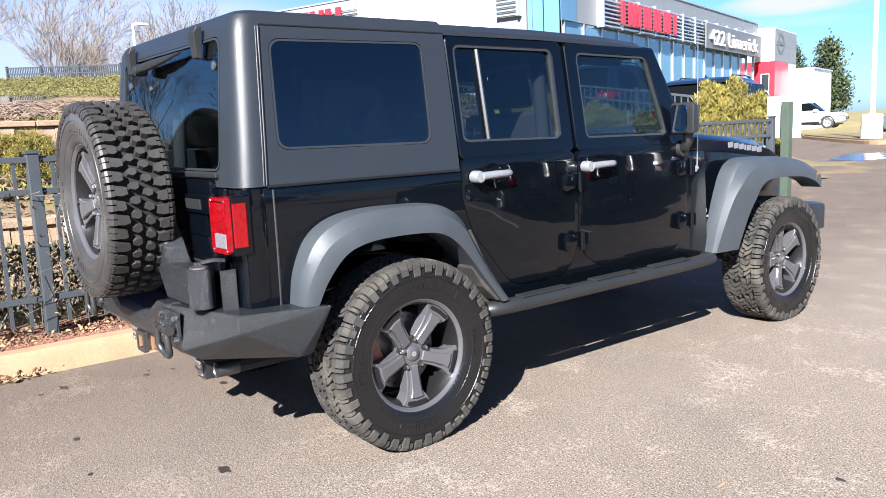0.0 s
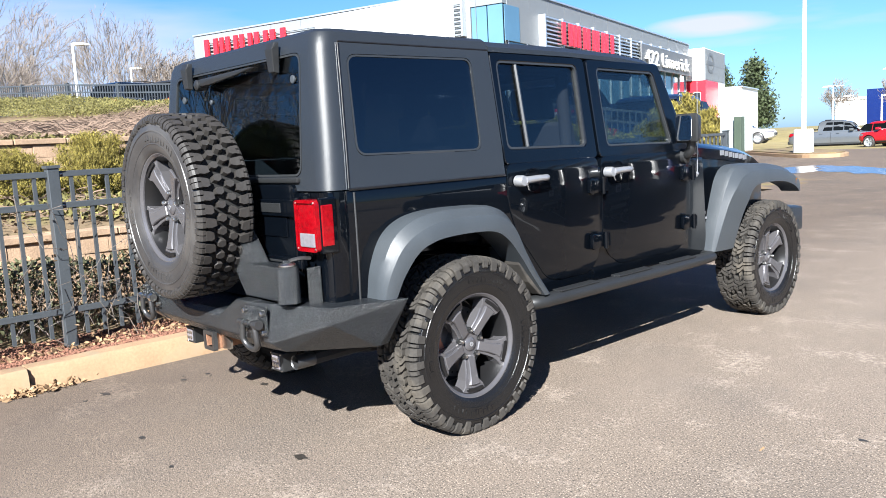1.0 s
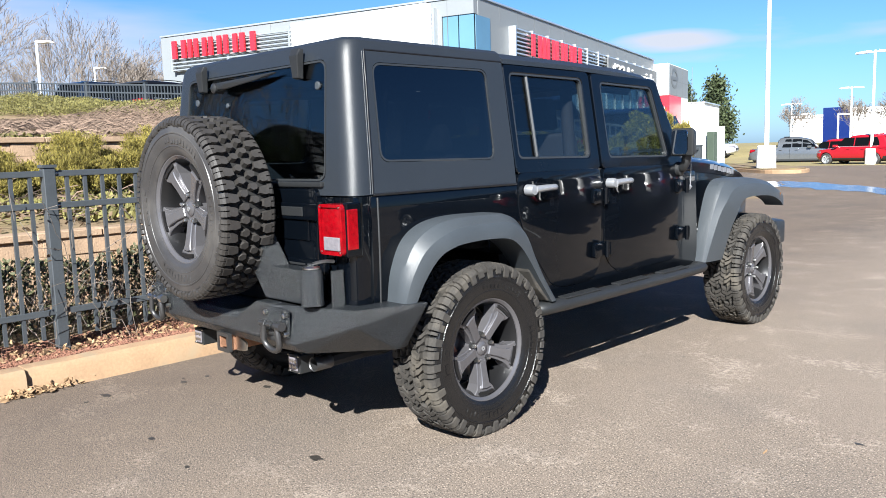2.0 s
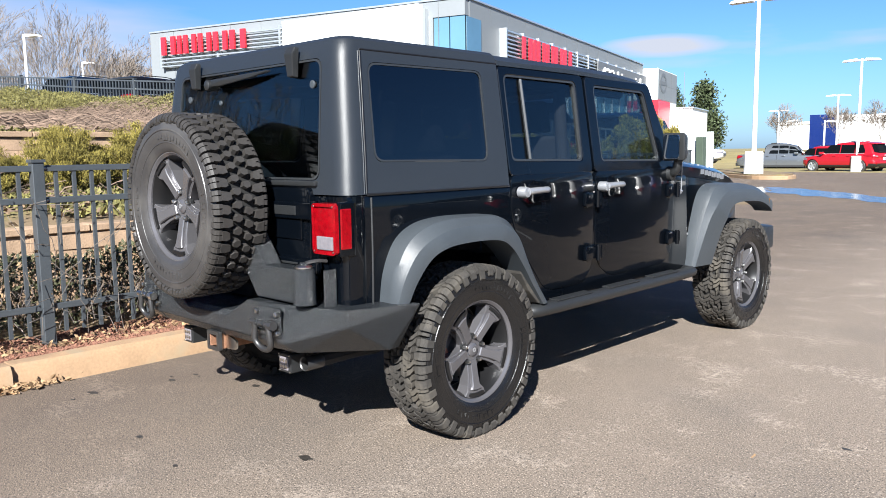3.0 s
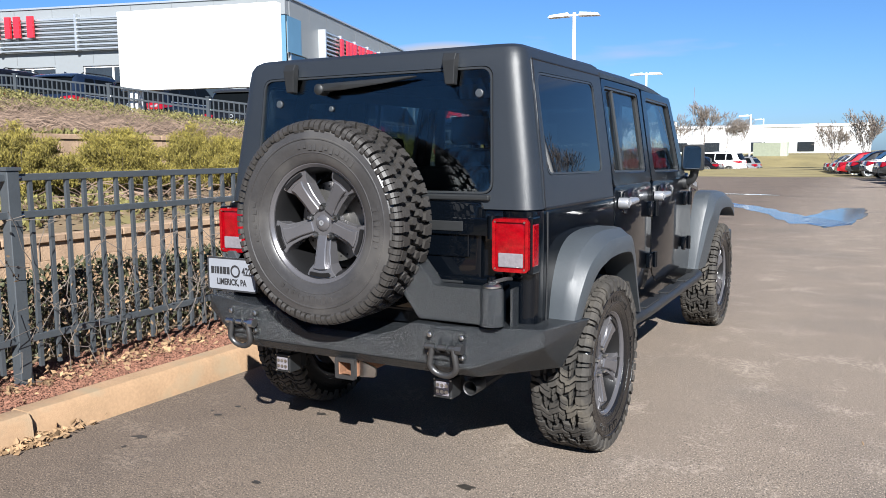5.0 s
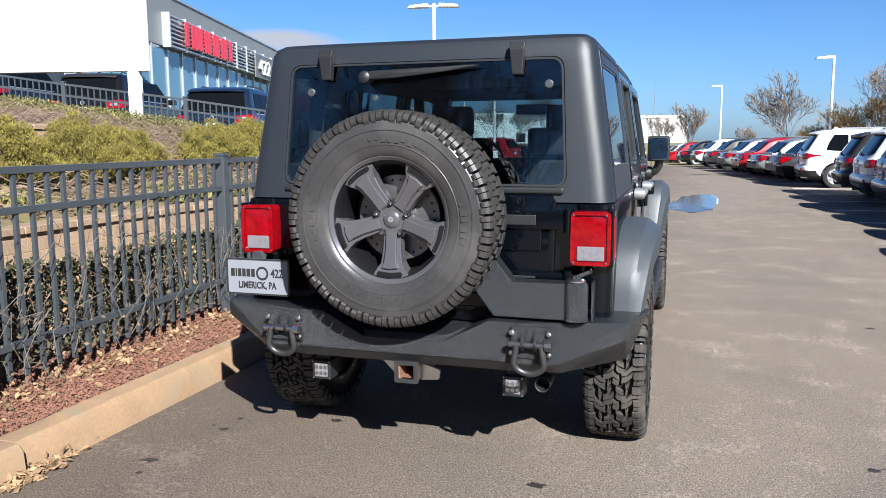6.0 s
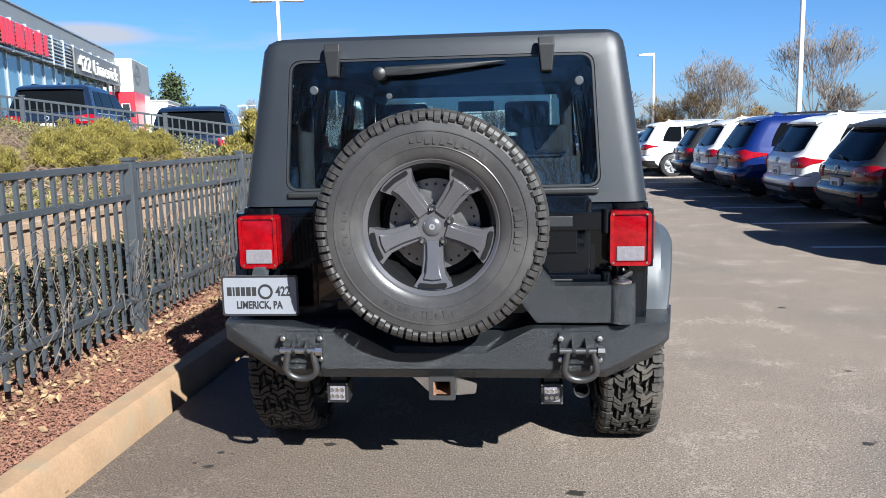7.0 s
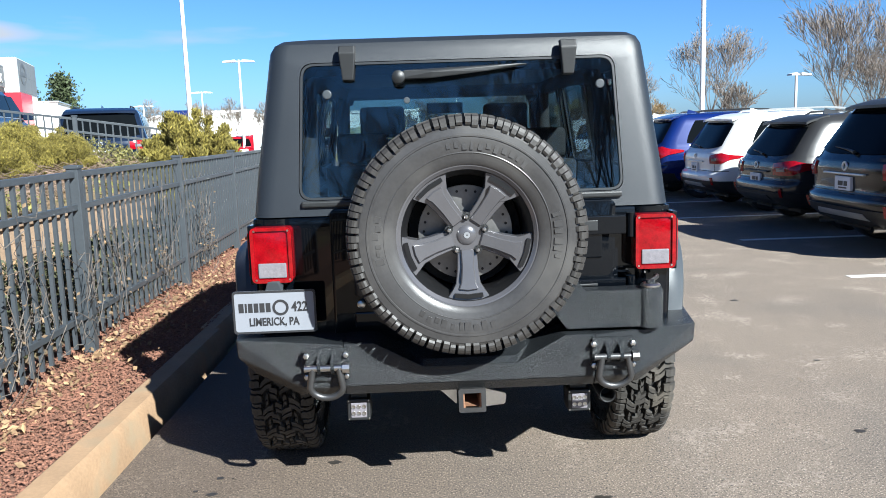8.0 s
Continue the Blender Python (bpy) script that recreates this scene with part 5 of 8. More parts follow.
def step_bars():
    for s in (1, -1):
        b = bmesh.new()
        path = smooth_path([(s * 0.68, 0.34, 0.50), (s * 0.80, 0.38, 0.505), (s * 0.865, 0.50, 0.515), (s * 0.87, 1.2, 0.515), (s * 0.865, 2.0, 0.515), (s * 0.82, 2.13, 0.51), (s * 0.70, 2.18, 0.50)], 4)
        tube(b, path, 0.044, 12)
        for v in b.verts:
            v.co.z = 0.51 + (v.co.z - 0.51) * 0.8
        st = part("side_step", b, BLACK, JEEP, "black tubular side step", smooth=50)
        for y in (0.72, 1.22, 1.70):
            part("step_pad", boxed(s * 0.868 - 0.03, s * 0.868 + 0.03, y - 0.16, y + 0.16, 0.545, 0.553, 0.003), BLACK, st)
        for y in (0.62, 1.25, 1.85):
            part("step_bracket", boxed(*sorted((s * 0.6, s * 0.86)), y - 0.025, y + 0.025, 0.47, 0.50), UNDER, st)


step_bars()


def lettering(text, width, height):
    """A raised word, its foot at the origin, as wide and as tall as given."""
    cu = bpy.data.curves.new("word", "FONT")
    cu.body, cu.size, cu.extrude, cu.offset, cu.resolution_u = text, 1.0, 0.02, 0.018, 3
    tmp = new("word", cu)
    bpy.context.view_layer.update()
    me = bpy.data.meshes.new_from_object(tmp.evaluated_get(bpy.context.evaluated_depsgraph_get()))
    bpy.data.objects.remove(tmp)
    b = bmesh.new()
    b.from_mesh(me)
    bpy.data.meshes.remove(me)
    w = max(v.co.x for v in b.verts)
    for v in b.verts:
        v.co = (v.co.x * width / w, v.co.y * height / 0.72, v.co.z * 0.05)
    return b


def tailgate():
    bm = bmesh.new()
    prism(bm, rounded([(-0.50, 0.66), (0.565, 0.66), (0.575, 1.175), (-0.50, 1.175)], 0.03), -0.748, -0.70, "y")
    g = part("tailgate", bev(bm, 0.008, 2), PAINT, JEEP, "gloss black tailgate", smooth=35)
    for z0, z1 in ((1.045, 1.115), (0.835, 0.875)):
        b = bmesh.new()
        prism(b, rounded([(0.30, z0), (0.64, z0 + 0.0), (0.64, z1), (0.30, z1)], 0.012), -0.768, -0.745, "y")
        part("gate_hinge", bev(b, 0.005), PAINT, g)
        part("hinge_inset", boxed(0.34, 0.50, -0.772, -0.766, z0 + 0.015, z1 - 0.015, 0.003), BLACK, g)
        b = bmesh.new()
        tube(b, [(0.625, -0.765, z0 - 0.01), (0.625, -0.765, z1 + 0.01)], 0.018, 10)
        part("hinge_pin", b, PAINT, g, smooth=40)
    for z, h in ((0.955, 0.10), (0.72, 0.06)):
        part("gate_rib", boxed(-0.42, 0.52, -0.756, -0.745, z, z + h, 0.006), PAINT, g)
    b = bmesh.new()
    lathe(b, [(-0.745, 0.03), (-0.76, 0.028), (-0.765, 0.02)], 16, "y", (-0.405, 0, 1.085), caps=True)
    tube(b, [(-0.40, -0.758, 1.06), (-0.398, -0.775, 0.95), (-0.395, -0.762, 0.85)], 0.02, 8)
    part("gate_handle", b, BLACK, g, smooth=45)
    b = bmesh.new()
    lathe(b, [(-0.745, 0.016), (-0.765, 0.015), (-0.768, 0.008)], 14, "y", (-0.395, 0, 0.812), caps=True)
    part("lock_stud", b, CHROME, g, smooth=45)
    for s in (1, -1):
        x0, x1 = 0.638, 0.789
        b = bmesh.new()
        prism(b, rounded([(s * x0, 0.912), (s * x1, 0.912), (s * x1, 1.118), (s * x0, 1.118)], 0.02), -0.782, -0.70, "y")
        lampb = part("tail_lamp", bev(b, 0.008, 2), RED_LENS, JEEP, "red tail lamp with a clear reversing lens", smooth=35)
        o, i = rounded([(s * x0, 0.912), (s * x1, 0.912), (s * x1, 1.118), (s * x0, 1.118)], 0.02), rounded([(s * (x0 + 0.013), 0.925), (s * (x1 - 0.013), 0.925), (s * (x1 - 0.013), 1.105), (s * (x0 + 0.013), 1.105)], 0.012)
        part("lamp_rim", ring(bmesh.new(), o, i, lambda x, z: (x, -0.790, z), lambda x, z: (x, -0.775, z)), RED_LENS, lampb)
        a, c = sorted((s * (x0 + 0.024), s * (x1 - 0.024)))
        part("reversing_lens", boxed(a, c, -0.788, -0.778, 0.93, 0.985, 0.004), CLEAR_LENS, lampb, "clear reversing lens")
        for sx2, sz in ((0.012, 0.012), (0.012, 0.194), (0.135, 0.012), (0.135, 0.194)):
            bb = bmesh.new()
            lathe(bb, [(-0.786, 0.005), (-0.792, 0.004)], 8, "y", (s * (x0 + sx2), 0, 0.912 + sz), caps=True)
            part("lamp_screw", bb, CHROME, lampb)
        b = boxed(*sorted((s * 0.780, s * 0.803)), -0.770, -0.716, 0.935, 1.098, 0.004)
        part("side_marker", b, RED_LENS, lampb, "red side marker")
        part("lamp_housing", boxed(*sorted((s * 0.776, s * 0.800)), -0.772, -0.695, 0.905, 1.125, 0.006), PAINT, lampb)
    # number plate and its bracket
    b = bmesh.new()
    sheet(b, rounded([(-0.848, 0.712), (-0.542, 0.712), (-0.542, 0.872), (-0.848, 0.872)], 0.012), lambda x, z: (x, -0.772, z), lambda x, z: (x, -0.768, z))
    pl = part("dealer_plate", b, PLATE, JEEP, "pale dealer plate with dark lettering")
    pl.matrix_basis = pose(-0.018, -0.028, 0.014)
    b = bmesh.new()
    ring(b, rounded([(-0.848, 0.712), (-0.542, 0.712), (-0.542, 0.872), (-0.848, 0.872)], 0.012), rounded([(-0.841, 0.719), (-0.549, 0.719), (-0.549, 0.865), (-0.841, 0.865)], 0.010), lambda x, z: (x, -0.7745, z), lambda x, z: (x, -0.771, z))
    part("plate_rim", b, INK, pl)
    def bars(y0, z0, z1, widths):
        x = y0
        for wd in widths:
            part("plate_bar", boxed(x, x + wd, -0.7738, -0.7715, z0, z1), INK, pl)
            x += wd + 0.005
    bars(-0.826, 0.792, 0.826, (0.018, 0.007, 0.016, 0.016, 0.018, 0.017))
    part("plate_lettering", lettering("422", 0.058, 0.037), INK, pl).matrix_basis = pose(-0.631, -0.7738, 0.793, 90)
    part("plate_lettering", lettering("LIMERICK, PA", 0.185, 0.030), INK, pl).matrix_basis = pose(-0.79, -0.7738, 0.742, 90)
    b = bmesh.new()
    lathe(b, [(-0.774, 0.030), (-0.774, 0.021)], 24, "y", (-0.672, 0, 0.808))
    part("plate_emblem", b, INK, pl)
    b = bmesh.new()
    hull(b, [(-0.73, -0.765, 0.86), (-0.66, -0.765, 0.86), (-0.715, -0.775, 0.905), (-0.675, -0.775, 0.905), (-0.73, -0.73, 0.86), (-0.66, -0.73, 0.905)])
    part("plate_lamp", bev(b, 0.004), FLARE, pl)
    # swing arm that carries the spare
    b = bmesh.new()
    prism(b, [(0.36, 0.715), (0.66, 0.715), (0.66, 0.855), (0.43, 0.855), (0.26, 1.07), (0.16, 1.07), (0.16, 0.98)], -0.885, -0.80, "y")
    arm = part("spare_arm", bev(b, 0.006), STEEL, JEEP, "textured steel swing arm for the spare wheel")
    b = bmesh.new()
    lathe(b, [(0.715, 0.048), (0.73, 0.046), (0.845, 0.046), (0.86, 0.040), (0.862, 0.018), (0.885, 0.016), (0.887, 0.001)], 24, "z", (0.672, -0.862, 0))
    part("arm_pivot", b, STEEL, arm, smooth=35)
    b = bmesh.new()
    lathe(b, [(0.862, 0.036), (0.868, 0.036), (0.874, 0.028)], 20, "z", (0.672, -0.862, 0), caps=True)
    part("pivot_cap", b, CHROME, arm)
    b = bmesh.new()
    tube(b, smooth_path([(0.665, -0.86, 0.875), (0.69, -0.85, 0.885), (0.71, -0.82, 0.89), (0.715, -0.78, 0.885)], 3), 0.008, 6)
    part("pivot_pin", b, DARKSTEEL, arm)
    part("pivot_gusset", boxed(0.722, 0.732, -0.805, -0.745, 0.70, 0.85, 0.002), STEEL, arm)
    b = bmesh.new()
    tube(b, [(0.16, -0.845, 1.02), (0.0, -0.845, 1.095)], 0.05, 8)
    lathe(b, [(-0.75, 0.05), (-0.92, 0.05)], 20, "y", (0.012, 0, 1.095), caps=True)
    part("spare_mount", b, STEEL, arm)


tailgate()


def rear_bumper():
    b = bmesh.new()
    prism(b, [(-0.453, 0.548), (0.453, 0.548), (0.453, 0.705), (0.345, 0.705), (0.17, 0.612), (-0.17, 0.612), (-0.345, 0.705), (-0.453, 0.705)], -0.925, -0.60, "y")
    bp = part("rear_bumper", bev(b, 0.006, 2), STEEL, JEEP, "textured black steel off-road rear bumper")
    b = bmesh.new()
    hull(b, [(x, y, z) for x in (-0.453, 0.453) for y, z in ((-0.922, 0.547), (-0.60, 0.547), (-0.60, 0.505), (-0.882, 0.505))])
    part("bumper_valance", b, STEEL, bp)
    for s in (1, -1):
        b = bmesh.new()
        hull(b, [(s * x, y, z) for x, y, z in (
            (0.455, -0.926, 0.702), (0.455, -0.926, 0.548), (0.455, -0.60, 0.702), (0.455, -0.60, 0.505), (0.455, -0.885, 0.505), (0.60, -0.924, 0.548), (0.62, -0.862, 0.503),
            (0.862, -0.80, 0.702), (0.858, -0.797, 0.632), (0.93, -0.46, 0.692), (0.842, -0.56, 0.495), (0.83, -0.50, 0.495))])
        part("bumper_wing", bev(b, 0.004, 1), STEEL, bp)
        # shackle mount
        c = s * 0.515
        part("shackle_plate", boxed(c - 0.075, c + 0.075, -0.938, -0.92, 0.575, 0.695, 0.004), STEEL, bp)
        for dx in (-0.052, 0.052):
            for z in (0.595, 0.672):
                bb = bmesh.new()
                lathe(bb, [(-0.93, 0.011), (-0.95, 0.011), (-0.952, 0.006)], 6, "y", (c + dx + 0.018 * (1 if dx > 0 else -1), 0, z), caps=True)
                part("mount_bolt", bb, CHROME, bp)
        for dx in (-0.024, 0.024):
            bb = bmesh.new()
            prism(bb, [(-0.93, 0.60), (-0.965, 0.61), (-0.985, 0.632), (-0.965, 0.66), (-0.93, 0.68)], c + dx - 0.006, c + dx + 0.006, "x")
            part("shackle_tab", bb, STEEL, bp)
        bb = bmesh.new()
        tube(bb, [(c - 0.075, -0.968, 0.632), (c + 0.075, -0.968, 0.632)], 0.012, 10)
        lathe(bb, [(c + 0.06, 0.02), (c + 0.085, 0.02)], 8, "x", (0, -0.968, 0.632), caps=True)
        part("shackle_pin", bb, CHROME if s < 0 else DARKSTEEL, bp, smooth=40)
        bb = bmesh.new()
        arc = [(c + 0.058 * math.cos(a), -0.968 - 0.012 * math.sin(a) * -1, 0.565 - 0.045 * math.sin(a)) for a in (math.pi * k / 10 for k in range(11))]
        tube(bb, [(c + 0.046, -0.968, 0.632), *arc, (c - 0.046, -0.968, 0.632)], 0.0125, 10)
        part("bow_shackle", bb, DARKSTEEL, bp, "worn steel bow shackle", smooth=50)
        # work lamp under the bumper
        xx = s * 0.42
        w = part("work_lamp", boxed(xx - 0.043, xx + 0.043, -0.80, -0.72, 0.372, 0.455, 0.006), BLACK, JEEP, "small square work lamp with six diodes")
        part("lamp_face", boxed(xx - 0.030, xx + 0.030, -0.805, -0.799, 0.384, 0.443, 0.003), CLEAR_LENS, w)
        for ix in (-0.02, 0, 0.02):
            for iz in (0.401, 0.427):
                bb = bmesh.new()
                lathe(bb, [(-0.803, 0.009), (-0.807, 0.008), (-0.806, 0.002)], 10, "y", (xx + ix, 0, iz), caps=True)
                part("diode", bb, CHROME, w)
        for k in range(5):
            part("cooling_fin", boxed(xx - 0.04, xx + 0.04, -0.715 - 0.0 + k * 0.008, -0.712 + k * 0.008, 0.38, 0.45), BLACK, w)
        for ix in (-0.038, 0.038):
            for iz in (0.378, 0.45):
                bb = bmesh.new()
                lathe(bb, [(-0.798, 0.004), (-0.804, 0.003)], 6, "y", (xx + ix, 0, iz), caps=True)
                part("lamp_screw", bb, CHROME, w)
        part("lamp_bracket", boxed(xx - 0.03, xx + 0.03, -0.775, -0.75, 0.45, 0.51), BLACK, w)
    # sloped step in the middle and the receiver
    b = bmesh.new()
    hull(b, [(-0.17, -0.925, 0.612), (0.17, -0.925, 0.612), (-0.17, -0.90, 0.632), (0.17, -0.90, 0.632), (-0.30, -0.66, 0.66), (0.30, -0.66, 0.66), (0.3, -0.66, 0.60), (-0.3, -0.66, 0.60)])
    part("bumper_step", b, STEEL, bp)
    b = bmesh.new()
    ring(b, [(-0.04, -0.04), (0.04, -0.04), (0.04, 0.04), (-0.04, 0.04)], [(-0.028, -0.028), (0.028, -0.028), (0.028, 0.028), (-0.028, 0.028)], lambda u, v: (0.005 + u, -0.90, 0.468 + v), lambda u, v: (0.005 + u, -0.62, 0.468 + v))
    hitch = part("hitch_receiver", bev(b, 0.004), RUST, JEEP, "rusty square tow receiver")
    part("receiver_lip", ring(bmesh.new(), rounded([(-0.045, 0.423), (0.055, 0.423), (0.055, 0.513), (-0.045, 0.513)], 0.008), rounded([(-0.028, 0.44), (0.038, 0.44), (0.038, 0.496), (-0.028, 0.496)], 0.004), lambda x, z: (x, -0.905, z), lambda x, z: (x, -0.885, z)), DARKSTEEL, hitch)
    b = bmesh.new()
    prism(b, rounded([(0.05, 0.428), (0.13, 0.435), (0.135, 0.475), (0.05, 0.50)], 0.01), -0.86, -0.85, "y")
    part("chain_plate", b, CHROME, hitch)
    b = bmesh.new()
    prism(b, rounded([(-0.05, 0.44), (-0.10, 0.49), (-0.12, 0.505), (-0.05, 0.505)], 0.01), -0.86, -0.85, "y")
    part("chain_plate", b, CHROME, hitch)
    b = bmesh.new()
    lathe(b, [(-0.775, 0.027), (-0.78, 0.031), (-0.69, 0.031), (-0.69, 0.027), (-0.775, 0.027)], 20, "y", (0.535, 0, 0.425))
    part("exhaust_tip", b, DARKSTEEL, JEEP, "steel exhaust tip", smooth=40)
    b = bmesh.new()
    tube(b, [(0.535, -0.70, 0.426), (0.535, -0.32, 0.43), (0.40, 0.1, 0.47), (0.30, 0.6, 0.47)], 0.03, 8)
    lathe(b, [(-0.2, 0.08), (0.2, 0.08)], 14, "x", (0.2, -0.45, 0.48), caps=True)
    part("exhaust_pipe", b, UNDER, JEEP)


rear_bumper()


def cabin():
    # everything inside that shows through the glass
    def seat(x, y, wide, top, name):
        b = bmesh.new()
        hull(b, [(x + k * wide, y + a, z) for k in (-0.5, 0.5) for a, z in ((0.0, 0.82), (0.14, 0.82), (-0.10, top), (-0.02, top))])
        bev(b, 0.03, 3)
        s = part(name, b, CLOTH, JEEP, smooth=50)
        return s
    for x in (-0.36, 0.36):
        s = seat(x, 1.10, 0.48, 1.40, "front_seat")
        b = bmesh.new()
        hull(b, [(x + k * 0.13, 1.0 + a, z) for k in (-1, 1) for a, z in ((-0.03, 1.42), (0.07, 1.42), (-0.04, 1.60), (0.03, 1.60))])
        part("headrest", bev(b, 0.03, 3), CLOTH, s, smooth=50)
    s = seat(0.0, 0.18, 1.20, 1.30, "rear_seat")
    for x in (-0.42, 0.42):
        b = bmesh.new()
        hull(b, [(x + k * 0.12, 0.08 + a, z) for k in (-1, 1) for a, z in ((-0.03, 1.31), (0.06, 1.31), (-0.04, 1.45), (0.02, 1.45))])
        part("headrest", bev(b, 0.03, 3), CLOTH, s, smooth=50)
    b = bmesh.new()
    hull(b, [(k * 0.72, y, z) for k in (-1, 1) for y, z in ((1.72, 0.8), (1.74, 1.16), (1.82, 1.22), (2.05, 1.20), (2.05, 0.8))])
    part("dashboard", bev(b, 0.03, 2), BLACK, JEEP)
    b = bmesh.new()
    lathe(b, [(-0.012, 0.19), (0.0, 0.203), (0.012, 0.19), (0.0, 0.177), (-0.012, 0.19)], 28, "y")
    box(b, -0.18, 0.18, -0.01, 0.01, -0.03, 0.03)
    part("steering_wheel", b, BLACK, JEEP, smooth=50).matrix_basis = pose(-0.36, 1.58, 1.22, -20)
    b = bmesh.new()
    for s in (-1, 1):
        tube(b, smooth_path([(s * 0.60, -0.45, 0.9), (s * 0.60, -0.40, 1.55), (s * 0.58, -0.2, 1.66), (s * 0.58, 0.9, 1.68), (s * 0.60, 1.6, 1.66)], 3), 0.035, 8)
        tube(b, [(s * 0.61, 1.03, 0.9), (s * 0.58, 1.0, 1.67)], 0.035, 8)
    tube(b, [(-0.58, 1.0, 1.675), (0.58, 1.0, 1.675)], 0.035, 8)
    part("roll_cage", b, CLOTH, JEEP, smooth=50)
    b = bmesh.new()
    hull(b, [(0.03 + k * 0.12, 1.62 + a, z) for k in (-1, 1) for a in (0, 0.03) for z in (1.565, 1.635)])
    part("inside_mirror", bev(b, 0.01), BLACK, JEEP)


cabin()

# ---- plants ----


def leaf_cloud(n, inside, size, rnd, tilt=1.0, up=0.3, wide=0.28):
    """n small leaves, two triangles folded along the middle, at the places that inside() gives."""
    verts, faces = [], []
    for _ in range(n):
        p = inside()
        d = Vector((rnd.uniform(-1, 1), rnd.uniform(-1, 1), rnd.uniform(-1, 1) * tilt + up)).normalized()
        s = d.orthogonal().normalized()
        s.rotate(Matrix.Rotation(rnd.uniform(0, 6.28), 3, d))
        k = size * rnd.uniform(0.6, 1.3)
        i = len(verts)
        verts += [p, p + d * k * 0.5 + s * k * wide, p + d * k, p + d * k * 0.5 - s * k * wide + d.cross(s) * k * 0.12]
        faces += [(i, i + 1, i + 2, i + 3)]
    return verts, faces


def shrub(label, at, r, h, seed, leaves=46000, colour=None, group="shrubs on the bank", size=0.038):
    """A low evergreen shrub: a dense dome of upright needle sprays with an uneven outline."""
    rnd = random.Random(seed)
    t = thing("shrub", label, "shrub", pose(*at), group=group)
    b = bmesh.new()
    tips = []
    for i in range(70):
        a, q = rnd.uniform(0, 6.28), math.sqrt(rnd.random())
        dome = math.sqrt(max(0.0, 1 - 0.92 * q * q))
        lean = Vector((math.cos(a) * r * q, math.sin(a) * r * q, h * dome * rnd.uniform(0.80, 1.10)))
        tube(b, [Vector((lean.x * 0.2, lean.y * 0.2, 0)), Vector((lean.x * 0.65, lean.y * 0.65, lean.z * 0.5)), lean], [0.010, 0.006, 0.002], 3, False)
        tips.append(lean)
    part("trunk", b, BARK, t)

    def inside():
        e = rnd.choice(tips)
        k = 1.03 - 0.75 * rnd.random() ** 1.9
        s = 0.05 * (1.4 - 0.6 * k)
        return Vector((e.x * (0.3 + 0.7 * k) + rnd.gauss(0, s), e.y * (0.3 + 0.7 * k) + rnd.gauss(0, s), max(0.03, e.z * k + rnd.gauss(0, 0.025))))

    v, f = leaf_cloud(leaves, inside, size, rnd, 0.5, 1.0, 0.10)
    scatter_mesh("foliage", v, f, colour or NEEDLE, t)
    return t


first = shrub("yellow-green clipped evergreen shrub on the bank", (-6.05, 1.60, rise(-6.05, 1.60) - 0.03), 0.58, 0.73, 5)
second = shrub("yellow-green spreading evergreen shrub on the bank", (-6.05, 0.68, rise(-6.05, 0.68) - 0.03), 0.54, 0.70, 8)
for i, (x, y, k, yaw) in enumerate([(-6.05, -0.25, 0.82, 260), (-6.0, -1.2, 0.85, 100), (-6.05, -2.1, 0.9, 330), (-6.0, -3.0, 0.9, 220), (-6.05, 2.82, 1.14, 190), (-6.0, 4.10, 1.0, 280), (-6.0, 4.80, 0.95, 70), (-6.0, 6.85, 1.05, 200), (-5.9, 7.75, 1.05, 110), (-5.7, 8.5, 0.9, 20)]):
    o = copy_thing(first if i % 2 else second, pose(x, y, rise(x, y) - 0.03, 0, 0, yaw))
    o.scale = (k, k, min(k, 1.0) * (0.97 + 0.05 * (i % 3)))
shrub("large yellow-green evergreen shrub beside the fence", (-4.05, 9.8, 0.02), 0.97, 1.74, 21, 70000, size=0.085)


def hedge():
    """The dark hedge behind the fence: twigs and small leaves, thin at the foot."""
    rnd = random.Random(12)
    h = thing("hedge", "dark clipped hedge of small leaves and bare twigs", "hedge", kind="stuff")
    b_v, b_f = [], []
    for _ in range(5200):
        x, y = rnd.uniform(-3.35, -2.70), rnd.uniform(-6.5, 9.0)
        p = Vector((x, y, rnd.uniform(0.02, 0.28)))
        q = p + Vector((rnd.gauss(0, 0.13), rnd.gauss(0, 0.13), rnd.uniform(0.10, 0.32)))
        s = Vector((rnd.uniform(-1, 1), rnd.uniform(-1, 1), 0)).normalized() * 0.004
        i = len(b_v)
        b_v += [p - s, p + s, q + s * 0.5, q - s * 0.5]
        b_f.append((i, i + 1, i + 2, i + 3))
    scatter_mesh("twig_growth", b_v, b_f, TWIG, h)

    def inside():
        y = rnd.uniform(-6.5, 9.0)
        top = 0.56 + 0.06 * noise.noise((y * 1.7, 0, 0)) + 0.03 * noise.noise((y * 6, 1, 0))
        z = top * (1 - rnd.random() ** 1.8)
        return Vector((rnd.uniform(-3.35, -2.68), y, max(0.1, z)))

    v, f = leaf_cloud(36000, inside, 0.045, rnd)
    scatter_mesh("foliage", v, f, HEDGE, h)
    v, f = leaf_cloud(9000, inside, 0.04, rnd)
    scatter_mesh("dead_foliage", v, f, DRY, h)


hedge()


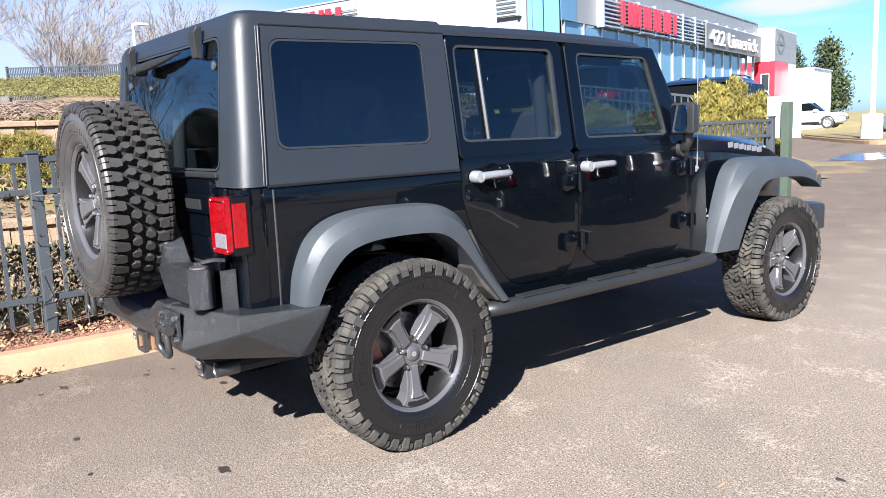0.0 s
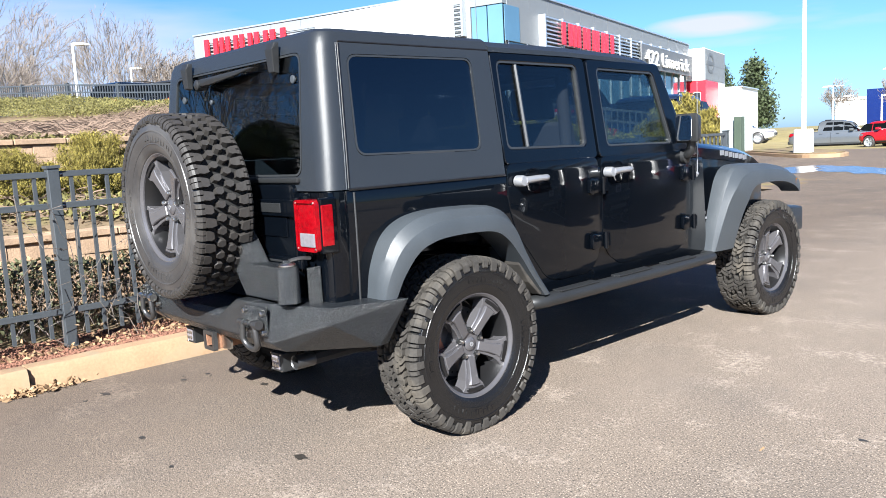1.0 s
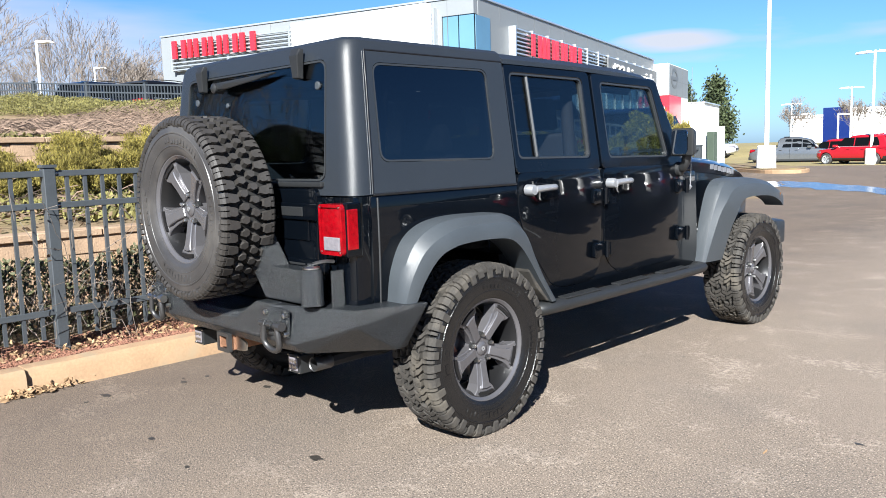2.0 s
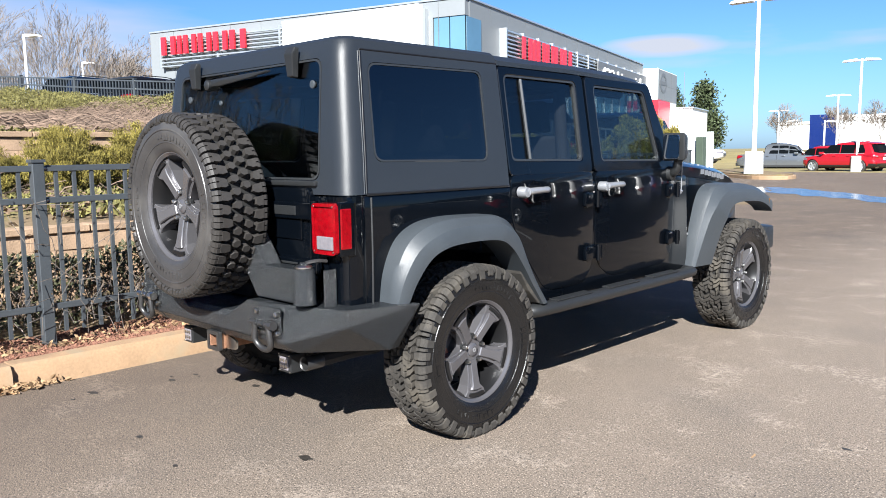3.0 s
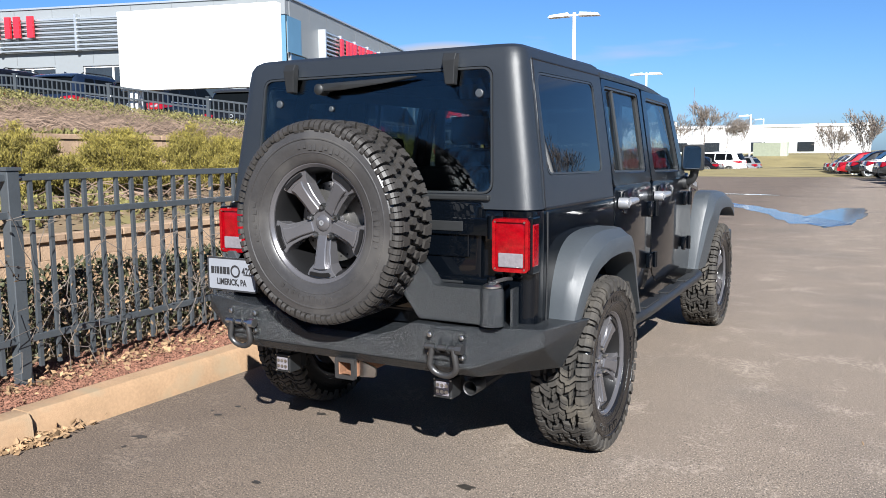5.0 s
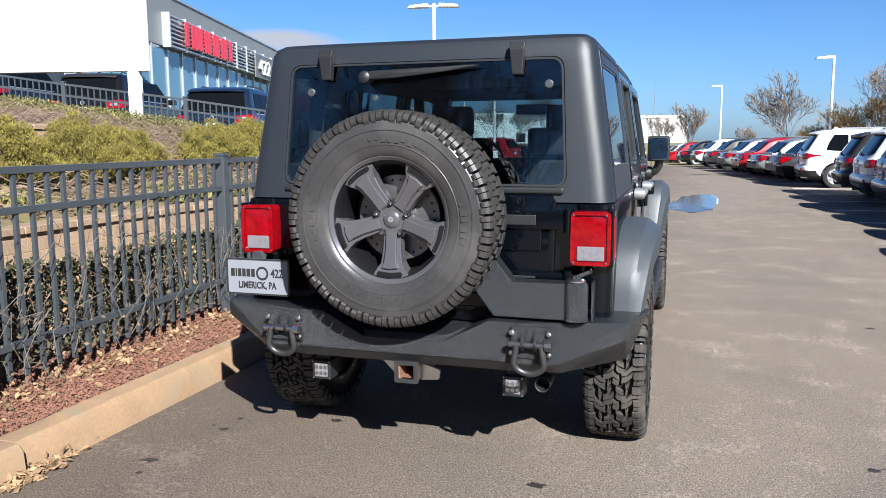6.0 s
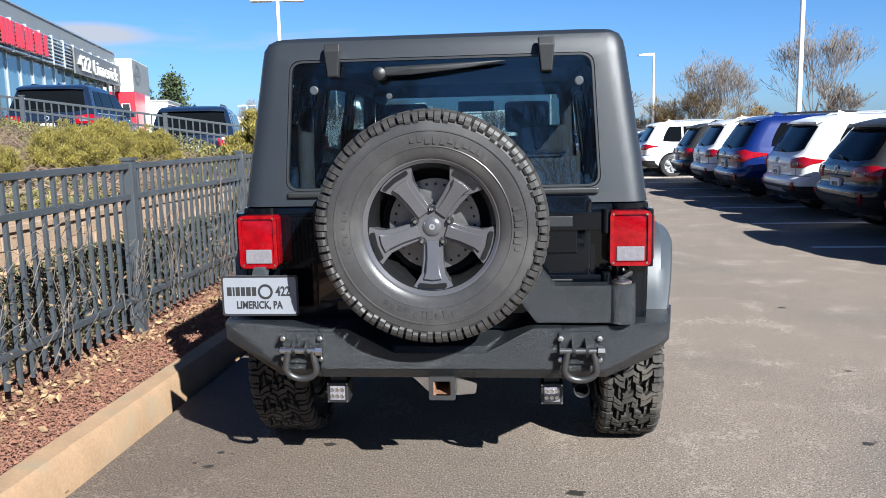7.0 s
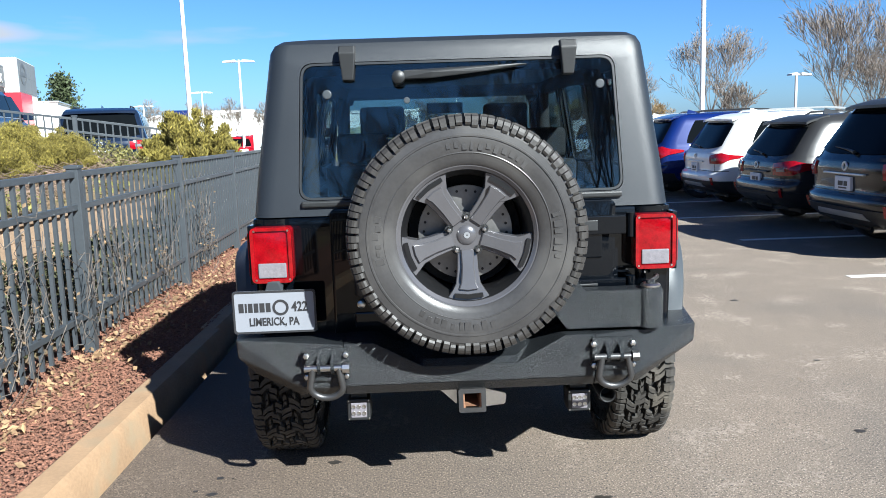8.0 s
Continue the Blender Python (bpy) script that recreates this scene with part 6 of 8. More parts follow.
def bank_cover():
    """Dead vines and tufts over the bank, and the green strip along its top."""
    rnd = random.Random(31)
    t = thing("dead_growth", "tangle of pale dead stems over the bank", "dead plants", kind="stuff")
    v, f = [], []
    while len(f) < 44000:
        x, y = rnd.uniform(-16.5, -4.6), rnd.uniform(-5.0, 9.6)
        if x > -7.2 and rnd.random() < 0.6:
            continue
        behind = (y - 9.12 - 0.293 * (x + 9.8)) * 0.956
        if behind > -0.3:
            continue
        near = max(0.0, 1 + behind / 6.0)
        if rnd.random() > 0.25 + near:
            continue
        z = rise(x, y)
        k = rnd.uniform(0.15, 0.5)
        a = rnd.uniform(0, 6.28)
        p = Vector((x, y, z + rnd.uniform(0.03, 0.16)))
        m = p + Vector((math.cos(a) * k * 0.5, math.sin(a) * k * 0.5, rnd.uniform(0.06, 0.24) * (0.5 + 0.6 * near)))
        q = p + Vector((math.cos(a) * k, math.sin(a) * k, rnd.uniform(0, 0.15)))
        w = Vector((0, 0, rnd.uniform(0.003, 0.0065)))
        i = len(v)
        v += [p - w, p + w, m - w, m + w, q - w, q + w]
        f += [(i, i + 1, i + 3, i + 2), (i + 2, i + 3, i + 5, i + 4)]
    scatter_mesh("dead_tangle", v, f, DEADSTEM, t)

    def litter():
        while True:
            x, y = rnd.uniform(-15.0, -4.5), rnd.uniform(-5, 9.2)
            if (y - 9.12 - 0.293 * (x + 9.8)) < -0.2:
                return Vector((x, y, rise(x, y) + rnd.uniform(0.0, 0.12)))
    a, b = leaf_cloud(16000, litter, 0.07, rnd, 0.3, 0.2)
    scatter_mesh("litter", a, b, LITTER, t)
    g = thing("ground_cover", "low green ground cover along the top of the bank", "ground cover", kind="stuff")

    def strip():
        while True:
            k = rnd.uniform(-9.5, 2.6)
            w = rnd.uniform(0.15, 1.9)
            x, y = -9.8 + k * 2.4 * 0.956 + w * 0.292, 9.12 + k * 2.4 * 0.280 - w * 0.956
            lump = 0.5 + 0.5 * noise.noise((x * 0.9, y * 0.9, 7.0))
            if rnd.random() < 0.35 + lump:
                return Vector((x, y, rise(x, y) + 0.04 + rnd.random() ** 0.7 * 0.30 * (0.5 + lump) * (1.2 - 0.6 * abs(w - 0.8))))
    a, b = leaf_cloud(90000, strip, 0.05, rnd, 0.8, 0.5)
    scatter_mesh("foliage", a, b, COVER, g)

    def tuft():
        while True:
            x, y = rnd.uniform(-8.5, -4.5), rnd.uniform(-4, 9)
            if noise.noise((x * 0.8, y * 0.8, 2.0)) > 0.05:
                return Vector((x, y, rise(x, y) + rnd.uniform(0, 0.06)))
    a, b = leaf_cloud(9000, tuft, 0.10, rnd, 0.5, 1.2)
    scatter_mesh("grass", a, b, COVER, g)


DEADSTEM = mat("dead_stem", (0.152, 0.106, 0.078), 0.9, vary=0.25, scale=5, island=0.5)
COVER = mat("ground_cover_leaf", (0.138, 0.126, 0.038), 0.8, vary=0.3, scale=2, island=0.5)
bank_cover()


def mulch_chips():
    rnd = random.Random(9)
    t = thing("bark_mulch", "loose reddish bark chips with dry leaves", "mulch", kind="stuff")
    v, f = [], []
    for _ in range(44000):
        x, y = rnd.uniform(-2.7, -1.70), rnd.uniform(-3.5, 6.5)
        z = rise(x, y) + rnd.uniform(0.0, 0.022)
        a, k, w = rnd.uniform(0, 6.28), rnd.uniform(0.004, 0.014), rnd.uniform(0.002, 0.005)
        d, s = Vector((math.cos(a), math.sin(a), rnd.uniform(-0.5, 0.5))) * k, Vector((-math.sin(a), math.cos(a), rnd.uniform(-0.6, 0.6))) * w
        p = Vector((x, y, z))
        i = len(v)
        v += [p - d - s, p + d - s, p + d + s, p - d + s, p + Vector((0, 0, 0.006))]
        f += [(i, i + 1, i + 4), (i + 1, i + 2, i + 4), (i + 2, i + 3, i + 4), (i + 3, i, i + 4)]
    scatter_mesh("chip_layer", v, f, CHIP, t)

    def leaf():
        y = rnd.uniform(-4, 7)
        x = rnd.gauss(-2.28, 0.10) if rnd.random() < 0.8 else rnd.uniform(-2.7, -1.75)
        return Vector((x, y, rise(x, y) + abs(rnd.gauss(0, 0.025))))
    a, b = leaf_cloud(2600, leaf, 0.045, rnd, 0.4, 0.15)
    scatter_mesh("leaf_litter", a, b, DRY, t)
    g = thing("gutter_litter", "dry leaves gathered at the kerb joint", "leaves", kind="stuff")

    def gut():
        return Vector((rnd.gauss(-1.50, 0.03), rnd.gauss(-1.32, 0.11), 0.004 + abs(rnd.gauss(0, 0.012))))
    a, b = leaf_cloud(260, gut, 0.04, rnd, 0.3, 0.1)
    scatter_mesh("leaf_litter", a, b, DRY, g)
    v2 = thing("dead_vine", "dry vine stems caught in the fence", "vine", kind="stuff")
    bm = bmesh.new()
    for _ in range(110):
        y = rnd.choice((-0.6, 0.3, 1.9, 3.1, 4.6)) + rnd.gauss(0, 0.35)
        p = Vector((-2.28 - 0.035 * y, y, rnd.uniform(0.05, 0.8)))
        path = [p]
        for k in range(6):
            p = p + Vector((rnd.gauss(0, 0.02), rnd.gauss(0, 0.08), rnd.gauss(0.05, 0.07)))
            path.append(p.copy())
        tube(bm, path, 0.0025, 3, False)
    tagged(part("vine_growth", bm, BARK, v2), kind="stuff")

    def caught():
        y = rnd.choice((-0.6, 0.3, 1.9, 3.1, 4.6)) + rnd.gauss(0, 0.3)
        return Vector((-2.28 - 0.035 * y + rnd.gauss(0, 0.03), y, abs(rnd.gauss(0.1, 0.45))))
    a, b = leaf_cloud(380, caught, 0.032, rnd)
    scatter_mesh("dead_foliage", a, b, LITTER, v2)


mulch_chips()


# ---- trees ----


def bare_tree(name, label, at, height, seed, spread=0.5, group="bare trees", twig_r=0.0060, limbs=9, twigs=None):
    """A leafless tree: a short trunk, fanning limbs and a haze of fine twigs."""
    rnd = random.Random(seed)
    t = thing(name, label, "tree", pose(*at), group=group)
    trunk, v, f = bmesh.new(), [], []
    fans = (limbs, 5, 5, 4, 3)

    def limb(p, d, length, r, level):
        path, rad = [p], [r]
        k = (4, 4, 3, 2, 1, 1)[level]
        for i in range(k):
            d = (d + Vector((rnd.gauss(0, 0.065), rnd.gauss(0, 0.065), rnd.gauss(0.05, 0.05)))).normalized()
            p = p + d * (length / k)
            path.append(p.copy())
            rad.append(r * (1 - 0.6 * (i + 1) / k))
        if level < 2:
            tube(trunk, path, rad, 6 if level < 1 else 4, False)
        else:
            for a, b2, ra in zip(path, path[1:], rad):
                s = (b2 - a).orthogonal().normalized()
                s.rotate(Matrix.Rotation(rnd.uniform(0, 6.28), 3, (b2 - a).normalized()))
                s = s * max(ra, twig_r)
                i = len(v)
                v.extend([a - s, a + s, b2 + s * 0.5, b2 - s * 0.5])
                f.append((i, i + 1, i + 2, i + 3))
        if level >= 5:
            return
        n = fans[level]
        for i in range(n):
            u = (0.45 + 0.55 * (i + 1) / n) if level == 0 else rnd.uniform(0.25, 1.0) if i else 1.0
            j = u * (len(path) - 1)
            q = path[int(j)].lerp(path[min(len(path) - 1, int(j) + 1)], j - int(j))
            side = d.orthogonal().normalized()
            side.rotate(Matrix.Rotation(i * 2.4 + rnd.uniform(-0.5, 0.5), 3, d))
            w = spread * rnd.uniform(0.5, 1.15) * (1.0 if level else 1.15)
            nd = (d * (1 - 0.5 * w) + side * w + Vector((0, 0, 0.10))).normalized()
            limb(q, nd, length * ((1.15 if level == 0 else 0.68) * rnd.uniform(0.8, 1.1)) * (1.0 - 0.25 * (u if level else 0)), rad[int(j)] * rnd.uniform(0.42, 0.6), level + 1)

    limb(Vector((0, 0, 0)), Vector((0, 0, 1)), height * 0.30, height * 0.012, 0)
    part("trunk", trunk, BARK, t, smooth=50)
    scatter_mesh("crown", v, f, twigs or TWIG, t)
    return t


tree_a = bare_tree("bare_tree", "grey leafless tree with a wide twiggy crown", (-17.3, 79.4, 0.95), 4.6, 3, twig_r=0.012)
tree_b = bare_tree("bare_tree", "leafless tree with upswept branches", (-11.1, 80.7, 0.95), 4.6, 14, 0.42, twig_r=0.012)
tree_c = bare_tree("bare_tree", "tall leafless tree with a fan of fine twigs", (10.4, 41.1, 0), 6.6, 25, 0.44, twig_r=0.009)
fine_a = bare_tree("bare_tree", "grey leafless tree at the edge of the woods", (-57.0, 21.0, rise(-57, 21)), 4.6, 3, twig_r=0.0045)
fine_a.scale = (1.5, 1.5, 1.5)
fine_b = bare_tree("bare_tree", "leafless tree with thin upswept branches at the edge of the woods", (-61.0, 29.0, rise(-61, 29)), 4.6, 14, 0.42, twig_r=0.0045)
fine_b.scale = (1.9, 1.9, 1.9)
tree_d = bare_tree("bare_tree", "leafless tree with dense fine twigs behind the lot", (-12.5, -28, 0), 6.6, 37, 0.48, limbs=11)
# across the lawn, behind the row of cars, over the terrace, and all round behind the eye
FAR_TREES = [(-22.8, 77.9, 1.15, 80, 1), (-19.4, 78.9, 1.1, 200, 0), (-14.5, 80.0, 1.4, 120, 1), (-12.5, 80.4, 1.0, 300, 0), (-28.1, 76.3, 1.1, 15, 0), (-1.9, 66.2, 1.1, 60, 1), (0.5, 58.2, 1.15, 150, 1), (4.4, 56.1, 0.62, 30, 1), (6.2, 46.0, 1.25, 120, 0),
             (13.0, 32.0, 1.05, 10, 2), (15.9, 26.3, 1.12, 70, 2), (27.5, 22.0, 1.25, 140, 0), (31.0, 27.0, 1.2, 40, 2), (17.6, 27.5, 1.35, 200, 0), (11.4, 39.9, 0.85, 150, 2), (20.5, 33.0, 1.4, 320, 0), (15.2, 35.5, 0.95, 100, 1), (21.5, 24.5, 1.1, 30, 2)]
WOOD_EDGE = [(-52, 20, 1.69, 12, 2), (-59, 26, 2.6, 77, 0), (-66, 15, 1.95, 140, 2), (-62, 33, 2.34, 230, 1), (-71, 24, 3.77, 300, 1), (-55, 10, 2.99, 45, 0), (-78, 36, 2.21, 110, 2), (-68, 41, 2.6, 20, 0), (-82, 22, 3.12, 210, 1), (-50, 31, 2.08, 160, 1), (-75, 48, 2.08, 60, 2), (-65, 3.5, 3.64, 95, 0), (-58, 3.0, 3.38, 20, 1)]
BEHIND = [(-17, -12.5, 1.3, 70, 0), (-21, -17, 1.5, 200, 1), (-25, -14, 1.6, 10, 2), (-15, -17, 1.35, 120, 1), (-28, -10, 1.6, 40, 0), (-9, -25, 2.0, 30, 3), (-5.5, -29, 1.9, 10, 3), (-1.5, -30, 1.6, 80, 3), (3, -29, 1.85, 170, 3), (7.0, -25, 2.05, 100, 3), (10, -27, 2.0, 250, 3), (-7, -23, 1.65, 210, 3), (5.2, -23, 1.7, 20, 3), (-16, -26, 2.0, 310, 0), (18, -26, 2.0, 20, 0), (-22, -30, 1.5, 120, 2), (25, -30, 1.4, 60, 2), (29, -14, 2.0, 200, 0), (33, 0, 1.6, 90, 2), (26, -24, 1.3, 60, 2), (36, 9, 2.2, 130, 0)]
for x, y, k, yaw, src in FAR_TREES + WOOD_EDGE + BEHIND:
    seen_far = y > 30 and x > -40
    o = copy_thing((tree_a if seen_far else fine_a, tree_b if seen_far else fine_b, tree_c, tree_d)[src], pose(x, y, rise(x, y) if x < -4.4 and y < 40 else 0.95 if y > 76 else fall(x, y), 0, 0, yaw))
    o.scale = (k, k, k)


def leafy_tree(name, label, at, h, r, seed, material, n=5200, cone=0.5):
    rnd = random.Random(seed)
    t = thing(name, label, "tree", pose(*at))
    b = bmesh.new()
    tube(b, [(0, 0, 0), (0.05, 0, h * 0.5), (0, 0.05, h * 0.95)], [h * 0.02, h * 0.013, 0.01], 6, False)
    tips = []
    for i in range(70):
        z = h * rnd.uniform(0.16, 0.98)
        a, q = rnd.uniform(0, 6.28), r * (1 - cone * (z / h)) * rnd.uniform(0.5, 1.05) * min(1, (1.02 - z / h) * 4)
        e = Vector((math.cos(a) * q, math.sin(a) * q, z))
        tube(b, [(0, 0, z * 0.86), e], [0.03, 0.008], 3, False)
        tips.append(e)
    part("trunk", b, BARK, t)
    s = r * 0.17

    def inside():
        e = rnd.choice(tips)
        k = rnd.uniform(0.45, 1.0)
        return Vector((e.x * k + rnd.gauss(0, s), e.y * k + rnd.gauss(0, s), e.z + rnd.gauss(0, s)))
    v, f = leaf_cloud(n, inside, 0.30 * r / 2.2, rnd)
    scatter_mesh("foliage", v, f, material, t)
    return t


leafy_tree("evergreen_tree", "dark evergreen tree with a ragged crown", (-36.6, 78.0, 0.0), 7.9, 2.5, 2, EVERGREEN, 8000)
leafy_tree("evergreen_tree", "small dark evergreen tree", (-39.6, 76.6, 0), 8.0, 2.0, 7, EVERGREEN)
GOLD = mat("golden_twig", (0.24, 0.165, 0.075), 0.9, vary=0.3, scale=3)
gold = bare_tree("golden_tree", "rounded bare tree with golden brown twigs", (10.2, 41.9, 0), 4.6, 9, 0.5, "golden trees", 0.012, 12, GOLD)
for x, y, k, yaw in ((8.9, 43.4, 0.85, 80), (12.0, 38.7, 0.72, 190), (6.9, 45.0, 0.60, 250), (9.6, 48.5, 0.7, 30)):
    o = copy_thing(gold, pose(x, y, 0, 0, 0, yaw))
    o.scale = (k, k, k)


def woods(label, seed, count, first, last, near, far, low, high):
    """Leafless woods as one growth of stems and twigs, between two bearings and two distances."""
    rnd = random.Random(seed)
    t = thing("woods", label, "woods", kind="stuff")
    v, f = [], []
    for _ in range(count):
        a = rnd.uniform(radians(first), radians(last))
        d = rnd.uniform(near, far)
        x, y = d * math.sin(a), d * math.cos(a)
        h = rnd.uniform(low, high) * d / far
        p = Vector((x, y, rise(x, y) if x < -40 else -0.05))
        for k in range(13):
            q = p + Vector((rnd.gauss(0, h * 0.12), rnd.gauss(0, h * 0.12), h * rnd.uniform(0.5, 1.0) if k else h))
            s = Vector((math.cos(a), -math.sin(a), 0)) * (0.14 if k == 0 else 0.085) * d / 100
            b = p + Vector((0, 0, 0 if k == 0 else h * rnd.uniform(0.1, 0.6)))
            i = len(v)
            v += [b - s, b + s, q]
            f.append((i, i + 1, i + 2))
    scatter_mesh("tree_growth", v, f, TWIG, t)


woods("distant brown leafless woods", 40, 4200, -96, -56, 85, 160, 8.0, 13.2)
woods("dark leafless woods along the open side of the lot", 41, 2600, 78, 250, 38, 66, 5.0, 9.5)


# ---- parked cars ----


def car_paint(name, c, metal=0.0):
    return mat(name, c, 0.2, metal=metal, vary=0.05, scale=3, coat=0.25)


PAINTS = {"white": car_paint("white_car_paint", (0.72, 0.72, 0.71)), "red": car_paint("red_car_paint", (0.31, 0.008, 0.016)), "blue": car_paint("blue_car_paint", (0.006, 0.018, 0.11), 0.2),
          "navy": car_paint("navy_car_paint", (0.010, 0.018, 0.038), 0.2), "grey": car_paint("grey_car_paint", (0.040, 0.040, 0.040), 0.3), "dark": car_paint("dark_car_paint", (0.008, 0.0085, 0.010), 0.2), "silver": car_paint("silver_car_paint", (0.30, 0.31, 0.32), 0.5), "steel": car_paint("steel_grey_paint", (0.13, 0.14, 0.15), 0.5)}


def car_wheels(c, axle, w, r):
    for ax in axle:
        for s in (1, -1):
            b = bmesh.new()
            lathe(b, [(s * (w - 0.24), 0.22), (s * (w - 0.23), r - 0.02), (s * (w - 0.20), r), (s * (w - 0.03), r), (s * (w - 0.005), r - 0.03), (s * (w - 0.004), 0.25), (s * (w - 0.02), 0.235)], 28, "y", (ax, 0, r))
            ty = part("wheel", b, RUBBER, c, smooth=40)
            b = bmesh.new()
            lathe(b, [(s * (w - 0.022), 0.238), (s * (w - 0.012), 0.232), (s * (w - 0.03), 0.215), (s * (w - 0.12), 0.20), (s * (w - 0.12), 0.02)], 24, "y", (ax, 0, r))
            for k in range(5):
                an = 2 * math.pi * k / 5
                for da in (-0.14, 0.14):
                    tube(b, [(ax + 0.04 * math.cos(an), s * (w - 0.05), r + 0.04 * math.sin(an)), (ax + 0.215 * math.cos(an + da), s * (w - 0.03), r + 0.215 * math.sin(an + da))], 0.017, 5)
            lathe(b, [(s * (w - 0.08), 0.06), (s * (w - 0.04), 0.055), (s * (w - 0.035), 0.001)], 14, "y", (ax, 0, r))
            part("rim", b, SLAT, ty, smooth=40)


def ramp(table, z):
    for (a, p), (b, q) in zip(table, table[1:]):
        if z <= b:
            return p + (q - p) * max(0.0, (z - a) / (b - a))
    return table[-1][1]


def skin(f, nu, nv, out=0.008, depth=0.03):
    """A curved panel over f(u, v, offset), with u and v from 0 to 1."""
    b = bmesh.new()
    top = [[b.verts.new(f(i / nu, j / nv, out)) for j in range(nv + 1)] for i in range(nu + 1)]
    low = [[b.verts.new(f(i / nu, j / nv, out - depth)) for j in range(nv + 1)] for i in range(nu + 1)]
    for i in range(nu):
        for j in range(nv):
            b.faces.new((top[i][j], top[i + 1][j], top[i + 1][j + 1], top[i][j + 1]))
    edge = [(i, 0) for i in range(nu)] + [(nu, j) for j in range(nv)] + [(i, nv) for i in range(nu, 0, -1)] + [(0, j) for j in range(nv, 0, -1)]
    for (i, j), (k, m) in zip(edge, edge[1:] + edge[:1]):
        b.faces.new((top[i][j], low[i][j], low[k][m], top[k][m]))
    return b


def sport_car(colour, label, at, L=4.65, W=1.86, H=1.70, lamp=(0.36, 0.20, 0.20), trim=None, group="parked cars"):
    """A tall car with its tail at the origin and its nose towards +x: a shell of rounded outlines stacked in height."""
    paint = PAINTS[colour]
    c = thing("parked_car", label, "car", at, group=group)
    w, belt = W / 2, H * 0.60
    nose = belt - 0.10
    tail = [(0.28, 0.24), (0.33, 0.12), (0.42, 0.02), (0.54, -0.03), (0.61, -0.015), (0.645, 0.035), (max(0.69, belt - 0.30), 0.045), (belt - 0.10, 0.03), (belt - 0.02, 0.05), (belt + 0.03, 0.10), (belt + 0.07, 0.125), (H - 0.16, 0.40), (H - 0.08, 0.47), (H - 0.035, 0.60), (H - 0.010, 0.9), (H, 1.35)]
    front = [(0.28, L - 0.30), (0.34, L - 0.10), (0.50, L), (nose - 0.25, L - 0.01), (nose - 0.12, L - 0.06), (nose - 0.04, L - 0.22), (nose - 0.01, L - 0.55), (nose + 0.03, L * 0.755), (belt + 0.05, L * 0.725), (H - 0.16, L * 0.57), (H - 0.08, L * 0.54), (H - 0.035, L * 0.50), (H, L * 0.42)]
    half = [(0.28, w * 0.86), (0.34, w * 0.94), (0.50, w * 0.985), (0.64, w), (belt - 0.14, w * 0.995), (belt - 0.04, w * 0.97), (belt + 0.02, w * 0.945), (H - 0.16, w * 0.80), (H - 0.08, w * 0.755), (H - 0.035, w * 0.69), (H - 0.010, w * 0.55), (H, w * 0.38)]
    turn = [(0.5, 0.42), (belt, 0.40), (belt + 0.1, 0.30), (H, 0.28)]
    bow = [(nose - 0.1, 0.85), (nose + 0.03, 0.5), (H, 0.38)]

    def bend(u, p):
        return 1 - max(0.0, 1 - abs(u) ** p) ** (1 / p)

    def rear(u, z, off=0.0):
        return (ramp(tail, z) - off + ramp(turn, z) * bend(u, 4), (ramp(half, z) + off) * u, z)

    def fore(u, z, off=0.0):
        return (ramp(front, z) + off - ramp(bow, z) * bend(u, 3), (ramp(half, z) + off) * u, z)

    us = [0, 0.3, 0.55, 0.72, 0.84, 0.91, 0.955, 0.98, 0.995, 1.0]
    rings = []
    zs = [0.28, 0.33, 0.42, 0.5, 0.54, 0.60, 0.615, 0.64, 0.655, max(0.69, belt - 0.30), belt - 0.18, belt - 0.14, belt - 0.11, belt - 0.08, belt - 0.04, belt - 0.02, belt, belt + 0.03, belt + 0.07, belt + 0.2, H - 0.25, H - 0.16, H - 0.12, H - 0.08, H - 0.055, H - 0.035, H - 0.02, H - 0.010, H]
    for z in sorted(zs):
        a = [rear(u, z) for u in us]
        d = [fore(u, z) for u in us[::-1]]
        side = [(a[-1][0] + (d[0][0] - a[-1][0]) * k, a[-1][1], z) for k in (0.25, 0.5, 0.75)]
        loop = a + side + d
        rings.append(loop + [(x, -y, zz) for x, y, zz in loop[-2:0:-1]])
    b = bmesh.new()
    loft(b, rings)
    r = 0.345
    axle = (0.94, L - 0.90)
    cuts = []
    for ax in axle:
        for s in (1, -1):
            cb = bmesh.new()
            lathe(cb, [(min(s * (w - 0.30), s * (w + 0.1)), r + 0.055), (max(s * (w - 0.30), s * (w + 0.1)), r + 0.055)], 24, "y", (ax, 0, r), caps=True)
            cuts.append(cb)
    part("body", carve(b, cuts), paint, c, smooth=40)

    def pane(u, v, off, k0=0.87):
        q = (u * 2 - 1) * k0
        z0, z1 = belt + 0.055 + 0.05 * abs(u * 2 - 1) ** 5, H - 0.165 - 0.02 * abs(u * 2 - 1) ** 5
        return z0 + (z1 - z0) * v, q
    part("rear_window", skin(lambda u, v, o: rear(pane(u, v, o)[1], pane(u, v, o)[0], o), 14, 5), CAR_GLASS, c, smooth=40)
    part("windscreen", skin(lambda u, v, o: fore((u * 2 - 1) * 0.84, belt + 0.0 + (H - 0.16 - belt) * v, o), 14, 5), CAR_GLASS, c, smooth=40)
    z0, z1 = belt + 0.05, H - 0.16
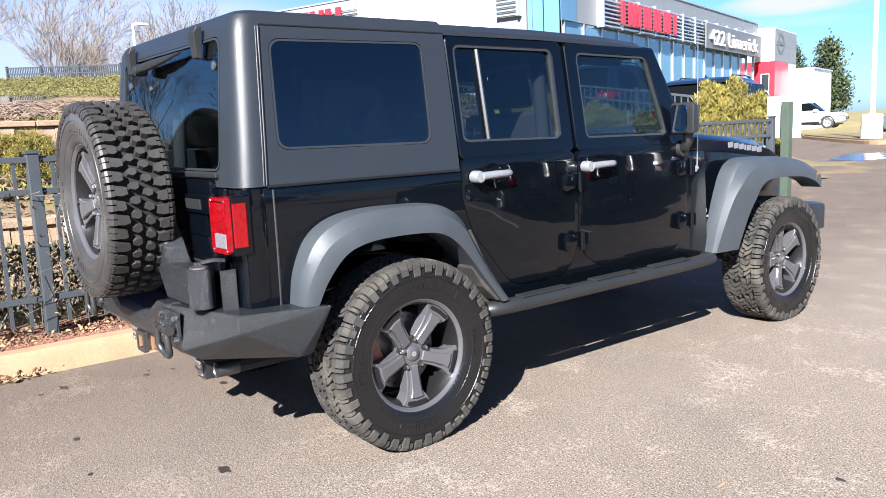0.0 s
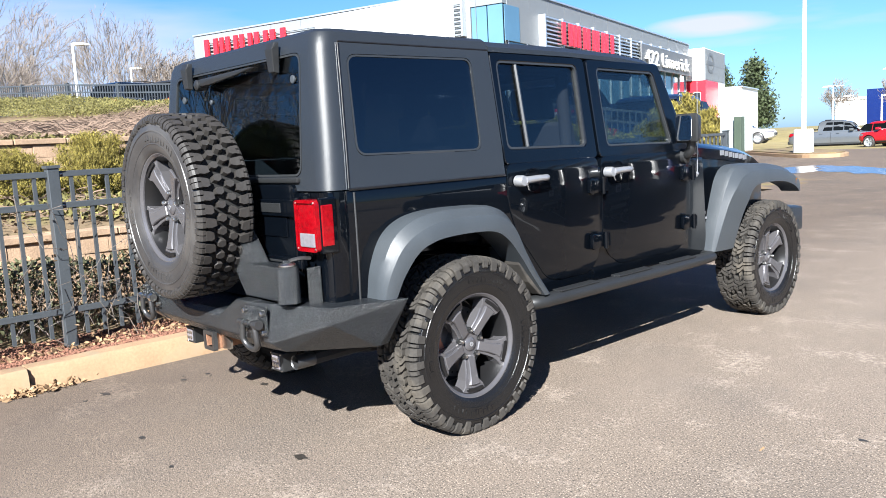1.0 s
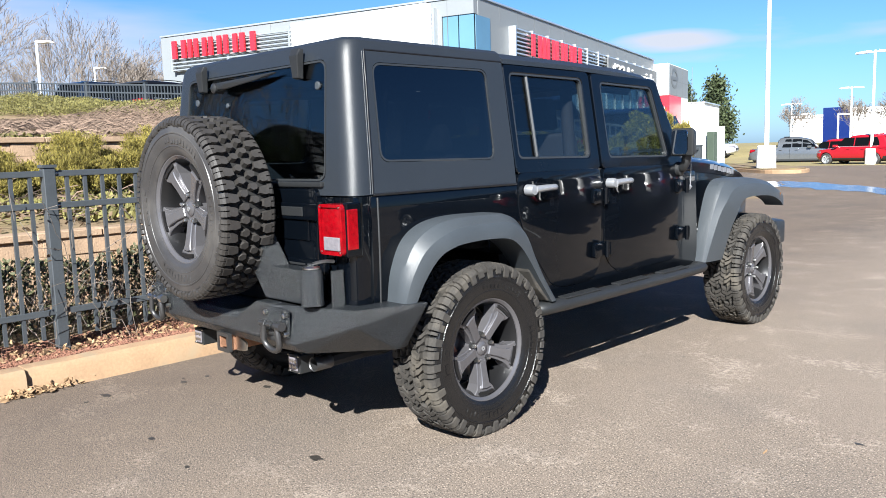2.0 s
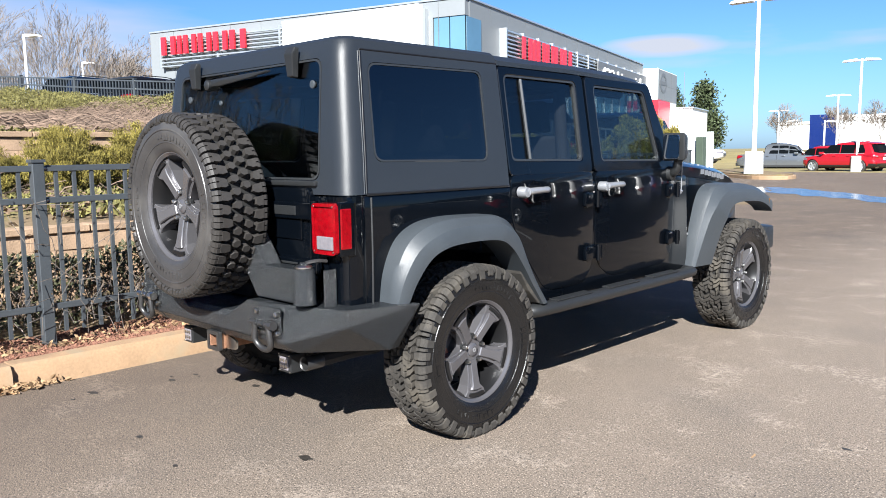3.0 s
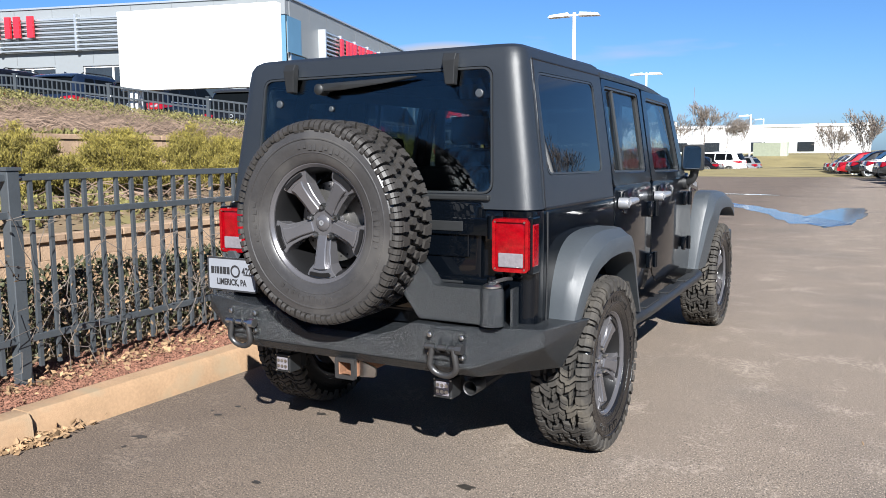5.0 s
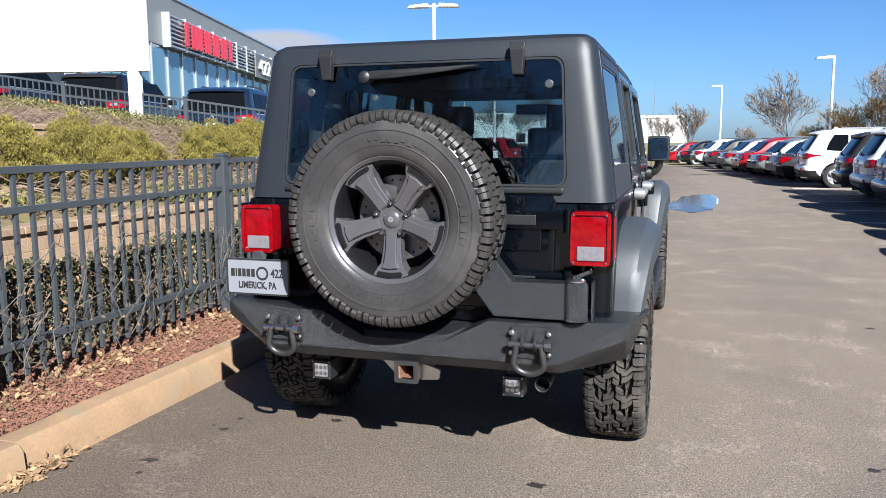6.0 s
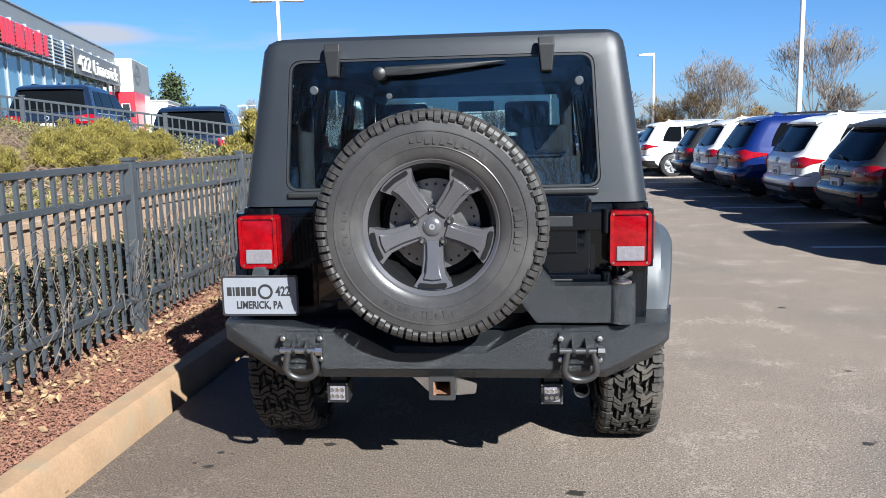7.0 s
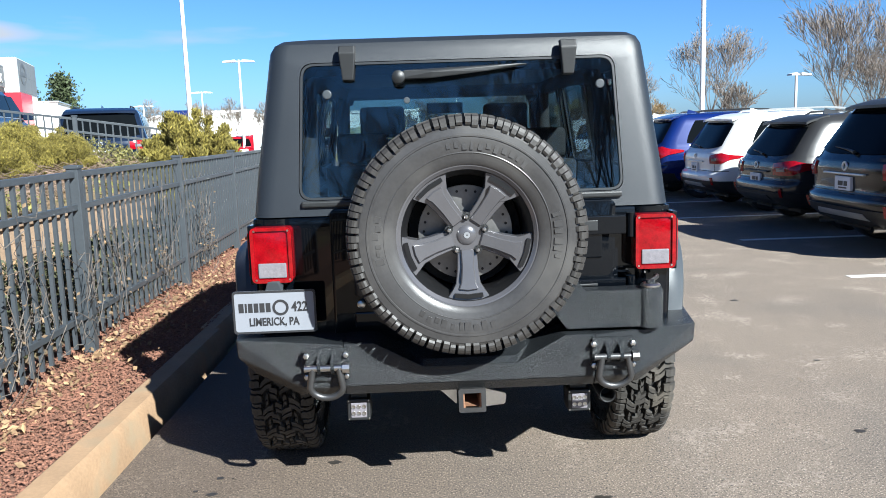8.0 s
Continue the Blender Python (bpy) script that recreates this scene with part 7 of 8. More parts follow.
    for s in (1, -1):
        for k, (xa, xb) in enumerate(((0.66, 1.22), (1.28, 2.10), (2.16, L * 0.70))):
            def win(u, v, o, xa=xa, xb=xb, k=k, s=s):
                lo = xa + (0.20 * v ** 1.5 if k == 0 else 0.0)
                hi = xb - (L * 0.115 * v if k == 2 else 0.0)
                z = z0 + (z1 - z0) * v + (0.03 * (1 - v) * (1 - u) ** 3 if k == 0 else 0.0)
                return (lo + (hi - lo) * u, s * (ramp(half, z) + o), z)
            part("side_window", skin(win, 5, 4), CAR_GLASS, c, smooth=40)
        def strip(u, v, o, s=s):
            return (0.70 + (L * 0.68 - 0.70) * u, s * (ramp(half, z0 - 0.03 + 0.018 * v) + o), z0 - 0.03 + 0.018 * v)
        part("window_trim", skin(strip, 4, 1, 0.012), SLAT, c)
        s0, reach, tall = lamp

        def glow(u, v, o, s=s, a0=s0, a1=1.0):
            g = a0 + (a1 + reach - a0) * u
            q = 1 - (1 - min(g, 1.0)) ** 2
            mid = belt - 0.115 + 0.045 * u
            h = tall * (0.62 + 0.38 * math.sin(math.pi * min(1, 0.15 + u * 0.7))) * (1 - 0.80 * max(0.0, u - 0.5) / 0.5)
            x, y, z = rear(q, mid + (v - 0.5) * h, o)
            return (x + max(0.0, g - 1.0) * 1.5, s * y, z)
        tl = part("tail_lamp", skin(glow, 14, 4, 0.016), CAR_LENS, c, smooth=50)
        part("reversing_lamp", skin(lambda u, v, o: glow(0.10 + u * 0.22, 0.28 + v * 0.3, o), 4, 2, 0.020), CLEAR_LENS, tl)

        def beam(u, v, o, s=s):
            q = 0.45 + 0.53 * u
            x, y, z = fore(q, nose - 0.26 + 0.05 * u + (0.13 - 0.05 * u) * v, o)
            return (x, s * y, z)
        part("head_lamp", skin(beam, 8, 2, 0.01), CLEAR_LENS, c, smooth=40)
        part("door_mirror", bev(boxed(L * 0.655, L * 0.70, *sorted((s * w * 0.93, s * (w + 0.16))), belt + 0.0, belt + 0.14), 0.03), paint, c)
        part("reflector", skin(lambda u, v, o: (rear(0.80 + 0.05 * u, 0.44 + 0.12 * v, o)[0], s * rear(0.80 + 0.05 * u, 0.44 + 0.12 * v, o)[1], 0.44 + 0.12 * v), 2, 2, 0.022), RED_LENS, c)
        b = bmesh.new()
        tube(b, [(0.95, s * w * 0.60, H - 0.03), (1.05, s * w * 0.60, H + 0.022), (2.0, s * w * 0.60, H + 0.035), (L * 0.50, s * w * 0.60, H + 0.01), (L * 0.52, s * w * 0.60, H - 0.05)], 0.016, 6)
        part("roof_rail", b, trim or BLACK, c)
        for dx in (1.25, 2.13):
            part("door_seam", skin(lambda u, v, o: (dx + 0.007 * u, s * (ramp(half, 0.40 + (belt - 0.42) * v) + o), 0.40 + (belt - 0.42) * v), 1, 4, 0.001), BLACK, c)
        for hx in (L * 0.32, L * 0.50):
            part("door_handle", boxed(hx, hx + 0.18, *sorted((s * w * 0.97, s * (w + 0.025))), belt - 0.13, belt - 0.10, 0.008), paint, c)
        part("sill_trim", skin(lambda u, v, o: (1.36 + (L - 2.68) * u, s * (ramp(half, 0.29 + 0.12 * v) + o), 0.29 + 0.12 * v), 3, 2, 0.010), BLACK, c)
        part("tailgate_seam", skin(lambda u, v, o: (rear(0.80 + 0.008 * u, 0.66 + (belt - 0.84) * v, o)[0], s * rear(0.80 + 0.008 * u, 0.66, o)[1], 0.66 + (belt - 0.84) * v), 1, 4, 0.001), BLACK, c)
        b = bmesh.new()
        lathe(b, [(-0.0, 0.035), (0.20, 0.035), (0.20, 0.028), (0.0, 0.028)], 12, "x", (0.06, s * w * 0.55, 0.30))
        part("exhaust", b, CHROME, c)
    part("rear_bumper", skin(lambda u, v, o: rear(math.copysign(1 - (1 - abs(u * 2 - 1)) ** 2, u - 0.5), 0.285 + 0.215 * v, o), 32, 8, 0.014), BLACK, c, smooth=40)
    part("skid_plate", skin(lambda u, v, o: rear((u * 2 - 1) * (0.55 - 0.08 * v), 0.385 + 0.07 * v, o), 8, 2, 0.024), SLAT if trim else DARKSTEEL, c, smooth=40)
    part("bumper_gap", skin(lambda u, v, o: rear(math.copysign(1 - (1 - abs(u * 2 - 1)) ** 2, u - 0.5) * 0.99, 0.655 + 0.010 * v, o), 32, 1, 0.003), BLACK, c)
    tp = part("number_plate", boxed(0.012, 0.05, -0.16, 0.16, belt - 0.335, belt - 0.185, 0.004), PALE_PLATE, c)
    for x0, x1, za, zb in ((-0.10, -0.03, 0.05, 0.10), (-0.01, 0.09, 0.05, 0.10), (-0.09, 0.08, 0.02, 0.035)):
        part("plate_bar", boxed(0.0095, 0.02, x0, x1, belt - 0.335 + za, belt - 0.335 + zb), INK, tp)
    part("garnish", boxed(0.005, 0.05, -w * 0.42, w * 0.42, belt - 0.165, belt - 0.145, 0.006), trim or BLACK, c)
    b = bmesh.new()
    lathe(b, [(0.0, 0.055), (-0.012, 0.05), (-0.012, 0.034), (0.0, 0.03)], 18, "x", (0.036, 0, belt - 0.075))
    part("emblem", b, SLAT, c)
    part("grille", boxed(L - 0.12, L + 0.005, -w * 0.45, w * 0.45, 0.50, nose - 0.25, 0.02), BLACK, c)
    b = bmesh.new()
    tube(b, [rear(-0.08, belt + 0.075, 0.035), rear(0.12, belt + 0.10, 0.03), rear(0.45, belt + 0.125, 0.02)], [0.02, 0.012, 0.007], 6)
    part("wiper", b, BLACK, c)

    def lip(u, v, o):
        q = u * 2 - 1
        back = ramp(tail, H - 0.16) - 0.075 + 0.07 * abs(q) ** 2.5
        return (back + (0.72 - back) * v, q * w * (0.735 - 0.03 * v), H - 0.108 + 0.09 * v ** 0.75 - 0.016 * abs(q) ** 3 + o)
    part("spoiler", skin(lip, 14, 5, 0.004, 0.030), BLACK if colour in ("grey", "dark") else paint, c, smooth=40)
    b = bmesh.new()
    hull(b, [(0.95, 0.012, H - 0.02), (0.95, -0.012, H - 0.02), (1.2, 0.03, H - 0.01), (1.2, -0.03, H - 0.01), (0.97, 0, H + 0.065), (1.0, 0, H + 0.06)])
    part("roof_fin", b, paint, c)
    part("underbody", boxed(0.35, L - 0.35, -w * 0.75, w * 0.75, 0.22, 0.40), UNDER, c)
    car_wheels(c, axle, w, r)
    return c


def parked_car(colour, label, at, L=4.65, W=1.86, H=1.70, kind="suv", group="parked cars"):
    """A car with its tail at the origin and its nose towards +x."""
    paint = PAINTS[colour]
    c = thing("parked_car", label, "car", at, group=group)
    w = W / 2
    belt = H * 0.60
    sill = 0.30
    nose = belt - 0.10
    # lower body: stations along the length, each a rounded half section
    st = [(0.0, 0.84, 0.55, belt - 0.30), (0.06, 0.93, 0.42, belt - 0.08), (0.22, 0.985, 0.34, belt), (0.9, 1.0, sill, belt + 0.01), (L * 0.45, 1.0, sill, belt), (L * 0.68, 1.0, sill, belt - 0.02), (L * 0.80, 0.99, sill, nose + 0.02), (L * 0.93, 0.95, 0.32, nose - 0.06), (L * 0.985, 0.86, 0.38, nose - 0.16), (L, 0.74, 0.46, nose - 0.28)]
    if kind == "sedan":
        st[2] = (0.22, 0.985, 0.34, belt - 0.03)
    b = bmesh.new()
    rings = []
    for x, k, z0, z1 in st:
        q = w * k
        zs = [z0, z0 + 0.06, z0 + (z1 - z0) * 0.45, z0 + (z1 - z0) * 0.72, z1 - 0.05, z1]
        xs = [q * 0.93, q * 0.985, q, q * 0.985, q * 0.95, q * 0.88]
        right = [(x, -a, z) for a, z in zip(xs, zs)]
        rings.append(right + [(x, a, z) for a, z in zip(xs[::-1], zs[::-1])])
    loft(b, rings)
    r = 0.345
    axle = (0.92, L - 0.88)
    cuts = []
    for ax in axle:
        for s in (1, -1):
            cb = bmesh.new()
            lathe(cb, [(min(s * (w - 0.28), s * (w + 0.1)), r + 0.055), (max(s * (w - 0.28), s * (w + 0.1)), r + 0.055)], 20, "y", (ax, 0, r), caps=True)
            cuts.append(cb)
    part("body", carve(b, cuts), paint, c, smooth=38)
    # cabin: rounded sections along the length, the glass set on it
    if kind == "suv":
        line = [(0.10, belt - 0.03), (0.17, belt + 0.10), (0.42, H - 0.17), (0.50, H - 0.085), (0.62, H - 0.05), (1.0, H - 0.015), (1.8, H), (2.5, H - 0.02), (2.95, H - 0.09), (L * 0.66, H - 0.19), (L * 0.74, belt - 0.05)]
    elif kind == "pickup":
        line = [(1.75, belt - 0.03), (1.78, belt + 0.10), (1.85, H - 0.17), (1.9, H - 0.085), (2.0, H - 0.05), (2.2, H - 0.015), (2.6, H), (3.0, H - 0.02), (3.35, H - 0.09), (L * 0.68, H - 0.19), (L * 0.76, belt - 0.05)]
    else:
        line = [(0.50, belt - 0.03), (0.75, belt + 0.12), (1.10, H - 0.14), (1.35, H - 0.05), (1.9, H), (2.4, H - 0.02), (2.75, H - 0.08), (L * 0.75, belt - 0.05)]

    def roof_at(x):
        for (xa, za), (xb, zb) in zip(line, line[1:]):
            if x <= xb:
                return za + (zb - za) * max(0.0, (x - xa) / (xb - xa))
        return line[-1][1]

    def tail_at(z):
        for (xa, za), (xb, zb) in zip(line, line[1:]):
            if z <= zb:
                return xa + (xb - xa) * (z - za) / (zb - za)
        return line[3][0]

    def flank(x, z):
        return w * (0.90 + 0.05 * min(1, x / 1.2) - 0.04 * max(0, x / L - 0.55)) - max(0.0, z - belt) * 0.30 - 0.05 * max(0.0, (z - belt) / 0.6) ** 3
    b = bmesh.new()
    rings = []
    for xa, xb in zip(line, line[1:]):
        for k in range(3):
            x = xa[0] + (xb[0] - xa[0]) * k / 3
            zt = roof_at(x)
            h2 = max(0.03, zt - belt)
            half = [(flank(x, belt), belt - 0.08), (flank(x, belt), belt), (flank(x, belt + h2 * 0.5), belt + h2 * 0.5), (flank(x, belt + h2 * 0.85), belt + h2 * 0.85), (flank(x, belt + h2) - 0.05, belt + h2 * 0.97 - 0.008), (flank(x, belt + h2) - 0.16, belt + h2 - 0.004), (flank(x, belt + h2) * 0.4, belt + h2 + 0.014)]
            rings.append([(x, y, z) for y, z in half] + [(x, -y, z) for y, z in half[::-1]])
    loft(b, rings)
    part("cabin", b, paint, c, smooth=34)
    z0, z1 = belt + 0.07, H - (0.20 if kind == "suv" else 0.17)
    rw = [(-flank(0.3, z0) + 0.06, z0), (flank(0.3, z0) - 0.06, z0), (flank(0.5, z1) - 0.07, z1), (-flank(0.5, z1) + 0.07, z1)]
    part("rear_window", sheet(bmesh.new(), rounded(rw, 0.06, 3), lambda y, z: (tail_at(z) - 0.034, y, z), lambda y, z: (tail_at(z) + 0.12, y, z)), CAR_GLASS, c)
    xf0, xf1 = line[-2][0] + 0.04, line[-1][0] - 0.06
    part("windscreen", sheet(bmesh.new(), rounded([(xf0, -w * 0.62), (xf1, -w * 0.78), (xf1, w * 0.78), (xf0, w * 0.62)], 0.06, 3), lambda x, y: (x, y, roof_at(x) + 0.022), lambda x, y: (x, y, roof_at(x) - 0.03)), CAR_GLASS, c)
    first = tail_at(belt + 0.28) + (0.20 if kind == "suv" else 0.35)
    last = line[-2][0] - (0.05 if kind == "suv" else -0.15)
    for s in (1, -1):
        span = last - first
        for k, (u0, u1) in enumerate(((0.0, 0.27), (0.30, 0.63), (0.66, 1.0))):
            xa, xb = first + span * u0, first + span * u1
            top = lambda x: min(H - 0.155, roof_at(x) - 0.10)
            q = [(xa - (0.10 if k == 0 else 0.0), belt + 0.055), (xb + (0.25 if k == 2 else 0.0), belt + 0.045), (xb, top(xb)), ((xa + xb) / 2, top((xa + xb) / 2)), (xa + (0.12 if k == 0 else 0.0), top(xa + 0.1))]
            part("side_window", sheet(bmesh.new(), rounded(q, 0.045, 3), lambda x, z: (x, s * (flank(x, z) + 0.009), z), lambda x, z: (x, s * (flank(x, z) - 0.03), z)), CAR_GLASS, c)
    x0, x1, x2, tw, top = line[0][0], line[3][0], 2.6, w * 0.74, H - 0.05
    # lamps, bumpers, plate
    for s in (1, -1):
        b = bmesh.new()
        hull(b, [(x, s * y, z) for x, y, z in ((0.045, w * 0.52, belt - 0.20), (0.045, w * 0.55, belt - 0.06), (-0.005, w * 0.62, belt - 0.20), (0.03, w * 0.62, belt - 0.05), (0.03, w * 0.93, belt - 0.24), (0.10, w * 0.97, belt - 0.03), (0.40, w * 1.0, belt - 0.06), (0.42, w * 1.0, belt - 0.13), (0.12, w * 1.0, belt - 0.25))])
        part("tail_lamp", bev(b, 0.01), RED_LENS, c)
        b = bmesh.new()
        hull(b, [(L - x, s * y, z) for x, y, z in ((0.06, w * 0.45, nose - 0.22), (0.06, w * 0.45, nose - 0.32), (0.14, w * 0.86, nose - 0.16), (0.14, w * 0.88, nose - 0.30), (0.42, w * 0.97, nose - 0.12), (0.40, w * 0.98, nose - 0.18))])
        part("head_lamp", bev(b, 0.01), CLEAR_LENS, c)
        part("door_mirror", bev(boxed(L * 0.655, L * 0.70, *sorted((s * w * 0.93, s * (w + 0.16))), belt + 0.0, belt + 0.14), 0.03), paint, c)
        part("reflector", boxed(-0.006, 0.05, *sorted((s * w * 0.62, s * w * 0.78)), 0.50, 0.55), RED_LENS, c)
        part("roof_rail", boxed(x1 + 0.25, x2 - 0.1, s * tw * 0.86 - 0.015, s * tw * 0.86 + 0.015, H - 0.03, H + 0.025, 0.008), BLACK, c)
        part("door_seam", boxed(L * 0.46, L * 0.463, *sorted((s * w * 0.96, s * w * 1.001)), 0.40, belt - 0.06), BLACK, c)
        for hx in (L * 0.34, L * 0.52):
            part("door_handle", boxed(hx, hx + 0.18, *sorted((s * w * 0.985, s * (w + 0.025))), belt - 0.13, belt - 0.10, 0.008), paint, c)
        part("sill_trim", boxed(1.35, L - 1.3, *sorted((s * w * 0.9, s * w * 1.004)), 0.27, 0.40, 0.01), BLACK, c)
    b = bmesh.new()
    loft(b, [[(-0.035 + (0.1 if k > 0.8 else 0.0), k * w * 0.9, z) for z in (0.36, 0.56)] + [(0.30, k * w * 0.96, z) for z in (0.56, 0.36)] for k in (-1, -0.7, 0, 0.7, 1)])
    part("rear_bumper", bev(b, 0.02), BLACK if colour != "red" else paint, c)
    part("bumper_step", boxed(-0.045, 0.1, -w * 0.45, w * 0.45, 0.385, 0.41, 0.008), DARKSTEEL, c)
    part("number_plate", boxed(-0.012, 0.05, -0.16, 0.16, belt - 0.42, belt - 0.26, 0.004), PLATE, c)
    part("garnish", boxed(-0.01, 0.05, -w * 0.5, w * 0.5, belt - 0.22, belt - 0.19, 0.004), SLAT, c)
    part("grille", boxed(L - 0.12, L + 0.005, -w * 0.45, w * 0.45, 0.50, nose - 0.25, 0.02), BLACK, c)
    b = bmesh.new()
    tube(b, [(tail_at(belt + 0.11) - 0.03, -0.3, belt + 0.11), (tail_at(belt + 0.15) - 0.03, 0.1, belt + 0.15)], 0.012, 6)
    part("wiper", b, BLACK, c)
    b = bmesh.new()
    hull(b, [(x1 - 0.10, s * tw * 0.80, H - 0.085) for s in (1, -1)] + [(x1 + 0.15, s * tw * 0.88, H - 0.035) for s in (1, -1)] + [(x1 + 0.15, s * tw * 0.90, H - 0.10) for s in (1, -1)] + [(x1 - 0.08, s * tw * 0.82, H - 0.12) for s in (1, -1)])
    if kind == "suv":
        part("spoiler", bev(b, 0.008), BLACK, c)
        b = bmesh.new()
        hull(b, [(x1 + 0.35, 0.012, H), (x1 + 0.35, -0.012, H), (x1 + 0.55, 0.02, H), (x1 + 0.55, -0.02, H), (x1 + 0.36, 0, H + 0.06)])
        part("roof_fin", b, BLACK, c)
    else:
        b.free()
    part("underbody", boxed(0.25, L - 0.25, -w * 0.8, w * 0.8, 0.22, 0.40), UNDER, c)
    car_wheels(c, axle, w, r)
    return c


LAMPS = {"dark": (0.46, 0.02, 0.20), "grey": (0.34, 0.12, 0.19), "white": (0.44, 0.06, 0.17), "blue": (0.38, 0.10, 0.23)}
ROW = [("dark", "black sport utility car parked tail out", 4.40, 4.80, 4.8, 1.95, 1.78), ("grey", "dark grey estate car parked tail out", 4.50, 7.33, 4.8, 1.84, 1.62), ("white", "white crossover parked tail out", 4.50, 9.85, 4.6, 1.84, 1.70),
       ("blue", "bright blue sport utility car parked tail out", 4.30, 12.5, 4.9, 1.96, 1.76), ("white", "white sport utility car parked beside a blue one", 4.35, 15.1, 4.8, 1.92, 1.74), ("grey", "charcoal crossover parked tail out", 4.35, 17.6, 4.6, 1.84, 1.68),
       ("white", "white sport utility car with dark lower trim", 3.95, 22.0, 5.0, 2.0, 1.78)]
for col, lab, x, y, L, W, H in ROW:
    sport_car(col, lab, pose(x, y, 0), L, W, H * 0.945, LAMPS[col], SLAT if col in ("white", "dark") else None)
def down_row(y):
    """A stall in the far part of the row, which swings across the lot."""
    x = 3.95 - 0.17 * (y - 22)
    return pose(x, y, fall(x, y), 0, 0, 9.6)


grey = parked_car("grey", "grey saloon in a long row of cars", down_row(24.9), 4.7, 1.82, 1.46, "sedan")
silver = parked_car("silver", "silver saloon in a long row of cars", down_row(27.5), 4.7, 1.82, 1.46, "sedan")
red = parked_car("red", "red saloon in a long row of cars", down_row(30.1), 4.6, 1.82, 1.48, "sedan")
white = parked_car("white", "white saloon in a long row of cars", down_row(40.3), 4.7, 1.82, 1.46, "sedan")
dark = parked_car("dark", "dark saloon in a long row of cars", down_row(45.2), 4.7, 1.82, 1.46, "sedan")
for src, y in ((silver, 33.1), (grey, 36.6), (red, 50.0), (white, 53.0), (silver, 56.0)):
    copy_thing(src, down_row(y))
# cars on the terrace
for colour, label, x, y, z, yaw in (
        ("navy", "dark blue-grey sport utility car behind the upper fence", -9.86, 12.48, 1.00, 104), ("navy", "dark blue sport utility car parked by the portal", -6.75, 12.7, 0.45, 106),
        ("dark", "black sport utility car behind the upper fence", -12.99, 11.81, 1.38, 106), ("dark", "black sport utility car along the front of the building", -16.1, 11.15, 1.74, 106),
        ("navy", "dark blue sport utility car along the front of the building", -18.9, 10.55, 1.99, 106), ("dark", "black sport utility car with roof rails on the terrace", -21.7, 9.96, 2.24, 106),
        ("dark", "black sport utility car at the end of the terrace", -25.0, 9.27, 2.46, 106), ("navy", "dark blue sport utility car at the far end of the terrace", -28.7, 8.5, 2.70, 106)):
    sport_car(colour, label, pose(x, y, z, 0, 0, yaw), 4.7, 1.9, 1.74)
# cars across the lot
def across(x, y, yaw):
    return pose(x, y, fall(x, y), 0, 0, yaw)


sport_car("red", "bright red sport utility car parked sideways", pose(-9.8, 45.3, -0.12, 0, 0, 165), 4.7, 1.86, 1.70)
parked_car("steel", "silver-grey crew cab pickup near the light pole", across(-20.4, 50.5, 15), 5.5, 1.95, 1.84, "pickup")
sport_car("red", "red car behind the silver one", across(-15.0, 56.3, 165), 4.6, 1.85, 1.75)
sport_car("white", "white sport utility car by the entrance", pose(-23.5, 44.1, 0.36, 0, 0, 15), 4.7, 1.9, 1.68)
far_dark = parked_car("dark", "dark saloon across the lot", across(-10.8, 61.2, 170), 4.6, 1.82, 1.46, "sedan")
copy_thing(far_dark, across(-9.6, 61.9, 172))
sport_car("white", "white sport utility car across the lot", across(-8.2, 64.3, 172), 5.2, 2.0, 1.85)
parked_car("silver", "silver hatchback across the lot", across(-7.3, 66.1, 172), 4.2, 1.76, 1.50)

# ---- the lot: lines, lamps, islands and the far side ----


def stall_lines():
    for k in range(20):
        y = 3.38 + 2.49 * k
        tagged(part("stall_line", boxed(3.75, 8.9, y - 0.05, y + 0.05, 0.0, 0.004), LINE), "worn white parking line", "road marking", kind="structure")


stall_lines()


def light_pole(label, at, h, heads, base=0.0, yaw=0.0):
    p = thing("light_pole", label, "street lamp", pose(*at, 0, 0, yaw), group="lot lights")
    b = bmesh.new()
    if base:
        lathe(b, [(0, 0.33), (base - 0.04, 0.31), (base, 0.28)], 18, "z", caps=True)
        part("concrete_base", b, POLE, p)
        b = bmesh.new()
    tube(b, [(0, 0, base), (0, 0, h)], [0.085, 0.065], 8)
    part("shaft", b, POLE, p, smooth=50)
    for s in heads:
        part("arm", boxed(*sorted((0, s * 0.35)), -0.03, 0.03, h - 0.12, h - 0.06), POLE, p)
        b = bmesh.new()
        hull(b, [(s * x, y, h + z) for x, y, z in ((0.18, -0.20, -0.13), (0.18, 0.20, -0.13), (0.95, -0.20, -0.15), (0.95, 0.20, -0.15), (0.22, -0.15, 0.0), (0.22, 0.15, 0.0), (0.88, -0.15, -0.06), (0.88, 0.15, -0.06))])
        part("lamp_head", b, POLE, p)
    return p


light_pole("tall white double-headed light pole on a pale concrete base", (-8.4, 24.8, 0.40), 6.05, (1, -1), 0.80, 10)
light_pole("white double-headed light pole on a concrete base", (-11.1, 44.8, -0.1), 6.2, (1, -1), 0.9, 5)
light_pole("white double-headed light pole far across the lot", (-20.0, 68.6, -0.6), 6.3, (1, -1), 0.7, 5)
light_pole("white light pole behind the row of cars", (7.85, 43.4, 0), 5.8, (-1, -0.6), 0, 10)
light_pole("white light pole far behind the row of cars", (2.95, 71.2, -0.2), 6.4, (-1, -0.6), 0, 10)
light_pole("tall white light pole among the parked cars", (8.4, 20.6, 0), 7.4, (1, -1), 0.7, 0)
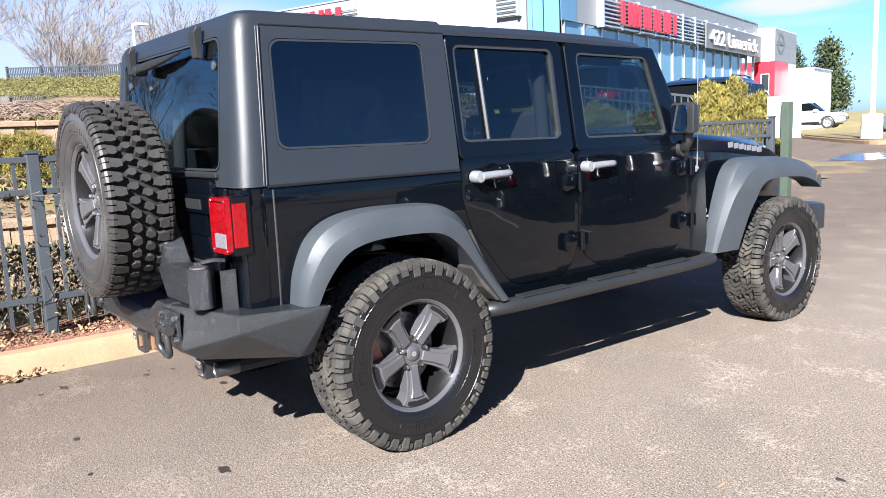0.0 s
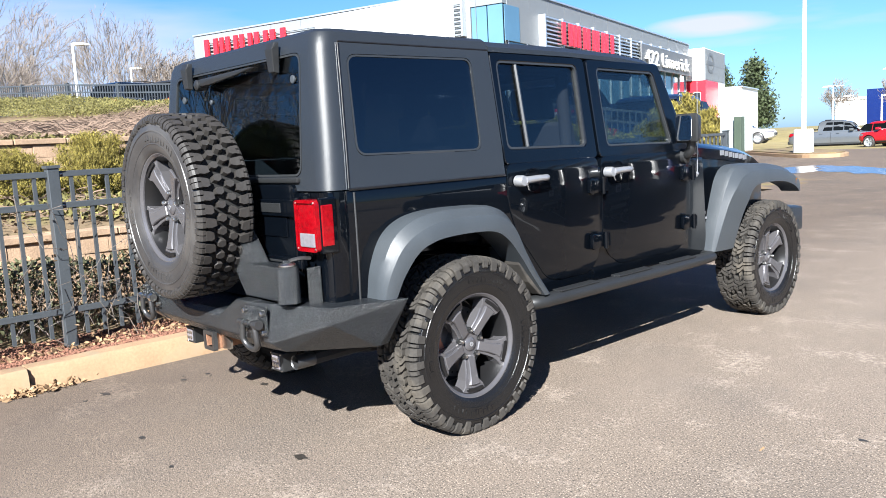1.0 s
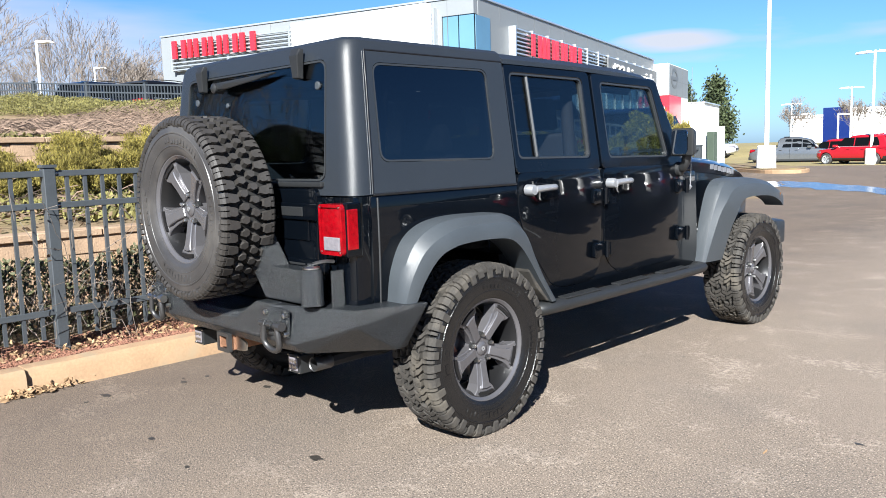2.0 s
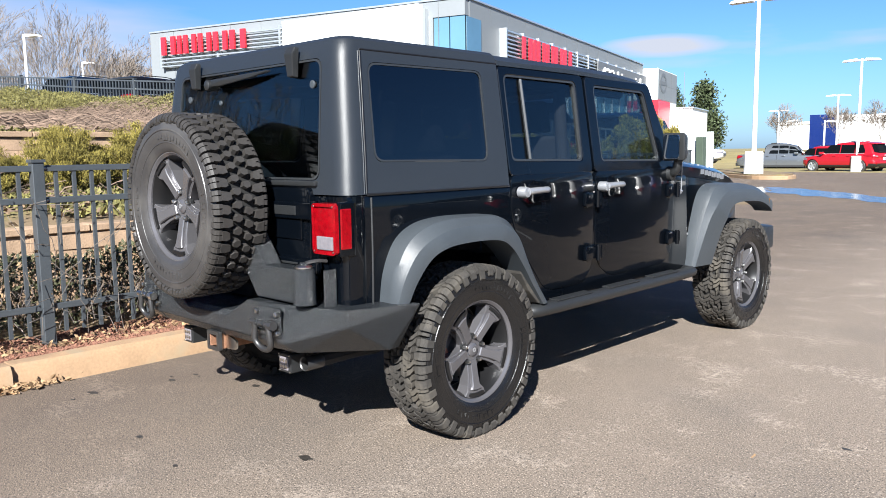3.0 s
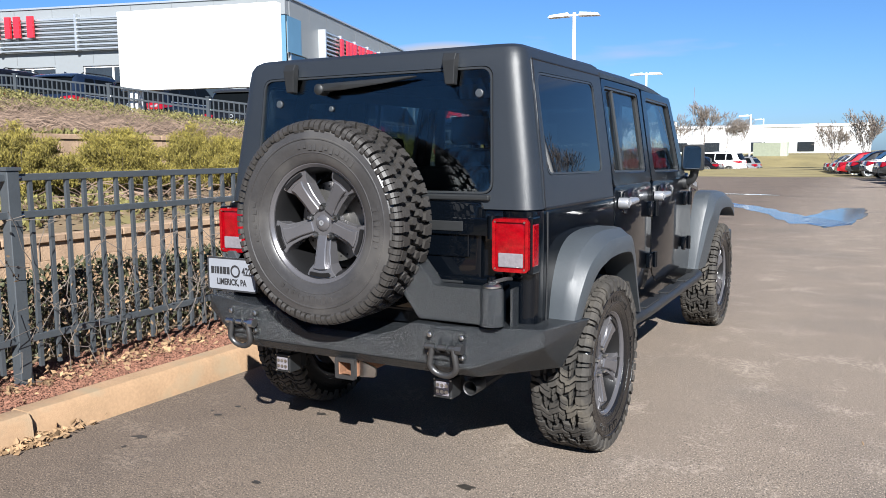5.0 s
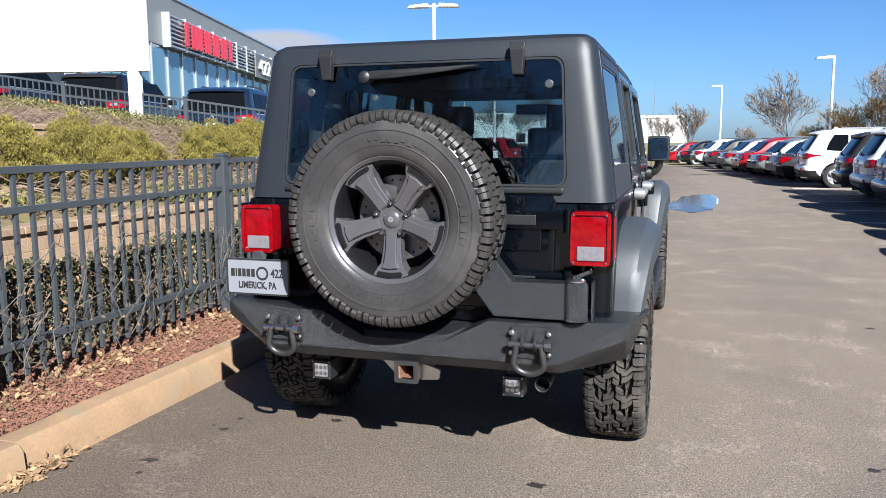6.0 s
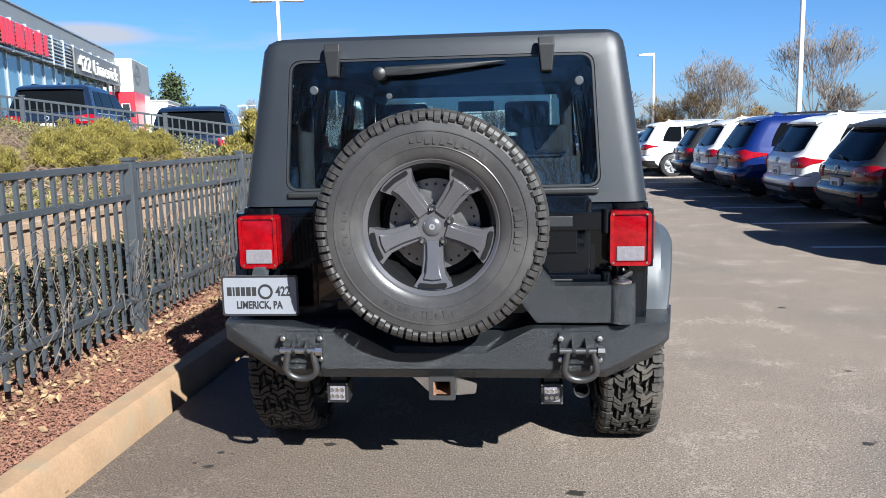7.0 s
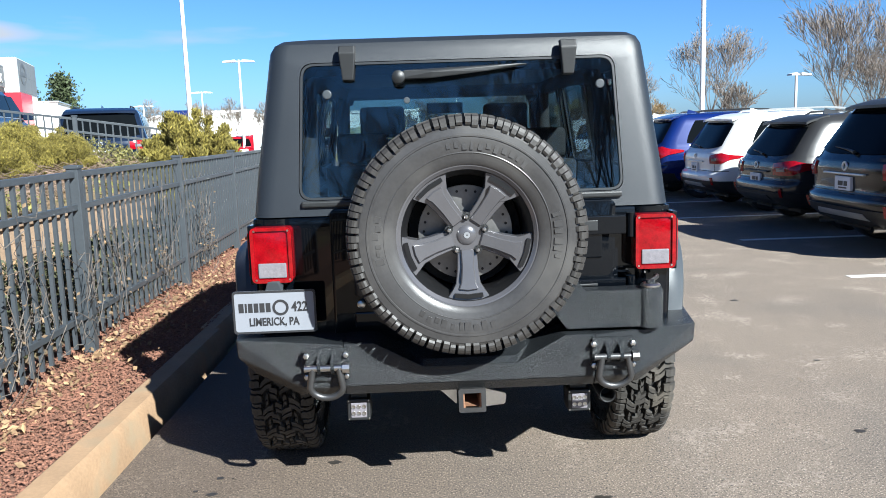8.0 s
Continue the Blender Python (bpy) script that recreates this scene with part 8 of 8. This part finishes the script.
light_pole("dark light pole behind the trees", (19.45, 38.0, 0), 3.9, (1, -0.5), 0, 20)
light_pole("white light pole on the terrace", (-36.0, 10.2, 2.4), 4.5, (1,), 0, 20)
light_pole("white light pole beyond the terrace", (-52, 19.0, 1.8), 5.9, (1,), 0, 20)
light_pole("white light pole on the far lawn", (-17.5, 74.2, 0.2), 4.0, (1, -1), 0, 0)
light_pole("white light pole at the edge of the lawn", (-8.4, 67.9, -0.6), 5.0, (-1,), 0, 0)
light_pole("white light pole by the warehouse", (-10.4, 90.9, 0.9), 4.0, (-1,), 0, 0)
light_pole("slim white light pole beside the blue showroom", (-19.3, 63.6, -0.5), 3.9, (1,), 0, 0)
light_pole("dark light pole beyond the silver pickup", (-28.0, 76.4, 0.0), 5.0, (1, -1), 0, 0)
light_pole("white light pole beyond the silver pickup", (-26.4, 77.0, 0.0), 4.0, (-1,), 0, 0)


def islands():
    def island(name, pts, label):
        i = thing(name, label, "traffic island", kind="structure")
        b = bmesh.new()
        prism(b, rounded(pts, 0.6, 4), -0.1, 0.13, "z")
        part("kerb_edge", bev(b, 0.02), KERB, i)
        cx, cy = sum(p[0] for p in pts) / len(pts), sum(p[1] for p in pts) / len(pts)
        b = bmesh.new()
        prism(b, rounded([(cx + (x - cx) * 0.93, cy + (y - cy) * 0.9) for x, y in pts], 0.5, 4), 0.1, 0.15, "z")
        part("island_soil", b, DIRT, i)
    # the bed round the light pole, on a slight crown of the asphalt
    pts = [(-14.1, 30.9), (-12.2, 28.5), (-9.7, 25.5), (-7.9, 23.6), (-6.8, 23.8), (-7.0, 25.2), (-9.5, 28.5), (-12.3, 31.8)]
    cx, cy = sum(p[0] for p in pts) / len(pts), sum(p[1] for p in pts) / len(pts)
    b = bmesh.new()
    loft(b, [[(cx + (x - cx) * k, cy + (y - cy) * k, z) for x, y in pts] for k, z in ((3.0, -0.02), (1.6, 0.16), (1.0, 0.26))])
    tagged(part("crown", b, ASPHALT), "gentle crown of asphalt round the planted bed", "asphalt", kind="structure")
    i = thing("traffic_island", "low kerbed island of dark mulch around the light pole", "traffic island", kind="structure")
    b = bmesh.new()
    prism(b, rounded(pts, 0.5, 3), 0.1, 0.38, "z")
    part("kerb_edge", bev(b, 0.02), KERB, i)
    b = bmesh.new()
    prism(b, rounded([(cx + (x - cx) * 0.94, cy + (y - cy) * 0.94) for x, y in pts], 0.4, 3), 0.3, 0.42, "z")
    part("island_soil", b, DIRT, i)


islands()
grid_sheet("lawn", steps(-52, 1, 24), steps(67, 132, 16), lambda x, y: -0.62 + 1.6 * min(1, (y - 67) / 14), GRASS, "dull winter lawn across the lot", "lawn")


def puddle():
    """A thin wet stain with a ragged edge."""
    rnd = random.Random(2)
    WET = mat("wet_asphalt", (0.05, 0.05, 0.05), 0.08, vary=0.3, scale=3, spec=0.6)
    for cx, cy, rx, ry, rot in ((1.12, 14.9, 0.50, 2.6, -3), (-2.6, 23.0, 1.6, 0.25, -12)):
        pts = []
        for i in range(48):
            a = 2 * math.pi * i / 48
            k = 1 + 0.35 * noise.noise((math.cos(a) * 2 + cx, math.sin(a) * 2, 1.0)) + 0.15 * noise.noise((math.cos(a) * 6, math.sin(a) * 6 + cx, 1.0))
            x, y = rx * k * math.cos(a), ry * k * math.sin(a)
            c, s = math.cos(radians(rot)), math.sin(radians(rot))
            pts.append((cx + x * c - y * s, cy + x * s + y * c))
        b = bmesh.new()
        prism(b, pts, 0.0005, 0.0075, "z")
        tagged(part("puddle", b, WET), "thin dark puddle of water on the asphalt", "puddle", kind="structure")


puddle()


def oil_spots():
    rnd = random.Random(6)
    OIL = mat("oil_stain", (0.032, 0.028, 0.024), 0.5, vary=0.4, scale=40)
    for x, y, r in ((0.53, -0.737, 0.045), (-1.055, -0.586, 0.035), (-1.0, -0.45, 0.025), (-0.55, -0.32, 0.04), (-1.12, -1.02, 0.035), (-1.10, -1.15, 0.02), (0.2, -1.2, 0.02), (1.9, -0.2, 0.03), (2.2, 0.9, 0.02), (-0.25, -1.15, 0.025), (1.55, -1.0, 0.018), (2.75, 0.35, 0.03), (2.4, 2.6, 0.035)):
        for k in range(2):
            b = bmesh.new()
            cx, cy = x + rnd.gauss(0, r * 0.7), y + rnd.gauss(0, r * 0.4)
            q = r * (rnd.uniform(0.42, 0.62) if k == 0 else rnd.uniform(0.15, 0.3))
            pts = []
            for i in range(22):
                a = 2 * math.pi * i / 22
                m = q * (1 + 0.55 * noise.noise((math.cos(a) * 1.6 + x * 9, math.sin(a) * 1.6, k)) + rnd.uniform(-0.12, 0.12))
                pts.append((cx + 1.5 * m * math.cos(a), cy + m * math.sin(a)))
            prism(b, pts, 0.0005, 0.0022 + 0.0003 * k, "z")
            tagged(part("oil_spot", b, OIL), "small dark oil spot on the asphalt", "stain", group="oil spots", kind="structure")
    v, f = leaf_cloud(1, lambda: Vector((1.95, 0.58, 0.004)), 0.09, rnd, 0.2, 0.0)
    tagged(scatter_mesh("fallen_leaf", v, f, DRY), "single pale dry leaf lying on the asphalt", "leaf")


oil_spots()


def far_side():
    w = thing("warehouse", "long low white warehouse beyond the lawn", "building", pose(-49.0, 130, 0))
    part("wall", boxed(0, 48, 0, 30, -1.5, 5.0), WHITE, w)
    part("roof_edge", boxed(-0.2, 48.2, -0.2, 30.2, 5.0, 5.4), WHITE, w)
    for x in (19.5, 24.6, 31.5, 38.5):
        part("window", boxed(x, x + 2.4, -0.06, 0.1, 1.2, 2.7), DARK_GLASS, w)
    b = thing("blue_showroom", "deep blue box-shaped showroom far away", "building", pose(-32.6, 97.5, 0.5, 0, 0, 18))
    part("wall", boxed(0, 3.1, 0, 8, -0.5, 4.7), PAINTS["blue"], b)
    part("wing", boxed(3.1, 11.0, 0.5, 8, -0.5, 4.6), WHITE, b)
    u = thing("white_annex", "plain white annex beside the dealership", "building", pose(-31.1, 64.0, 0, 0, 0, 17))
    part("wall", boxed(-3.0, 0.3, 0, 8, -0.5, 4.95), WHITE, u)
    part("roof_edge", boxed(-3.1, 0.4, -0.1, 8.1, 4.95, 5.07), SLAT, u)
    e = thing("bin_store", "grey-green cabinet on the far lawn", "cabinet", pose(-8.25, 81.0, 0.45))
    part("body", boxed(-1.6, 0.9, -0.8, 0.8, 0, 1.7), mat("sage_paint", (0.20, 0.22, 0.16), 0.7), e)
    part("side", boxed(0.9, 1.5, -0.8, 0.8, 0, 1.75), mat("sage_light", (0.33, 0.36, 0.28), 0.7), e)


far_side()


# ---- a film of water that drains across the lot ----
WET = mat("wet_film", (0.055, 0.052, 0.05), 0.17, vary=0.4, scale=1.5, bump=0.05, bump_scale=20, spec=0.4)


def drain():
    line = [(-7.6, 20.6, 1.3), (-5.4, 20.0, 1.6), (-3.8, 19.1, 1.35), (-2.1, 18.0, 1.1), (-1.0, 17.0, 1.0), (-0.3, 15.6, 1.5), (0.4, 13.6, 1.9), (1.1, 12.9, 1.4), (1.5, 12.8, 0.05)]
    b = bmesh.new()
    rows = []
    bpy.context.view_layer.update()
    dg = bpy.context.evaluated_depsgraph_get()
    for (xa, ya, ha), (xb, yb, hb) in zip(line, line[1:]):
        for k in range(8):
            t = k / 8
            x, y, h = xa + (xb - xa) * t, ya + (yb - ya) * t, (ha + (hb - ha) * t) * 0.55
            lo = h * (1 + 0.45 * noise.noise((x * 1.7, y * 1.7, 1.0)))
            hi = h * (1 + 0.45 * noise.noise((x * 1.7, y * 1.7, 9.0)))
            row = []
            for j in range(9):
                v = y - lo + (lo + hi) * j / 8
                hit, spot = scene.ray_cast(dg, (x, v, 0.29), (0, 0, -1))[:2]
                row.append(b.verts.new((x, v, (spot.z if hit else 0.0) + 0.005)))
            rows.append(row)
    for p, q in zip(rows, rows[1:]):
        for j in range(8):
            b.faces.new((p[j], q[j], q[j + 1], p[j + 1]))
    tagged(part("water", b, WET), "shallow film of water draining over the asphalt", "water", kind="structure")


drain()
